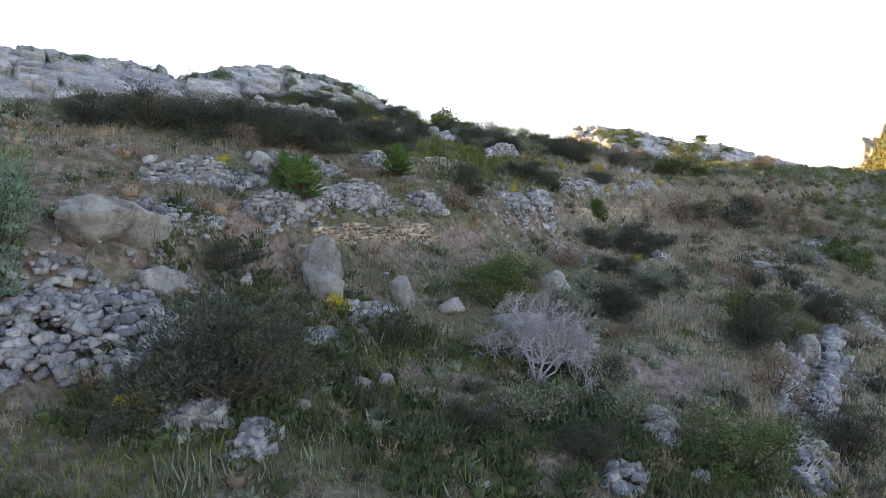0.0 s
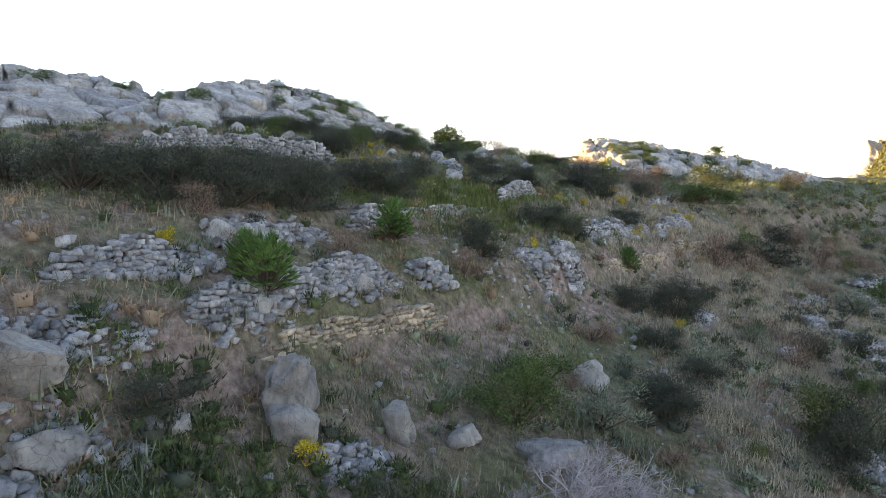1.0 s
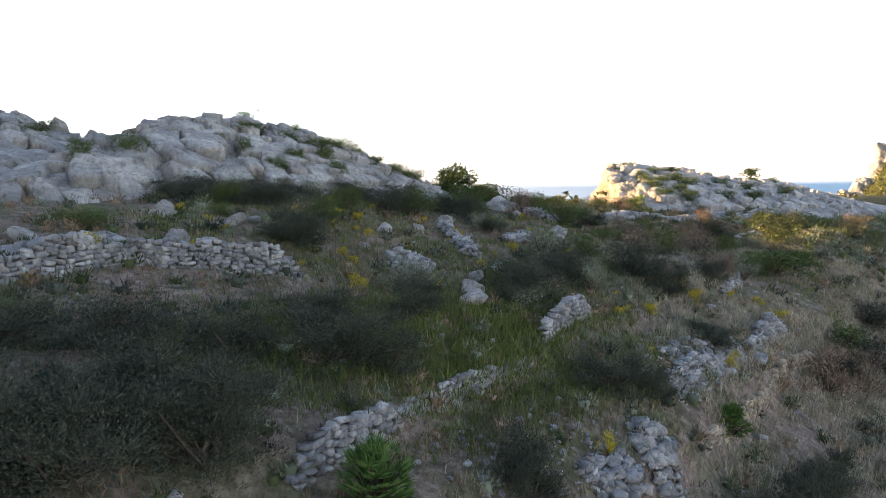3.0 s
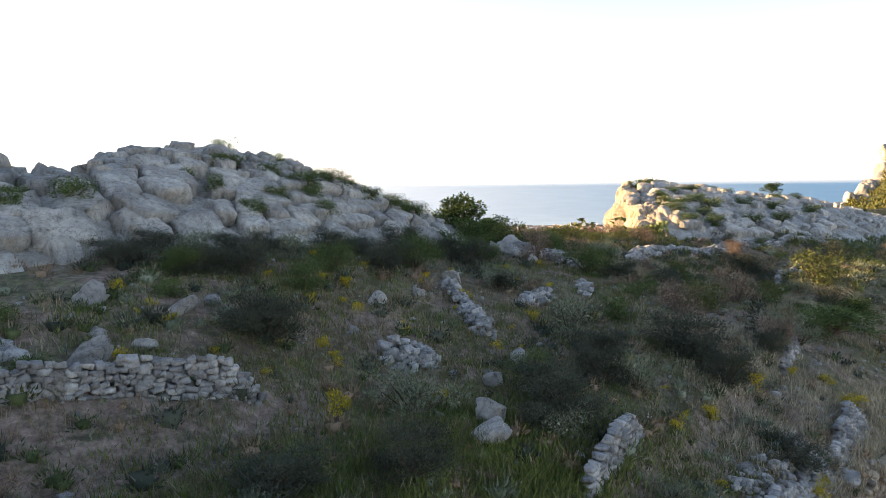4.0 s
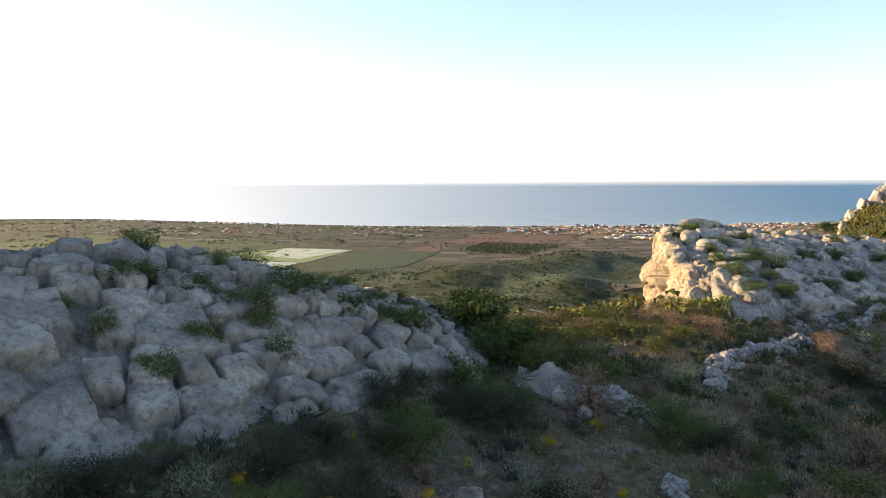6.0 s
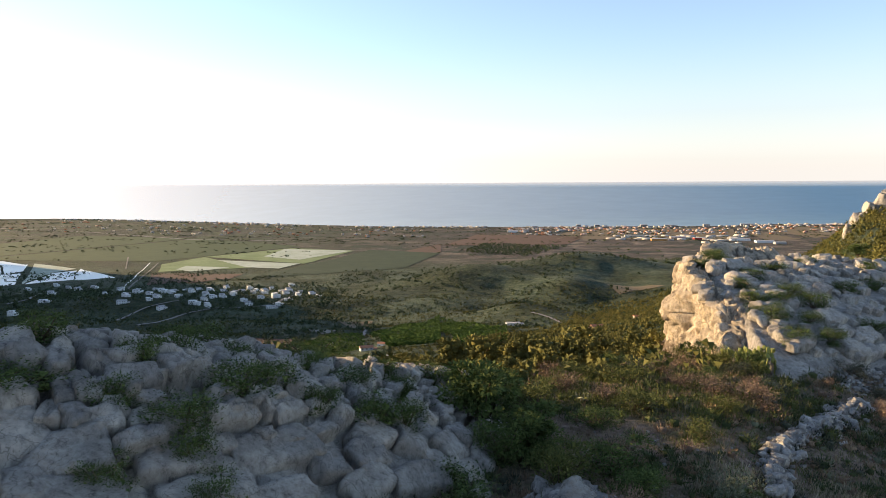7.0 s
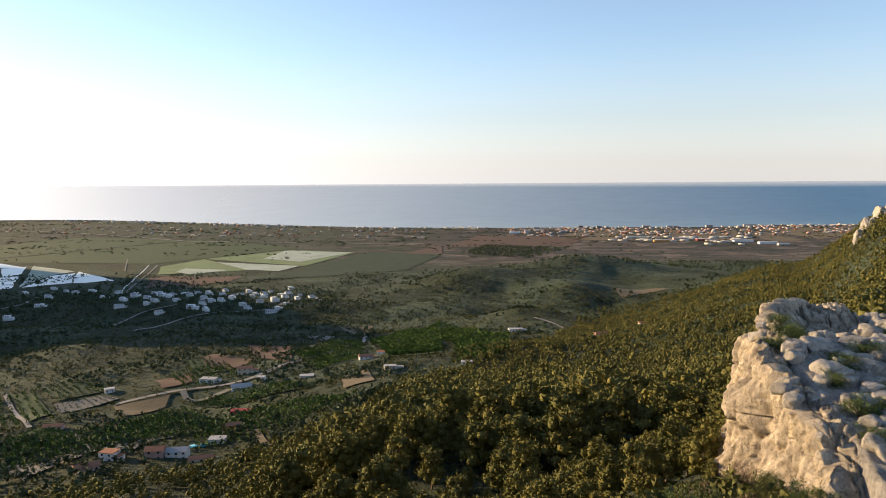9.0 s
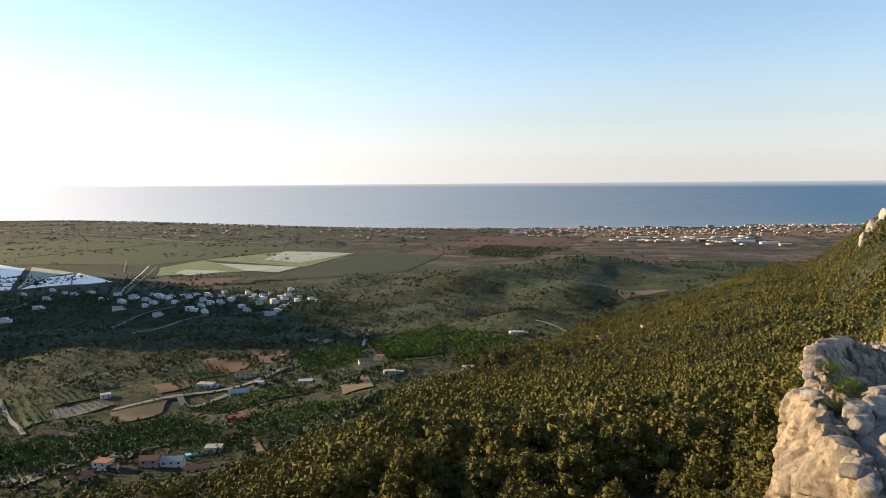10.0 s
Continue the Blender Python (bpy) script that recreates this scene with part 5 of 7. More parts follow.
# bushes of the lower slope, too many to tell apart by place
spots = []
while len(spots) < 170:
    x, y = (rng.uniform(2, 46), rng.uniform(17, 92)) if len(spots) % 3 else (rng.uniform(26, 72), rng.uniform(66, 116))
    s_ = float(across(np.array([x]), np.array([y]))[0])
    if 35 < s_ < 44 or x / y > 0.75 or tz(x, y) - gz(x, y) > 0.2 or any((x - a) ** 2 + (y - b) ** 2 < 5 for a, b in spots):
        continue
    spots.append((x, y))
for k, (x, y) in enumerate(spots):
    w = 1.0 + 2.8 * rng.random() ** 1.6
    plant(("rust", "grey", "dark", "green", "grey", "dark", "rust", "olive")[k % 8], x, y, w, w * rng.uniform(0.5, 0.9))
for k, (x, y, w, h) in enumerate(((-6.1, 30.6, 2.5, 3.0), (-2.5, 39.0, 2.5, 2.7), (11.3, 52.4, 2.0, 2.2), (-6.9, 31.2, 1.9, 2.2))):
    e = thing("palmetto", x, y, gz(x, y) + 0.1, "bright green fan palmetto growing from a broken wall", "palmetto", "palmettos")
    e.scale, e.rotation_euler = (w, w, h), (0, 0, k * 1.7)
    child("foliage", PALMETTO[k % 2][0], e)
    child("stem", PALMETTO[k % 2][1], e)
dead = new("dead_shrub", dead_kind())
dead.location, dead.scale = (3.2, 25.4, gz(3.2, 25.4) - 0.05), (5.8, 5.8, 3.6)
tagged(dead, "leafless silver-grey dead shrub on the slope", "dead shrub")


# prickly pears at the foot of the crag
CACTUS, cnt_, cb = material("prickly_pear_pad", rough=0.6)
cnt_.links.new(ramp(cnt_, random_of(cnt_), ((0.0, (0.10, 0.13, 0.035)), (1.0, (0.26, 0.26, 0.07)))), cb.inputs["Base Color"])
pad_v, pad_f = icosphere(2)
pad_mesh = mesh_of("pad", pad_v * (0.17, 0.035, 0.25) + (0, 0, 0.22), pad_f, CACTUS, True)


def prickly_pear(x, y, tall):
    e = thing("prickly_pear", x, y, on_crag(x, y) - 0.05, "yellow-green prickly pear with flat pads below the crag", "cactus", "prickly pears")
    tips = [(Vector((rng.normal(0, 0.25), rng.normal(0, 0.25), 0)), 0.0, rng.uniform(0, 6.28)) for _ in range(4)]
    for level in range(tall):
        grown = []
        for p, lean, yaw in tips:
            m = Matrix.Translation(p) @ Euler((rng.normal(0, 0.15), lean, yaw)).to_matrix().to_4x4()
            child("pad", pad_mesh, e, m)
            for side in (-1, 1)[:1 + int(rng.random() < 0.6)]:
                grown.append((m @ Vector((side * 0.08, 0, 0.42)), side * rng.uniform(0.1, 0.7), yaw + rng.normal(0, 0.6)))
        tips = grown[:9]
    return e


for x, y, tall in ((23.2, 113.4, 4), (22.6, 114.4, 4), (24.0, 112.2, 3), (21.8, 115.6, 3), (23.6, 111.4, 3)):
    prickly_pear(x, y, tall)


# the small tree in the gap beside the knoll
def tree_shape(clumps, count, size):
    cs = np.stack([rng.normal(scale=0.2, size=clumps), rng.normal(scale=0.2, size=clumps), rng.uniform(0.42, 0.92, clumps)], 1)
    rs = rng.uniform(0.10, 0.19, clumps)
    which = rng.integers(0, clumps, count)
    d = sphere_ways(count)
    root = cs[which] + d * (rs[which] * rng.uniform(0.4, 1.1, count))[:, None]
    v, f = leaves(root, d, size * rng.uniform(0.6, 1.4, count), size * 0.5 * rng.uniform(0.7, 1.3, count))
    mid = cs * (0.4, 0.4, 0.6)
    a = np.concatenate([[(0, 0, -0.03)], np.repeat([(0.0, 0, 0.22)], clumps, 0), mid])
    b = np.concatenate([[(0, 0, 0.24)], mid, cs])
    ra = np.concatenate([[0.03], np.full(clumps, 0.014), np.full(clumps, 0.009)])
    rb = np.concatenate([[0.022], np.full(clumps, 0.009), np.full(clumps, 0.004)])
    return (v, f), sticks(a, b, ra, rb)


(tv, tf), (bv, bf) = tree_shape(22, 4200, 0.06)
for x, y, w, h, lab in ((0.4, 94.2, 4.2, 4.2, "small round-crowned green tree in the gap beside the knoll"), (2.6, 91.8, 3.4, 2.6, "dark low tree crouching in the gap beside the knoll"),
                        (58.0, 160.0, 2.6, 2.3, "small wind-bent tree standing on the rocky spur")):
    e = thing("tree", x, y, tz(x, y), lab, "tree")
    e.scale = (w * 1.2, w * 1.2, h)
    e.rotation_euler = (0, 0, x)
    child("crown", mesh_of("crown", tv, tf, GREEN_LEAF), e)
    child("trunk", mesh_of("trunk", bv, bf, TWIG), e, None, "grey-brown trunk with forked limbs")


# ---- grass and low herbs ----
def tuft_shape(n, spread_, height, width):
    root = np.stack([rng.normal(scale=spread_ * 0.4, size=n), rng.normal(scale=spread_ * 0.4, size=n), np.full(n, -0.05)], 1)
    way = np.stack([rng.normal(scale=0.38, size=n), rng.normal(scale=0.38, size=n), np.ones(n)], 1)
    way /= np.linalg.norm(way, axis=1, keepdims=True)
    return blades(root, way, height * rng.uniform(0.5, 1.2, n), np.full(n, width))


def sow(name, label, mat, count, mask, shapes, lo, hi, area=(-27, 62, 12, 128)):
    x = rng.uniform(area[0], area[1], count * 5)
    y = rng.uniform(area[2], area[3], count * 5)
    keep = (rng.random(count * 5) < mask(x, y)) & (np.abs(x) < 0.66 * y + 2)
    x, y = x[keep][:count], y[keep][:count]
    rock = top_z(x, y) - ground(x, y)
    ok = rock < 0.15
    x, y = x[ok], y[ok]
    n = len(x)
    me = strewn(name, shapes, np.stack([x, y, ground(x, y)], 1), turn_of(rng.uniform(0, 6.28, n), rng.normal(0, 0.1, n), rng.normal(0, 0.1, n)),
                rng.uniform(lo, hi, n), mat)
    return tagged(new(name, me), label, "grass", kind="stuff")


def patchy(seed, size, lo, hi):
    return lambda x, y: step01(vnoise(x / size, y / size, seed=seed) + 0.4 * vnoise(x / size * 3, y / size * 3, seed=seed + 1), lo, hi)


def lawn(x, y):
    return np.exp(-(((x + 1.5) / 4.5) ** 2 + ((y - 49) / 4) ** 2)) + 0.9 * patchy(310, 9, 0.1, 0.6)(x, y) + 0.9 * np.exp(-(((x + 8) / 6) ** 2 + ((y - 47) / 5) ** 2)) + 0.5 * np.exp(-(((x - 2) / 9) ** 2 + ((y - 20) / 6) ** 2))


TUFTS = [tuft_shape(9, 0.36, 0.36, 0.024) for _ in range(8)]
FINE = [tuft_shape(9, 0.44, 0.24, 0.026) for _ in range(8)]
SPIKES = [tuft_shape(14, 0.5, 0.55, 0.05) for _ in range(5)]
def scrub_cluster():
    n = 60
    d = sphere_ways(n)
    d[:, 2] = np.abs(d[:, 2])
    d *= (1 + 0.3 * np.sin(d[:, 0] * 4 + rng.uniform(0, 6)) * np.sin(d[:, 1] * 5 + rng.uniform(0, 6)))[:, None]
    root = d * (0.36, 0.36, 0.32) * rng.uniform(0.4, 1.05, n)[:, None]
    way = d + (0, 0, 0.6) + rng.normal(scale=0.3, size=(n, 3))
    way /= np.linalg.norm(way, axis=1, keepdims=True)
    spray = leaves(root, way, 0.17 * rng.uniform(0.6, 1.4, n), np.full(n, 0.040))
    return both(spray, lumps([(0, 0, 0.04)], [0.24], 0, 0.9))


CLUSTERS = [scrub_cluster() for _ in range(6)]
sow("dry_grass", "tan dry grass tufts over the stony terraces", DRY_GRASS, 23000, patchy(300, 7, -0.6, 0.3), TUFTS, 0.6, 1.5)
sow("rust_grass", "rust-brown dead grass and thyme on the slope", RUST_GRASS, 20000, patchy(304, 6, -0.5, 0.3), TUFTS, 0.6, 1.4)
sow("green_grass", "short fresh green grass on the terraces", GREEN_GRASS, 15000, lawn, FINE, 0.7, 1.7)
sow("terrace_lawn", "fresh green grass on the flat terrace", GREEN_GRASS, 8000, lambda x, y: np.exp(-(((x + 1.5 - 0.7 * (y - 49)) / 5) ** 2 + ((y - 49) / 5.5) ** 2)) * 1.5, FINE, 0.9, 1.9, (-10, 8, 42, 57))
sow("saddle_grass", "tall tan grass on the sunlit saddle", DRY_GRASS, 2200, patchy(340, 6, -0.3, 0.5), TUFTS, 0.7, 1.6, (-2, 26, 90, 130))
sow("saddle_scrub", "low olive scrub on the sunlit saddle", OLIVE_LEAF, 700, patchy(343, 6, -0.6, 0.4), CLUSTERS, 0.8, 1.8, (-4, 26, 98, 140))
sow("saddle_green", "yellow-green grass on the sunlit lip of the saddle", GREEN_GRASS, 6000, patchy(374, 5, -0.8, 0.2), TUFTS, 0.8, 1.9, (-2, 22, 98, 126))
sow("saddle_thyme", "low rusty thyme cushions on the saddle", RUST_LEAF, 200, patchy(346, 5, -0.5, 0.4), CLUSTERS, 0.7, 1.6, (-6, 28, 90, 135))
sow("saddle_heath", "low dull green heath on the saddle", GREY_LEAF, 1000, patchy(349, 5, -0.5, 0.4), CLUSTERS, 0.7, 1.8, (-12, 28, 88, 145))
sow("pale_grass", "pale dry grass spread over the lower slope", STRAW, 21000, patchy(358, 5, -0.8, 0.1), TUFTS, 0.8, 1.9, (10, 60, 20, 92))
sow("spur_herbs", "grey-green herbs on the slope below the spur", GREY_GRASS, 700, patchy(352, 8, -0.6, 0.3), CLUSTERS, 1.0, 2.6, (34, 100, 92, 165))
sow("spur_scrub", "olive scrub on the slope below the spur", OLIVE_LEAF, 700, patchy(355, 8, -0.6, 0.3), CLUSTERS, 1.0, 2.6, (34, 100, 92, 165))
sow("grey_herbs", "grey-green herbs between the stones", GREY_GRASS, 15000, patchy(307, 5, -0.2, 0.4), TUFTS, 0.5, 1.3)


sow("meadow_grass", "yellow-green grass below the knoll", GREEN_GRASS, 7000, patchy(371, 4, -0.7, 0.3), FINE, 0.8, 1.7, (-15, 11, 54, 82))
FOREGROUND = (-10, 13, 12, 27)
sow("herb_growth", "lush green herbs on the lowest terrace", GREEN_GRASS, 2600, patchy(361, 4, -0.8, 0.2), TUFTS, 0.8, 1.8, FOREGROUND)
sow("herb_growth", "low green leafy herbs on the lowest terrace", GREY_LEAF, 900, patchy(364, 4, -0.5, 0.4), CLUSTERS, 0.5, 1.4, FOREGROUND)
sow("pale_spikes", "pale grey-green flower spikes in clumps", GREY_GRASS, 420, patchy(367, 3, 0.0, 0.6), SPIKES, 0.7, 1.5, (-12, 14, 13, 34))
everywhere = patchy(320, 6, -0.5, 0.6)
sow("low_scrub", "low dark scrub bushes dotted over the hillside", DARK_LEAF, 1100, everywhere, CLUSTERS, 0.6, 1.9)
sow("low_green_scrub", "low green scrub dotted over the hillside", GREY_LEAF, 800, patchy(323, 6, -0.4, 0.6), CLUSTERS, 0.5, 1.6)
sow("thyme", "low brown thyme cushions on stony ground", RUST_GRASS, 1200, patchy(326, 5, -0.4, 0.6), CLUSTERS, 0.5, 1.6)
sow("heather", "grey-green cushions of herbs on stony ground", GREY_GRASS, 1000, patchy(329, 5, -0.4, 0.6), CLUSTERS, 0.5, 1.6)

# loose stones lying about
n = 3600
lx, ly = rng.uniform(-20, 34, n), rng.uniform(13, 118, n)
lx[2400:], ly[2400:] = rng.uniform(8, 40, n - 2400), rng.uniform(24, 78, n - 2400)
ls = 0.10 * rng.lognormal(0, 0.5, n)
loose = strewn("loose_stones", STONES, np.stack([lx, ly, ground(lx, ly) + ls * 0.2], 1), turn_of(rng.uniform(0, 6.28, n), rng.uniform(-0.4, 0.4, n), rng.uniform(-0.4, 0.4, n)),
               np.stack([ls * 1.3, ls, ls * 0.8], 1), WALL_STONES)
tagged(new("loose_stones", loose), "small pale stones strewn over the soil", "stones", kind="stuff")

# ---- the valley ----
def far_tree(count, spread_w, height, leaf, low=0.15):
    """A loose crown of leaf sprays, one unit high."""
    z = low + (1 - low) * rng.random(count) ** 0.85
    r = spread_w * np.sqrt(np.clip(1.05 - z, 0.05, 1)) * np.minimum(1, (z - low + 0.12) * 4) * rng.uniform(0.25, 1.0, count)
    a = rng.uniform(0, 6.28, count)
    root = np.stack([np.cos(a) * r, np.sin(a) * r, z * height], 1)
    way = np.stack([np.cos(a), np.sin(a), rng.uniform(0.1, 0.9, count)], 1)
    way /= np.linalg.norm(way, axis=1, keepdims=True)
    return leaves(root - way * leaf * 0.4, way, leaf * rng.uniform(0.7, 1.4, count), leaf * 0.75 * rng.uniform(0.7, 1.3, count))


def lobed_tree(lobes, count, leaf, broad=0.36, cuts=0):
    """A crown made of rounded clumps, one unit high, with gaps between them."""
    h = np.sort(rng.uniform(0.20, 0.90, lobes))
    a = np.arange(lobes) * 2.4 + rng.uniform(0, 6.28)
    out = broad * np.sqrt(np.clip(1.08 - h, 0.02, 1)) * np.minimum(1, h * 2.6) * rng.uniform(0.35, 0.95, lobes)
    cs = np.stack([np.cos(a) * out, np.sin(a) * out, h], 1)
    rs = rng.uniform(0.12, 0.20, lobes) * (1.15 - 0.45 * h) * (15 / lobes) ** 0.33
    which = rng.integers(0, lobes, count)
    d = sphere_ways(count)
    d[:, 2] = np.where(d[:, 2] < -0.2, -d[:, 2], d[:, 2])
    root = cs[which] + d * (rs[which] * rng.uniform(0.7, 1.1, count))[:, None]
    way = d + rng.normal(scale=0.45, size=(count, 3))
    way /= np.linalg.norm(way, axis=1, keepdims=True)
    spray = leaves(root - way * leaf * 0.4, way, leaf * rng.uniform(0.6, 1.4, count), leaf * 0.5 * rng.uniform(0.7, 1.3, count))
    return both(spray, lumps(cs, rs * 0.66, cuts))


def foliage_far(name, dark, light, size):
    m, nt, b = material(name, rough=0.85)
    b.inputs["Specular IOR Level"].default_value = 0.12
    col = ramp(nt, random_of(nt, "Island"), ((0.0, dark), (1.0, light)))
    each = ramp(nt, tex_noise(nt, size, 3, 0.6, "World"), ((0.32, (0.72, 0.76, 0.74)), (0.68, (1.30, 1.20, 1.05))))
    nt.links.new(mix(nt, 1.0, col, each, "MULTIPLY"), b.inputs["Base Color"])
    return m


PINE = foliage_far("pine_foliage", (0.086, 0.090, 0.028), (0.140, 0.130, 0.040), 0.05)
SCRUB_FAR = foliage_far("valley_scrub", (0.036, 0.056, 0.030), (0.085, 0.108, 0.060), 0.03)
OLIVE_SCRUB = foliage_far("maquis_foliage", (0.046, 0.056, 0.018), (0.115, 0.115, 0.040), 0.08)
ORCHARD = foliage_far("orchard_foliage", (0.030, 0.060, 0.014), (0.085, 0.14, 0.030), 0.05)
BARK = leaf_material("pine_bark", (0.07, 0.05, 0.04), (0.15, 0.11, 0.09), 0.95)

WOOD_Y = (150, 340, 460, 600, 767, 913, 1100, 1500)
WOOD_X = (-60, -85, -62, -38, 2, 110, 190, 330)


def wooded(x, y):
    edge = np.interp(y, WOOD_Y, WOOD_X) + 22 * vnoise(x / 45, y / 45, seed=401)
    d = step01(x - edge, -8, 12) + 0.55 * (y < 445)
    thin = 0.55 + 0.45 * step01(vnoise(x / 60, y / 60, seed=402) + 0.5 * vnoise(x / 22, y / 22, seed=403), -0.45, 0.25)
    beyond = step01(y - np.interp(x, CREST_X, CREST_Y), 14, 45)
    return np.clip(d, 0, 1) * thin * beyond


n = 30000
fy = np.sqrt(rng.random(n) ** 1.15 * (1420 ** 2 - 112 ** 2) + 112 ** 2)
fx = rng.uniform(-0.72, 0.72, n) * fy
keep = (rng.random(n) < wooded(fx, fy)) & (top_z(fx, fy) - ground(fx, fy) < 0.4) & ~((fx > 45) & (fy < 235)) & ~((fx > 0.44 * fy) & (fy < 340))
fx, fy = fx[keep], fy[keep]
order = np.argsort(np.hypot(fx, fy))
fx, fy = fx[order], fy[order]
fz = ground(fx, fy)
size = (5.2 + 4.6 * rng.random(len(fx)) ** 1.4) * (0.55 + 0.45 * step01(fy, 125, 210))
size *= np.where(rng.random(len(fx)) < 0.25, 0.5, 1.0) * (1.35 - 0.35 * step01(fy, 300, 520))
NEAR = 250
near_shapes = [lobed_tree(24, 1500, 0.062, 0.40, cuts=1) for _ in range(6)]
near_crowns = [mesh_of("crown", v, f, PINE) for v, f in near_shapes]
tv, tf = sticks([(0, 0, -0.06), (0, 0, 0.3), (0, 0, 0.35)], [(0, 0, 0.85), (0.16, 0.05, 0.5), (-0.12, 0.1, 0.6)], [0.028, 0.012, 0.012], [0.006, 0.005, 0.005])
pine_trunk = mesh_of("trunk", tv, tf, BARK)
for k in range(min(NEAR, len(fx))):
    e = thing("pine_tree", fx[k], fy[k], fz[k], "bushy green pine on the slope below the saddle", "tree", "pines on the slope")
    e.scale, e.rotation_euler = (size[k] * rng.uniform(0.85, 1.2), size[k], size[k]), (0, 0, rng.uniform(0, 6.28))
    child("crown", near_crowns[k % 6], e)
    child("trunk", pine_trunk, e)
for first, last, shapes in ((NEAR, NEAR + 1500, [lobed_tree(10, 170, 0.12, 0.50) for _ in range(8)]), (NEAR + 1500, 99999, [lobed_tree(3, 20, 0.24, 0.52) for _ in range(8)])):
    m = slice(first, last)
    k = len(fx[m])
    wood = strewn("pine_wood", shapes, np.stack([fx[m], fy[m], fz[m]], 1), turn_of(rng.uniform(0, 6.28, k), np.zeros(k), np.zeros(k)), size[m], PINE)
    tagged(new("pine_wood", wood), "pine wood covering the slopes of the valley", "wood", kind="stuff")

n = 8500
uy = np.sqrt(rng.random(n) ** 1.3 * (620 ** 2 - 104 ** 2) + 104 ** 2)
ux = rng.uniform(-0.7, 0.5, n) * uy
keep = (rng.random(n) < 0.35 + 0.65 * wooded(ux, uy)) & (top_z(ux, uy) - ground(ux, uy) < 0.3) & (uy > np.interp(ux, CREST_X, CREST_Y) + 6)
ux, uy = ux[keep], uy[keep]
k = len(ux)
maquis = strewn("undergrowth", [both(far_tree(20, 0.55, 0.75, 0.22, 0.0), lumps([(0, 0, 0.3), (0.25, 0.1, 0.2), (-0.2, 0.2, 0.25)], [0.20, 0.15, 0.15], 0, 1.0, 0.7)) for _ in range(6)], np.stack([ux, uy, ground(ux, uy) - 0.1], 1), turn_of(rng.uniform(0, 6.28, k), np.zeros(k), np.zeros(k)),
                1.4 + 2.0 * rng.random(k) ** 1.5, OLIVE_SCRUB)
tagged(new("undergrowth", maquis), "olive-green maquis bushes under and between the pines", "scrub", kind="stuff")
n = 24000
uy = 430 + 980 * rng.random(n)
ux = rng.uniform(-0.12, 0.66, n) * uy
keep = rng.random(n) < wooded(ux, uy)
ux, uy = ux[keep], uy[keep]
k = len(ux)
maquis = strewn("undergrowth", [both(far_tree(10, 0.6, 0.7, 0.36, 0.0), lumps([(0, 0, 0.25)], [0.30], 0, 0.8, 0.8)) for _ in range(6)], np.stack([ux, uy, ground(ux, uy) - 0.1], 1), turn_of(rng.uniform(0, 6.28, k), np.zeros(k), np.zeros(k)),
                2.4 + 2.6 * rng.random(k) ** 1.5, OLIVE_SCRUB)
tagged(new("undergrowth", maquis), "olive-green maquis filling the gaps of the pine wood", "scrub", kind="stuff")

# scrub over the rest of the valley floor and the low hills
n = 26000
sy = 420 + 1900 * rng.random(n) ** 0.9
sx = rng.uniform(-0.75, 0.6, n) * sy
clump = step01(vnoise(sx / 90, sy / 90, seed=411) + 0.6 * vnoise(sx / 30, sy / 30, seed=412), -0.35, 0.5)
keep = rng.random(n) < clump * (1 - step01(ground(sx, sy), 12, 5))
sx, sy = sx[keep], sy[keep]
k = len(sx)
bush_shapes = [far_tree(14, 0.55, 0.8, 0.5) for _ in range(5)]
bush = strewn("valley_scrub", bush_shapes, np.stack([sx, sy, ground(sx, sy)], 1), turn_of(rng.uniform(0, 6.28, k), np.zeros(k), np.zeros(k)),
              3.0 + 4.4 * rng.random(k) ** 2, SCRUB_FAR)
tagged(new("valley_scrub", bush), "dark scrub and scattered trees over the valley floor", "scrub", kind="stuff")


def plot_material(name, dark, light, scale=0.05, stripe=None):
    mt, nt, b = material(name, rough=0.95)
    col = ramp(nt, tex_noise(nt, scale, 6, 0.7, "World"), ((0.35, dark), (0.65, light)))
    col = mix(nt, 0.5, col, ramp(nt, tex_noise(nt, scale * 9, 4, 0.7, "World", stripe), ((0.35, dark), (0.65, light))))
    nt.links.new(col, b.inputs["Base Color"])
    return mt


EARTH = plot_material("red_earth", (0.075, 0.045, 0.030), (0.13, 0.082, 0.055))
STUBBLE = plot_material("dry_stubble", (0.10, 0.078, 0.045), (0.18, 0.14, 0.085))
PALE_PLOT = plot_material("pale_grey_plot", (0.13, 0.125, 0.105), (0.21, 0.20, 0.175))
CROP = plot_material("green_crop", (0.032, 0.052, 0.020), (0.060, 0.088, 0.034), 0.02)
DEEP_CROP = plot_material("dark_green_crop", (0.022, 0.038, 0.018), (0.040, 0.060, 0.027), 0.02)
RICE = plot_material("young_rice", (0.10, 0.15, 0.055), (0.24, 0.29, 0.14), 0.012, (1, 4, 1))
WET_RICE = plot_material("flooded_pale_rice", (0.22, 0.27, 0.18), (0.50, 0.53, 0.46), 0.012, (1, 4, 1))
ROAD = plot_material("pale_asphalt", (0.18, 0.17, 0.16), (0.28, 0.265, 0.25), 0.3)
# the pale base colour stands in for bright sky reflected in the water
PADDY, pnt, pb = material("flooded_paddy_painted_sky", (0.62, 0.64, 0.62), 0.35)
pb.inputs["Specular IOR Level"].default_value = 1.0
pb.inputs["IOR"].default_value = 1.33
bump(pnt, pb, tex_noise(pnt, 0.03, 3, 0.6, "World"), 0.05, 1.0)


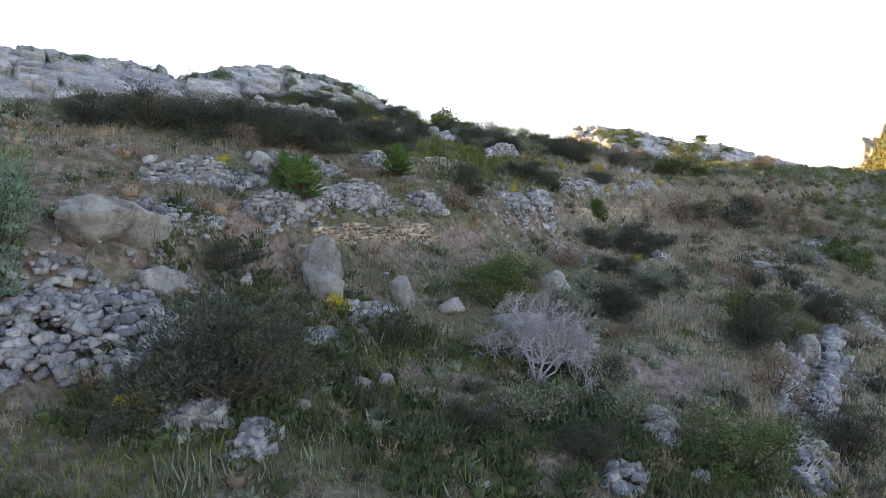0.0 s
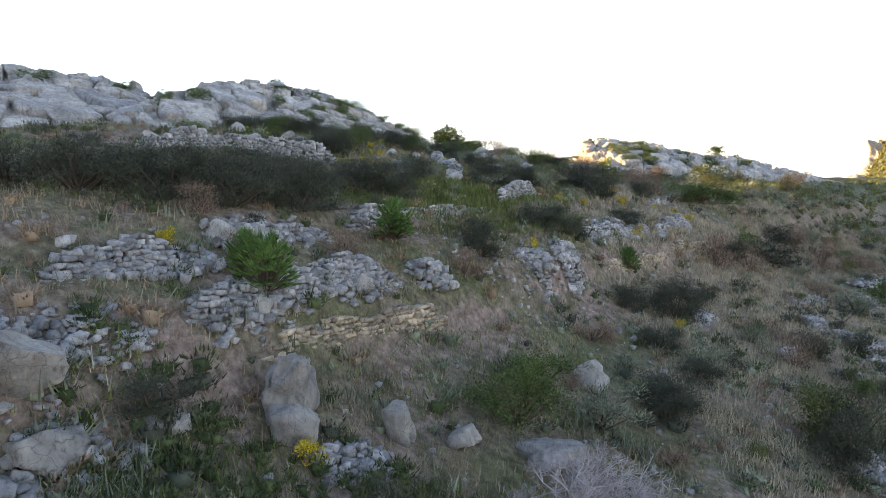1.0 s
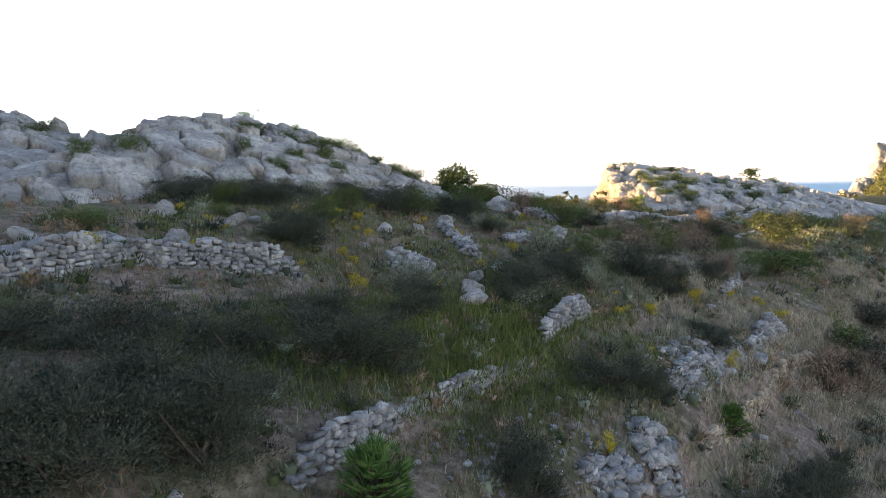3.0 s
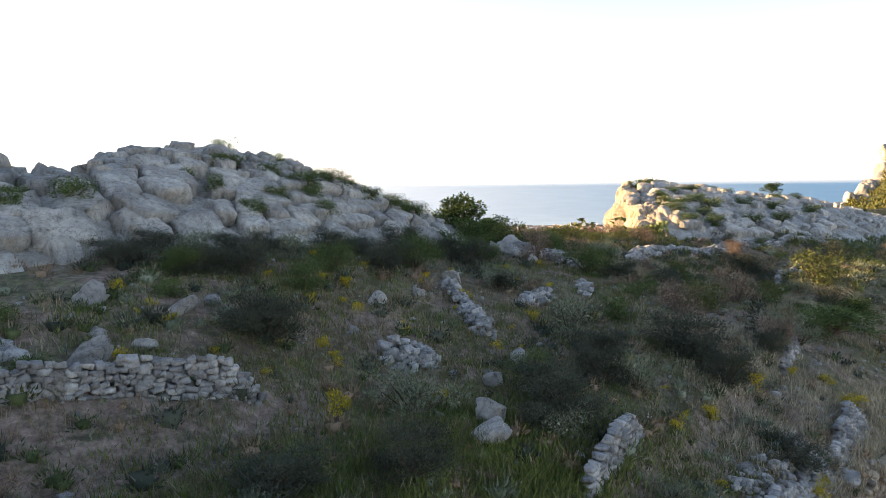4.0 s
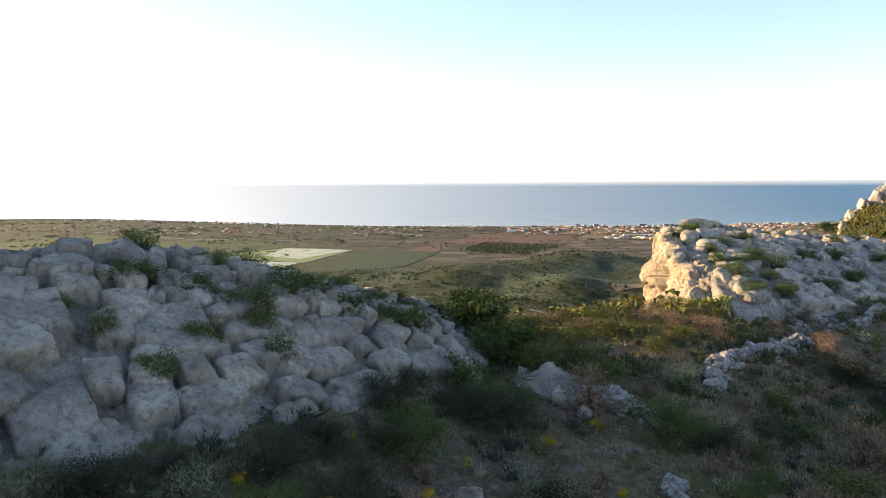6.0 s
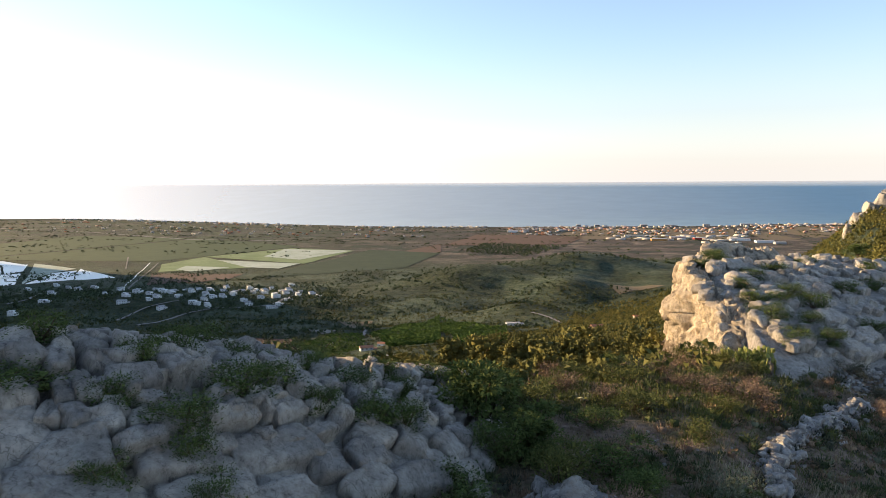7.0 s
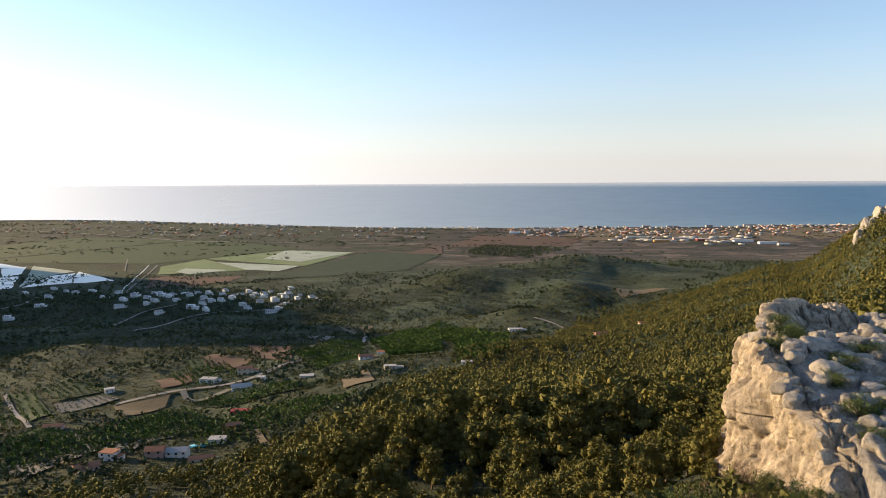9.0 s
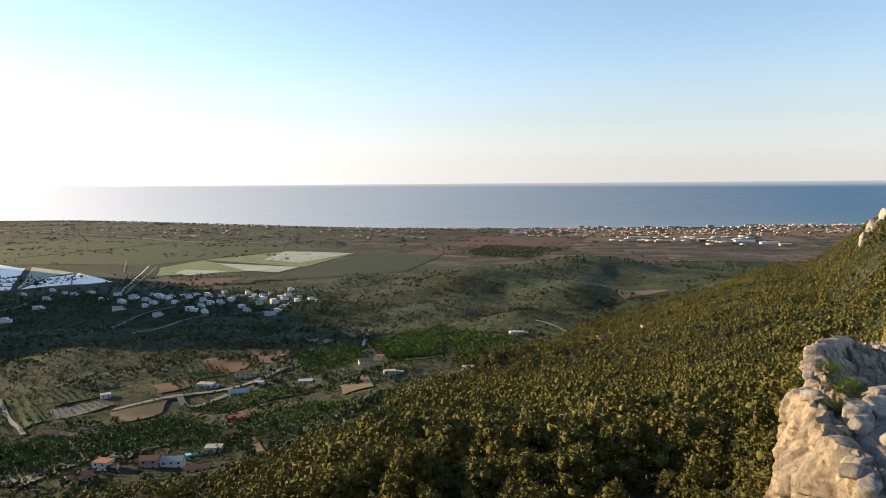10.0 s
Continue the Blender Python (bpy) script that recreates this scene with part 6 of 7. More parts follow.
def quad_plot(name, label, corners, mat, lift=1.0, cells_=10, category="field"):
    """A plot of land draped on the ground between four corners."""
    a, b, c, d = (np.array(p, float) for p in corners)
    u, v = np.meshgrid(np.linspace(0, 1, cells_ + 1), np.linspace(0, 1, cells_ + 1), indexing="ij")
    p = (a[None, None] * (1 - u)[..., None] + b[None, None] * u[..., None]) * (1 - v)[..., None] + (d[None, None] * (1 - u)[..., None] + c[None, None] * u[..., None]) * v[..., None]
    p = p + np.stack([vnoise(p[..., 0] / 25, p[..., 1] / 25, seed=421), vnoise(p[..., 0] / 25, p[..., 1] / 25, seed=422)], -1) * 2.0
    z = ground(p[..., 0], p[..., 1]) + lift
    ob = new(name, mesh_of(name, np.concatenate([p, z[..., None]], -1).reshape(-1, 3), sheet_faces(cells_ + 1, cells_ + 1), mat, True))
    return tagged(ob, label, category, "fields in the valley", "structure")


def strip(name, label, line, width, mat, lift=1.2, category="road"):
    line = np.array(line, float)
    seg = np.hypot(*np.diff(line, axis=0).T)
    along = np.concatenate([[0], np.cumsum(seg)])
    d = np.linspace(0, along[-1], max(6, int(along[-1] / 8)))
    x, y = np.interp(d, along, line[:, 0]), np.interp(d, along, line[:, 1])
    soft = np.ones(5) / 5
    if len(d) > 8:
        x[2:-2], y[2:-2] = np.convolve(x, soft, "valid"), np.convolve(y, soft, "valid")
    tx, ty = np.gradient(x), np.gradient(y)
    l = np.hypot(tx, ty)
    nx, ny = -ty / l * width / 2, tx / l * width / 2
    P = np.stack([np.stack([x - nx, y - ny], 1), np.stack([x + nx, y + ny], 1)], 1)
    zz = ground(P[..., 0], P[..., 1]).max(1, keepdims=True) + lift + np.zeros((1, 2))
    ob = new(name, mesh_of(name, np.concatenate([P, zz[..., None]], -1).reshape(-1, 3), sheet_faces(len(d), 2), mat, True))
    return tagged(ob, label, category, kind="structure")


for q in (((-1540, 2451), (-1392, 2340), (-1444, 2312), (-1575, 2407)), ((-1444, 2300), (-1391, 2350), (-1290, 2155), (-1292, 2070)),
          ((-1600, 2250), (-1450, 2295), (-1296, 2066), (-1420, 1990)), ((-1290, 2056), (-1262, 2096), (-1064, 1750), (-1200, 1760)),
          ((-1154, 2226), (-927, 1980), (-998, 1900), (-1091, 2084)), ((-1172, 2100), (-1141, 2180), (-1000, 1896), (-1042, 1750))):
    quad_plot("water", "flooded rice paddy, its sky reflection painted as a pale colour", q, PADDY, 0.8, 6, "paddy")
quad_plot("rice_field", "flooded pale rice field with thin rows", ((-1385, 2376), (-1168, 2230), (-1182, 2106), (-1050, 1752)), WET_RICE)
quad_plot("rice_field", "bright green rice field with pale water streaks", ((-945, 2335), (-881, 2556), (-624, 2238), (-869, 2128)), RICE)
quad_plot("rice_field", "bright green rice field beside pale water", ((-881, 2560), (-641, 2870), (-377, 2761), (-479, 2333)), RICE)
quad_plot("rice_field", "pale flooded strip of rice", ((-800, 2450), (-495, 2336), (-530, 2200), (-644, 2246)), WET_RICE, 1.4)
quad_plot("rice_field", "pale flooded patch of rice", ((-847, 2285), (-693, 2240), (-772, 2120), (-842, 2195)), WET_RICE, 1.5)
quad_plot("rice_field", "pale flooded rice near the coast", ((-660, 2835), (-385, 2755), (-520, 2450), (-670, 2560)), WET_RICE, 1.5)
quad_plot("crop_field", "dark green crop field on the plain", ((-480, 2200), (-320, 2788), (-41, 2662), (-145, 2215)), DEEP_CROP)
quad_plot("crop_field", "dark green crop field by the hills", ((-532, 1960), (-466, 2330), (-145, 2200), (-352, 2075)), DEEP_CROP)
quad_plot("crop_field", "brown fallow field behind the village", ((-868, 2078), (-592, 2058), (-597, 1920), (-751, 1776)), EARTH)
quad_plot("crop_field", "brown fallow field on the plain", ((-183, 2735), (-46, 3021), (-40, 2680), (-122, 2680)), EARTH)
for label, mat, q in (("tan fallow land behind the coast town", STUBBLE, ((420, 3250), (700, 3900), (1500, 3850), (1250, 3150))),
                      ("brown fallow land on the coast plain", EARTH, ((-40, 2950), (120, 3500), (640, 3420), (480, 2980))),
                      ("tan fallow land near the shore", STUBBLE, ((1350, 3100), (1500, 3800), (2200, 3850), (1900, 3300)))):
    quad_plot("crop_field", label, q, mat, 0.8, 14)
quad_plot("crop_field", "wide green meadow on the plain", ((-1700, 2500), (-1180, 3350), (-620, 2950), (-1010, 2420)), CROP, 0.8, 14)
quad_plot("crop_field", "wide green meadow beside the paddies", ((-2200, 2700), (-1800, 3500), (-1220, 3350), (-1730, 2500)), CROP, 0.8, 14)
strip("road", "straight pale track across the rice fields", ((-1161, 2570), (-1010, 2222)), 4, PALE_PLOT)
strip("road", "straight pale road through the rice fields", ((-973, 2376), (-887, 2084), (-770, 1715)), 5, PALE_PLOT)
strip("canal", "narrow canal beside the straight road", ((-1002, 2380), (-910, 2085), (-790, 1735)), 3, PADDY, 1.2, "canal")
strip("road", "pale road along the coast plain", ((-2573, 4000), (-1850, 3697), (-1212, 3293), (-687, 3193)), 14, ROAD)
strip("road", "pale road winding below the village", ((-535, 1232), (-498, 1326), (-441, 1392), (-357, 1411), (-321, 1549)), 7, ROAD)
strip("road", "pale road climbing through the village", ((-600, 1278), (-593, 1359), (-530, 1408)), 6, ROAD)
strip("road", "pale road at the edge of the village", ((-874, 1417), (-859, 1473), (-951, 1684)), 7, ROAD)
strip("road", "pale concrete lane winding past the farmhouses", ((-125, 1069), (-118, 952), (-150, 883), (-179, 844), (-196, 776), (-222, 753), (-263, 745), (-298, 724), (-316, 711)), 5.5, ROAD)
strip("road", "pale farm track between orchards", ((-447, 755), (-398, 692), (-343, 624)), 4, ROAD)
strip("road", "pale farm track beside the olive rows", ((-242, 529), (-281, 589), (-299, 611)), 4, PALE_PLOT)
strip("road", "pale drive curving round a farm", ((51, 980), (24, 896), (13, 844), (23, 781)), 5, ROAD)
strip("road", "pale lane on the wooded rise", ((122, 1144), (142, 1122), (158, 1074)), 5, ROAD)
strip("road", "pale yard between the farmhouses", ((-263, 740), (-246, 708), (-231, 724), (-217, 739)), 6, PALE_PLOT)
strip("road", "pale track on the wooded slope", ((-143, 566), (-118, 506), (-114, 530)), 5, STUBBLE)

PLOTS = (
    ("red-brown ploughed field in the valley", EARTH, ((-300, 935), (-231, 874), (-243, 807), (-298, 883))),
    ("dry brown field beside the lane", EARTH, ((-271, 984), (-212, 970), (-181, 840), (-241, 896))),
    ("straw-coloured stubble field in the valley", STUBBLE, ((-315, 707), (-271, 734), (-267, 708), (-288, 671))),
    ("pale bare plot beside an orchard", PALE_PLOT, ((-217, 1093), (-165, 1039), (-177, 1002), (-201, 1036))),
    ("pale grey plot with young trees", PALE_PLOT, ((-378, 719), (-340, 734), (-320, 723), (-358, 692))),
    ("pale grey plot planted with rows of olives", PALE_PLOT, ((-293, 518), (-278, 589), (-240, 529), (-260, 480))),
    ("pale grey plot of orchard rows", PALE_PLOT, ((-240, 538), (-225, 632), (-206, 602), (-216, 533))),
    ("green plot of low crops", CROP, ((-440, 755), (-420, 758), (-355, 679), (-353, 640))),
    ("straw-coloured slope below a farmhouse", STUBBLE, ((-107, 709), (-84, 739), (-65, 633), (-87, 621))),
    ("brown plot near the farmhouses", EARTH, ((-312, 794), (-283, 814), (-263, 769), (-287, 749))),
    ("tan plot at the edge of the hills", STUBBLE, ((-191, 1222), (-135, 1238), (-129, 1068), (-173, 1175))),
    ("green orchard plot on the valley side", DEEP_CROP, ((-115, 992), (-21, 1264), (-13, 790), (-68, 804))),
    ("green plot among the orchards", DEEP_CROP, ((-284, 590), (-260, 690), (-230, 644), (-242, 543))),
    ("dark green plot in the valley", DEEP_CROP, ((-426, 774), (-379, 798), (-342, 746), (-379, 727))),
    ("olive green plot with tree rows", CROP, ((-318, 888), (-288, 889), (-243, 807), (-270, 798))),
    ("bare red earth round a hillside farm", EARTH, ((20, 893), (71, 918), (52, 770), (24, 799))),
    ("tan cleared plot on the low hills", STUBBLE, ((332, 1566), (399, 1613), (455, 1567), (338, 1478))),
    ("green orchard plot below the lane", DEEP_CROP, ((-249, 714), (-175, 742), (-120, 671), (-189, 686))),
    ("green plot of crops by the farm track", CROP, ((-339, 588), (-333, 633), (-294, 600), (-303, 533))),
)
for label, mat, q in PLOTS:
    quad_plot("field", label, q, mat)


def rows_of_trees(name, label, corners, gap, size_, mat=ORCHARD):
    a, b, c, d = (np.array(p, float) for p in corners)
    nu, nv = int(max(np.linalg.norm(b - a), np.linalg.norm(c - d)) / gap), int(max(np.linalg.norm(d - a), np.linalg.norm(c - b)) / gap)
    u, v = (g.ravel() for g in np.meshgrid(np.linspace(0.03, 0.97, max(nu, 2)), np.linspace(0.03, 0.97, max(nv, 2)), indexing="ij"))
    p = (a * (1 - u)[:, None] + b * u[:, None]) * (1 - v)[:, None] + (d * (1 - u)[:, None] + c * u[:, None]) * v[:, None]
    p = p[rng.random(len(p)) < 0.93] 
    p = p + rng.normal(scale=gap * (0.06 if gap < 10 else 0.3), size=p.shape)
    k = len(p)
    me = strewn(name, orchard_shapes, np.stack([p[:, 0], p[:, 1], ground(p[:, 0], p[:, 1]) + 0.9], 1), turn_of(rng.uniform(0, 6.28, k), np.zeros(k), np.zeros(k)),
                size_ * rng.uniform(0.75, 1.2, k), mat)
    tagged(new(name, me), label, "orchard", "orchards", "stuff")


orchard_shapes = [far_tree(16, 0.62, 0.8, 0.4, 0.05) for _ in range(5)]
rows_of_trees("orchard_rows", "rows of small olive trees on pale soil", ((-293, 518), (-278, 589), (-240, 529), (-260, 480)), 5.5, 2.6, SCRUB_FAR)
rows_of_trees("orchard_rows", "rows of young trees on pale soil", ((-240, 538), (-225, 632), (-206, 602), (-216, 533)), 5.5, 2.4, SCRUB_FAR)
rows_of_trees("orchard_rows", "rows of young trees in the valley", ((-378, 719), (-340, 734), (-320, 723), (-358, 692)), 5, 2.0, SCRUB_FAR)
rows_of_trees("orchard_rows", "rows of green orange trees in the valley", ((-115, 992), (-21, 1264), (-13, 790), (-68, 804)), 7, 4.4)
rows_of_trees("orchard_rows", "rows of green orange trees below the lane", ((-249, 714), (-175, 742), (-120, 671), (-189, 686)), 5.5, 3.8)
rows_of_trees("orchard_rows", "rows of green orange trees between the fields", ((-284, 590), (-260, 690), (-230, 644), (-242, 543)), 6, 4.0)
rows_of_trees("orchard_rows", "rows of green orange trees beside the track", ((-339, 588), (-333, 633), (-294, 600), (-303, 533)), 5.5, 3.4)
rows_of_trees("orchard_rows", "rows of grey-green olive trees in the valley", ((-318, 888), (-288, 889), (-243, 807), (-270, 798)), 6, 3.2, SCRUB_FAR)
rows_of_trees("orchard_rows", "rows of green trees along the lane", ((-195, 898), (-174, 923), (-123, 903), (-174, 871)), 6, 4.0)
rows_of_trees("orchard_rows", "rows of green trees on the far plot", ((-426, 774), (-379, 798), (-342, 746), (-379, 727)), 6.5, 3.4)
rows_of_trees("orchard_rows", "rows of green trees on the rise", ((-19, 1219), (52, 1069), (21, 815), (-14, 891)), 7.5, 4.6)
rows_of_trees("orchard_rows", "dark plantation of tall trees on the plain", ((31, 2700), (140, 3020), (470, 2900), (250, 2480)), 17, 9, SCRUB_FAR)

ROW_PLOTS = (("rows of green orange trees at the valley edge", ((-332, 567), (-249, 709), (-170, 606), (-288, 498)), 5.5, 3.6), ("rows of green trees beside the white houses", ((-217, 638), (-108, 613), (-68, 574), (-179, 539)), 5.5, 3.8),
             ("rows of green trees above the lane", ((-193, 908), (-124, 1013), (-98, 829), (-141, 779)), 6.0, 3.8), ("rows of green trees on a low plot", ((-447, 745), (-428, 769), (-331, 640), (-358, 614)), 6.5, 3.4),
             ("rows of trees round a hillside farm", ((-2, 891), (76, 1040), (55, 775), (3, 729)), 8.0, 4.4),
             ("rows of trees beside the ploughed field", ((-309, 820), (-263, 869), (-216, 776), (-260, 740)), 6.5, 3.6))
for label, q, gap, tall in ROW_PLOTS:
    rows_of_trees("orchard_rows", label, q, gap, tall)
# ---- houses ----
def plaster(name, base):
    mt, nt, b = material(name, rough=0.85)
    col = ramp(nt, tex_noise(nt, 0.4, 5, 0.6, "World"), ((0.3, tuple(0.82 * c for c in base)), (0.7, base)))
    nt.links.new(col, b.inputs["Base Color"])
    return mt


WHITE = plaster("white_plaster", (0.80, 0.79, 0.77))
TOWN = plaster("dull_pale_plaster", (0.50, 0.47, 0.43))
CREAM = plaster("cream_plaster", (0.66, 0.58, 0.46))
PINK = plaster("pink_plaster", (0.60, 0.40, 0.34))
ORANGE = plaster("orange_plaster", (0.62, 0.30, 0.10))
RED = plaster("red_sheet", (0.30, 0.05, 0.05))
TILE = plaster("terracotta_tiles", (0.36, 0.17, 0.10))
GREY = plaster("grey_roof", (0.42, 0.41, 0.40))
PANE, gnt, gb = material("dark_window_glass", (0.03, 0.035, 0.04), 0.1)
DOOR, dnt, db = material("brown_door", (0.14, 0.08, 0.05), 0.6)
POOL, qnt, qb = material("pool_water", (0.08, 0.36, 0.50), 0.05)


def box_bm(x0, x1, y0, y1, z0, z1):
    bm = bmesh.new()
    bmesh.ops.create_cube(bm, size=1.0)
    bmesh.ops.transform(bm, matrix=Matrix.Translation(((x0 + x1) / 2, (y0 + y1) / 2, (z0 + z1) / 2)) @ Matrix.Diagonal((x1 - x0, y1 - y0, z1 - z0, 1)), verts=bm.verts[:])
    return bm


def gable_bm(w, d, z, rise, eave):
    bm = bmesh.new()
    x, y = w / 2 + eave, d / 2 + eave
    v = [bm.verts.new(p) for p in ((-x, -y, z), (x, -y, z), (x, y, z), (-x, y, z), (-x, 0, z + rise), (x, 0, z + rise))]
    for f in ((0, 1, 5, 4), (2, 3, 4, 5), (0, 4, 3), (1, 2, 5), (3, 2, 1, 0)):
        bm.faces.new([v[i] for i in f])
    return bm


HOMES = []


def house(x, y, w, d, h, turn, walls, roof, label, gable=True, wing=0.0, group="farmhouses in the valley"):
    if group.startswith("farm"):
        w, d, h, wing = 1.15 * w, 1.15 * d, 1.15 * h, 1.15 * wing
    HOMES.append((x, y))
    z = min(gz(x + a * w / 2, y + b * d / 2) for a in (-1, 1) for b in (-1, 1))
    e = thing("house", x, y, z, label, "house", group)
    e.rotation_euler = (0, 0, radians(turn))
    part("wall", box_bm(-w / 2, w / 2, -d / 2, d / 2, -3, h), walls, e)
    if gable:
        part("roof", gable_bm(w, d, h, 0.22 * d, 0.5), roof, e, "tiled gable roof")
    else:
        part("roof", box_bm(-w / 2 - 0.2, w / 2 + 0.2, -d / 2 - 0.2, d / 2 + 0.2, h, h + 0.45), roof, e, "flat roof with parapet")
    if wing:
        part("wing", box_bm(w / 2, w / 2 + wing, -d / 2 + 1, d / 2 - 0.5, -3, h * 0.62), walls, e)
        part("wing_roof", box_bm(w / 2 - 0.1, w / 2 + wing + 0.3, -d / 2 + 0.7, d / 2 - 0.2, h * 0.62, h * 0.62 + 0.35), roof, e)
    n = max(2, int(w / 4))
    for s in (0.4, h - 2.2) if h > 4.6 else (0.9,):
        for k in range(n):
            cx = -w / 2 + (k + 0.5) * w / n
            if s < 0.6 and k == 0:
                part("door", box_bm(cx - 0.6, cx + 0.6, -d / 2 - 0.06, -d / 2 + 0.1, 0, 2.2), DOOR, e)
            else:
                part("window", box_bm(cx - 0.7, cx + 0.7, -d / 2 - 0.05, -d / 2 + 0.1, s + 0.5, s + 1.8), PANE, e)
    part("window", box_bm(-w / 2 - 0.05, -w / 2 + 0.1, -0.8, 0.8, 1.0, 2.3), PANE, e)
    return e


house(-218, 793, 13, 8, 5.5, 12, CREAM, TILE, "white two-storey farmhouse with tiled roof by the lane", True, 5)
house(-248, 769, 14, 8, 3.6, -8, WHITE, GREY, "low white farm building beside the lane", False, 4)
house(-207, 742, 16, 9, 3.4, 20, WHITE, GREY, "wide white house with grey roof below the lane", True)
house(-193, 762, 7, 6, 3.2, 0, WHITE, GREY, "small white cottage by the lane", False)
house(-146, 756, 12, 7, 3.2, 10, CREAM, GREY, "stone farm shed with grey roof", False)
house(-95, 815, 12, 8, 4.5, 15, WHITE, TILE, "white cottage with red tiled roof and porch", True, 4)
house(-80, 842, 9, 6, 3.5, -10, WHITE, TILE, "small white outbuilding near the lane", True)
house(-337, 745, 8, 6, 3.2, 30, WHITE, GREY, "small white field hut among plots", False)
house(-324, 625, 13, 6, 3.2, 12, PINK, TILE, "low pink farm building beside an orchard", True)
house(-179, 650, 15, 6, 3.4, 5, RED, RED, "long dark red shed in the meadow", False)
house(-164, 581, 9, 6, 5.2, 18, ORANGE, TILE, "orange house with tiled roof among trees", True)
house(-168, 557, 10, 7, 3.4, 5, WHITE, GREY, "white villa with pale flat roof by a pool", False)
house(-196, 519, 10, 8, 5.4, 8, PINK, TILE, "two-storey pale pink house with tiled roof", True)
house(-183, 523, 12, 8, 5.0, 8, WHITE, GREY, "white house with grey roof joined to a pink one", True)
house(-222, 511, 9, 7, 5.0, -12, WHITE, TILE, "white two-storey house at the valley edge", False, 3)
house(-163, 511, 13, 6, 3.0, 15, CREAM, TILE, "long cream shed beside a yard", True)
house(-225, 488, 12, 7, 3.6, 40, PINK, TILE, "pink house half hidden by trees", True)
house(-61, 728, 10, 6, 3.4, 12, CREAM, GREY, "cream villa with a white terrace wall", False, 6)
house(88, 1076, 18, 9, 3.6, 8, WHITE, GREY, "wide white villa on a wooded rise", False, 5)
house(171, 885, 14, 9, 4.6, 15, PINK, TILE, "sunlit villa with terracotta roof in the pines", True, 5)
house(242, 973, 10, 7, 4.4, 10, CREAM, TILE, "small cream house alone among pines", True)
house(11, 723, 9, 6, 3.2, 0, WHITE, GREY, "small white hut at the edge of the wood", False)
pool = new("swimming_pool", mesh_of("swimming_pool", [(-6, -2.5, 0), (6, -2.5, 0), (6, 2.5, 0), (-6, 2.5, 0), (-6, -2.5, -1.4), (6, -2.5, -1.4), (6, 2.5, -1.4), (-6, 2.5, -1.4)],
                                    [(0, 1, 2, 3), (4, 7, 6, 5), (0, 4, 5, 1), (1, 5, 6, 2), (2, 6, 7, 3), (3, 7, 4, 0)], POOL))
pool.location, pool.rotation_euler = (-179, 549, gz(-179, 549) + 1.0), (0, 0, 0.25)
tagged(pool, "small blue swimming pool beside a white villa", "swimming pool")

VILLA = "white villa of the hillside village"
villas = [house(-816, 1442, 15, 10, 6.2, 5, WHITE, WHITE, VILLA + " with flat terraces", False, 7, "village villas"),
          house(-635, 1394, 17, 11, 6.5, 12, WHITE, GREY, VILLA + " under a pale hipped roof", True, 6, "village villas"),
          house(-498, 1393, 14, 10, 8.0, -6, WHITE, WHITE, VILLA + " standing tall on the slope", False, 8, "village villas"),
          house(-345, 1382, 16, 10, 5.6, 8, WHITE, GREY, VILLA + " beside the road", True, 5, "village villas")]
VILLAGE_A = ((-997, 1689), (-877, 1577), (-826, 1355), (-915, 1718), (-856, 1721), (-782, 1697), (-779, 1617), (-645, 1479), (-589, 1405), (-583, 1430), (-607, 1529),
             (-621, 1613), (-608, 1647), (-584, 1662), (-559, 1662), (-487, 1422), (-480, 1450), (-462, 1456), (-448, 1480), (-529, 1691), (-416, 1443), (-469, 1613))
VILLAGE_B = ((-469, 1670), (-390, 1475), (-398, 1529), (-421, 1685), (-364, 1486), (-353, 1531), (-336, 1402), (-377, 1662), (-391, 1750), (-309, 1588), (-289, 1555),
             (-548, 1364), (-660, 1521), (-881, 1694), (-958, 1740), (-540, 1500), (-510, 1540), (-430, 1560), (-560, 1580), (-505, 1600), (-440, 1620), (-350, 1590),
             (-640, 1570), (-700, 1560), (-720, 1640), (-410, 1590), (-660, 1640), (-690, 1680), (-740, 1580), (-520, 1640), (-480, 1560), (-455, 1520), (-575, 1480), (-610, 1460),
             (-380, 1610), (-345, 1640), (-320, 1500), (-500, 1470), (-545, 1440), (-590, 1550), (-650, 1440), (-430, 1650), (-330, 1450), (-400, 1420), (-470, 1390))
for k, (x, y) in enumerate(VILLAGE_A + VILLAGE_B):
    c = copy_thing(villas[k % 4], pose(x, y, gz(x, y) + 0.3, 0, 0, rng.uniform(-50, 60)) @ Matrix.Diagonal((rng.uniform(0.55, 0.85), rng.uniform(0.7, 0.9), rng.uniform(0.8, 1.15), 1)))
    HOMES.append((x, y))


# dark trees and gardens between the village houses
n = 2600
vx, vy = rng.uniform(-1060, -240, n), rng.uniform(1330, 1790, n)
keep = rng.random(n) < np.exp(-(((vx + 0.0 + 540) / 420) ** 4 + ((vy - 1560) / 200) ** 4))
for hx, hy in HOMES:
    keep &= np.hypot(vx - hx, (vy - hy + 10) * 0.8) > 12
vx, vy = vx[keep], vy[keep]
k = len(vx)
garden = strewn("village_trees", orchard_shapes, np.stack([vx, vy, ground(vx, vy)], 1), turn_of(rng.uniform(0, 6.28, k), np.zeros(k), np.zeros(k)), 5.0 + 5.0 * rng.random(k) ** 1.5, SCRUB_FAR)
tagged(new("village_trees", garden), "dark garden trees between the white village houses", "trees", kind="stuff")


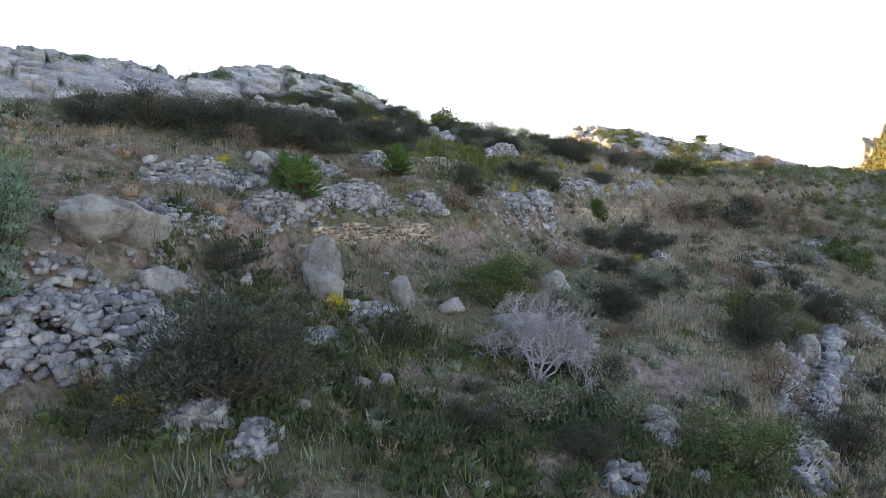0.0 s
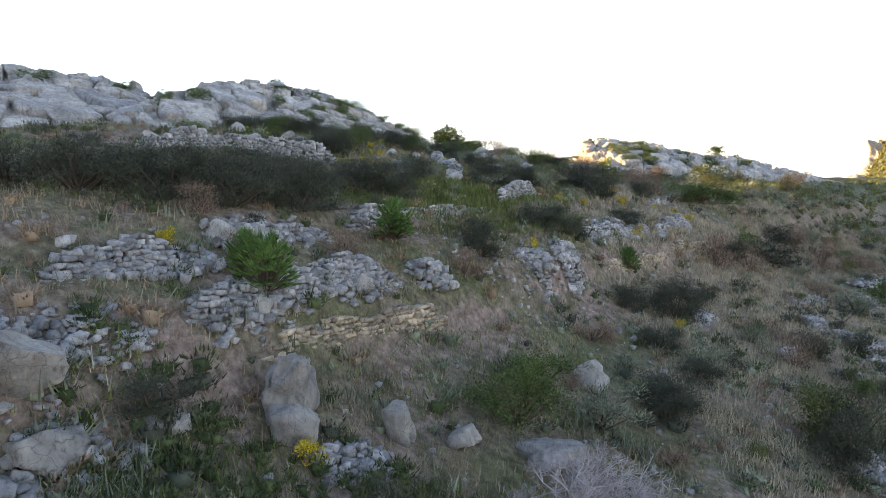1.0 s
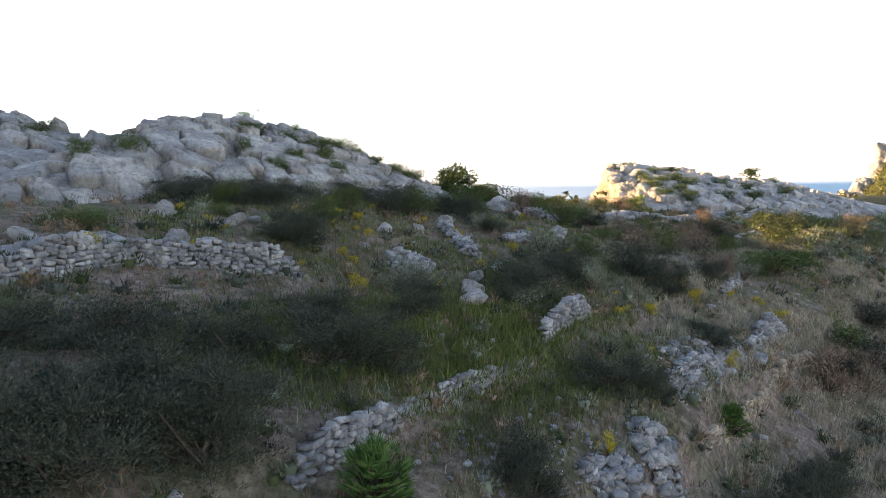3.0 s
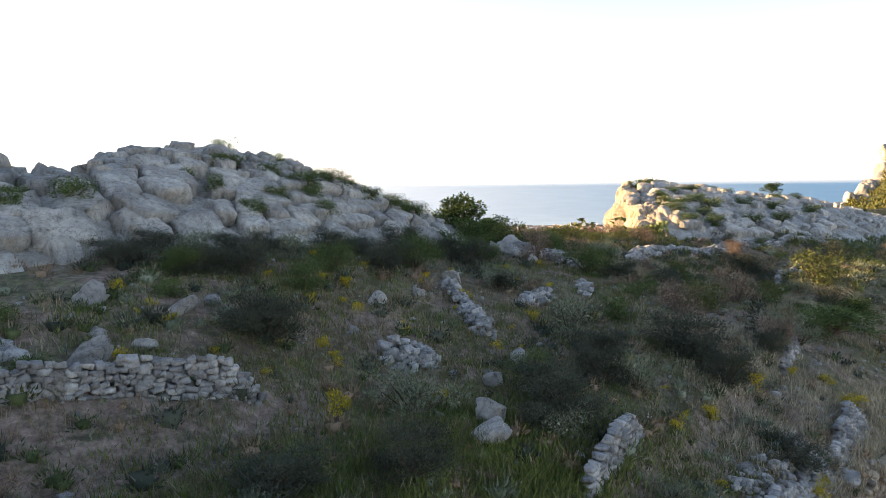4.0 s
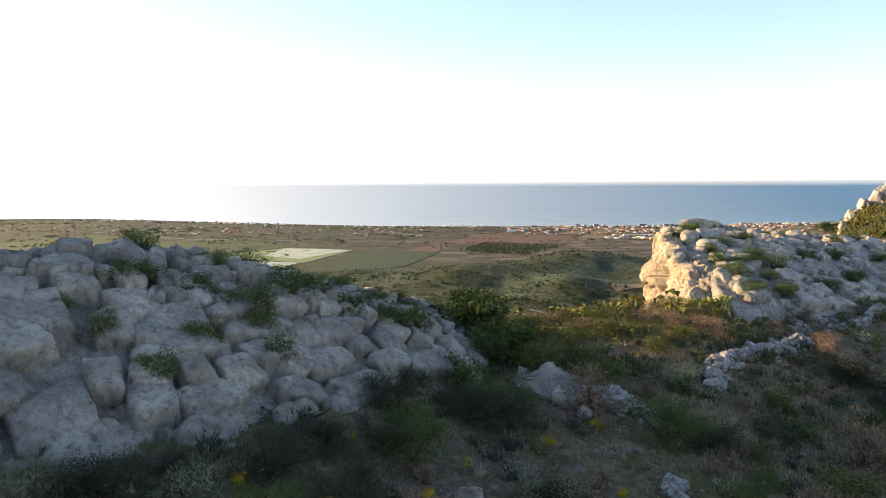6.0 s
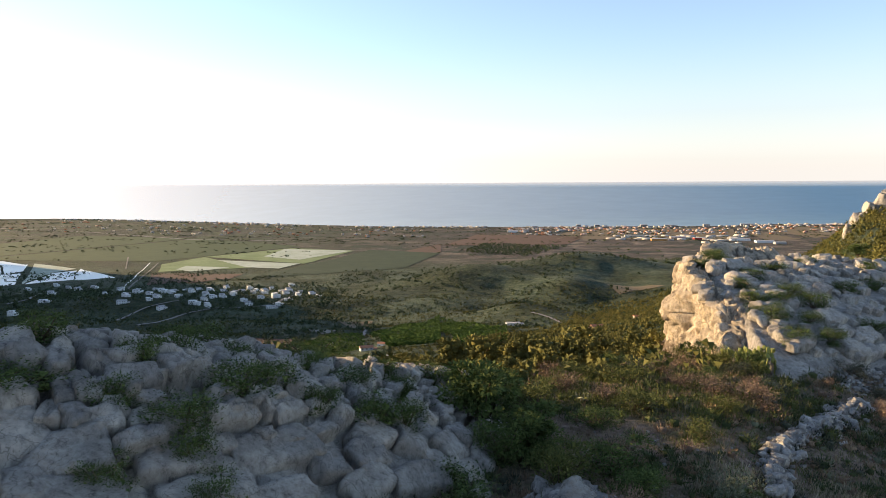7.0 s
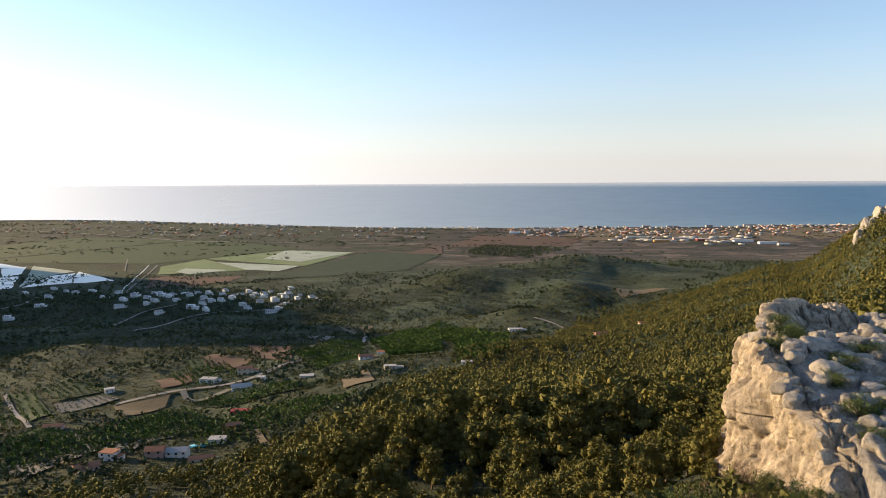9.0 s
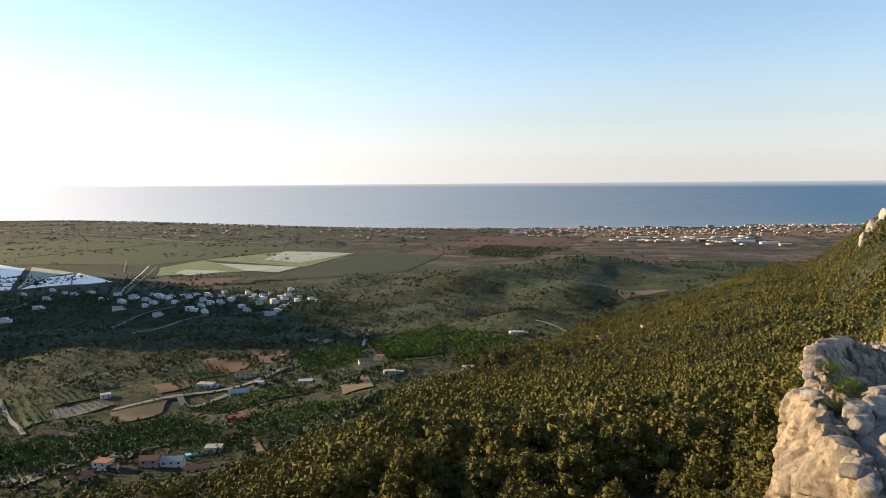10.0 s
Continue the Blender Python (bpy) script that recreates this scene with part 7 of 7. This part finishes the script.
def in_quad(x, y, q):
    inside = np.ones(len(x), bool)
    turn = sum((q[k][0] * q[(k + 1) % 4][1] - q[(k + 1) % 4][0] * q[k][1]) for k in range(4))
    for k in range(4):
        (ax, ay), (bx, by) = q[k], q[(k + 1) % 4]
        inside &= ((bx - ax) * (y - ay) - (by - ay) * (x - ax)) * turn > 0
    return inside


# trees and bushes between the plots
n = 23000
ty = 380 + 1150 * rng.random(n) ** 0.8
tx = rng.uniform(-0.72, 0.35, n) * ty
keep = rng.random(n) < 0.35 + 0.65 * step01(vnoise(tx / 60, ty / 60, seed=431) + 0.5 * vnoise(tx / 25, ty / 25, seed=432), -0.3, 0.4)
for hx, hy in HOMES:
    keep &= np.hypot(tx - hx, (ty - hy + 12) * 0.7) > 16
for _, _, q in PLOTS:
    keep &= ~in_quad(tx, ty, q)
for _, q, _, _ in ROW_PLOTS:
    keep &= ~in_quad(tx, ty, q)
tx, ty = tx[keep], ty[keep]
k = len(tx)
hedge = strewn("valley_trees", orchard_shapes, np.stack([tx, ty, ground(tx, ty)], 1), turn_of(rng.uniform(0, 6.28, k), np.zeros(k), np.zeros(k)), 1.8 + 3.0 * rng.random(k) ** 2, OLIVE_SCRUB)
tagged(new("valley_trees", hedge), "olive-green trees and bushes between the valley plots", "trees", kind="stuff")

# the coast towns: blocks too small to tell apart
def town(name, label, x0, x1, y0, y1, count, mats, lo, hi, tall):
    x, y = rng.uniform(x0, x1, count), rng.uniform(y0, y1, count)
    keep = rng.random(count) < 0.25 + 0.75 * step01(vnoise(x / 140, y / 60, seed=451), -0.3, 0.4)
    x, y = x[keep], y[keep] + (shore(x[keep]) - 4060) * np.clip((y[keep] - 2300) / 1760, 0, 1)
    k = len(x)
    bm = box_bm(-0.5, 0.5, -0.5, 0.5, 0, 1)
    shape = (np.array([p.co[:] for p in bm.verts]), np.array([[q.index for q in f.verts] for f in bm.faces]))
    bm.free()
    s = np.stack([rng.uniform(lo, hi, k), rng.uniform(lo, hi, k) * 0.7, rng.uniform(4, tall, k)], 1)
    place = np.stack([x, y, ground(x, y)], 1)
    turns = turn_of(rng.uniform(-0.3, 0.3, k), np.zeros(k), np.zeros(k))
    for j, mt in enumerate(mats):
        sel = np.arange(k) % len(mats) == j
        tagged(new(name, strewn(name, [shape], place[sel], turns[sel], s[sel], mt)), label, "town", "coast towns", "stuff")


town("coast_town", "pale blocks of a town along the shore", -2600, 2300, 3950, 4035, 520, (TOWN, CREAM, GREY), 8, 22, 9)
town("coast_town", "scattered houses behind the shore", -2600, -100, 3350, 3950, 300, (CREAM, GREY, TILE), 7, 18, 6)
town("coast_town", "white and pink houses of a seaside town", 300, 2150, 3450, 3950, 620, (TOWN, GREY, PINK, TILE), 9, 20, 7)
town("coast_town", "industrial sheds on the plain", 700, 1400, 3000, 3400, 90, (TOWN, GREY, CREAM), 18, 46, 6)
WAREHOUSES = ((843, 3334, 120, 26, CREAM), (901, 3142, 90, 30, ORANGE), (1013, 3238, 90, 30, PINK), (1092, 3185, 70, 34, RED), (1240, 3116, 110, 36, WHITE),
              (1307, 3026, 100, 30, WHITE), (1339, 2955, 60, 26, GREY), (310, 3652, 70, 24, WHITE))
for x, y, w, d, mt in WAREHOUSES:
    e = thing("warehouse", x, y, gz(x, y), "long low warehouse on the coast plain", "warehouse", "warehouses on the plain")
    w, d = 0.75 * w, 0.8 * d
    part("wall", box_bm(-w / 2, w / 2, -d / 2, d / 2, -1, 8), mt, e)
    part("roof", gable_bm(w, d, 8, 2.5, 0.6), GREY, e)
APARTMENTS = ((703, 3990, 26, 15), (805, 3985, 30, 13), (1062, 3985, 40, 13), (1209, 3995, 60, 10), (1410, 3992, 36, 13), (1630, 3985, 70, 11), (450, 3901, 30, 14), (560, 3673, 34, 11), (380, 3700, 30, 10))
for x, y, w, h in APARTMENTS:
    e = thing("apartment_block", x, y, gz(x, y), "white apartment block beside the sea", "apartment building", "apartment blocks by the sea")
    part("wall", box_bm(-w / 2, w / 2, -7, 7, -1, h), TOWN, e)
    part("roof", box_bm(-w / 2 - 0.5, w / 2 + 0.5, -7.5, 7.5, h, h + 0.8), GREY, e)
    for k in range(max(2, int(h / 6))):
        part("window", box_bm(-w / 2 + 1.5, w / 2 - 1.5, -7.15, -6.9, 2 + k * 6, 4.4 + k * 6), PANE, e)

# trees and hedges of the coast plain
n = 9000
px, py = rng.uniform(-3000, 2300, n), rng.uniform(2350, 4010, n)
py = py + (shore(px) - 4060) * (py - 2300) / 1760
keep = rng.random(n) < step01(vnoise(px / 220, py / 60, seed=461) + 0.6 * vnoise(px / 70, py / 40, seed=462), 0.0, 0.5) * step01(py, 2300, 3300)
px, py = px[keep], py[keep]
k = len(px)
plain = strewn("plain_trees", bush_shapes, np.stack([px, py, ground(px, py)], 1), turn_of(rng.uniform(0, 6.28, k), np.zeros(k), np.zeros(k)),
               np.stack([7 + 12 * rng.random(k), 5 + 6 * rng.random(k), 3 + 4 * rng.random(k)], 1), SCRUB_FAR)
tagged(new("plain_trees", plain), "dark hedges and groves over the coast plain", "trees", kind="stuff")

# pale rocks showing through the wood below
for k, (x, y, w, h) in enumerate(((132, 438, 5, 5), (124, 477, 6, 6), (80, 391, 9, 4), (81, 419, 6, 4), (155, 466, 5, 5), (97, 405, 6, 3), (60, 360, 5, 3), (110, 425, 6, 3))):
    boulder(x, y, w, h, k, "pale rock standing out of the pine wood", 0.15)
# the sunlit cliff high on the far hillside
for k, (x, y, w, h) in enumerate(((440, 846, 12, 15), (452, 850, 15, 20), (466, 856, 17, 24), (482, 858, 20, 28), (498, 866, 20, 30), (514, 872, 22, 34), (530, 880, 24, 36), (548, 880, 26, 38))):
    boulder(x, y, w, h, k + 2, "sunlit limestone cliff high on the wooded hillside", 0.4)
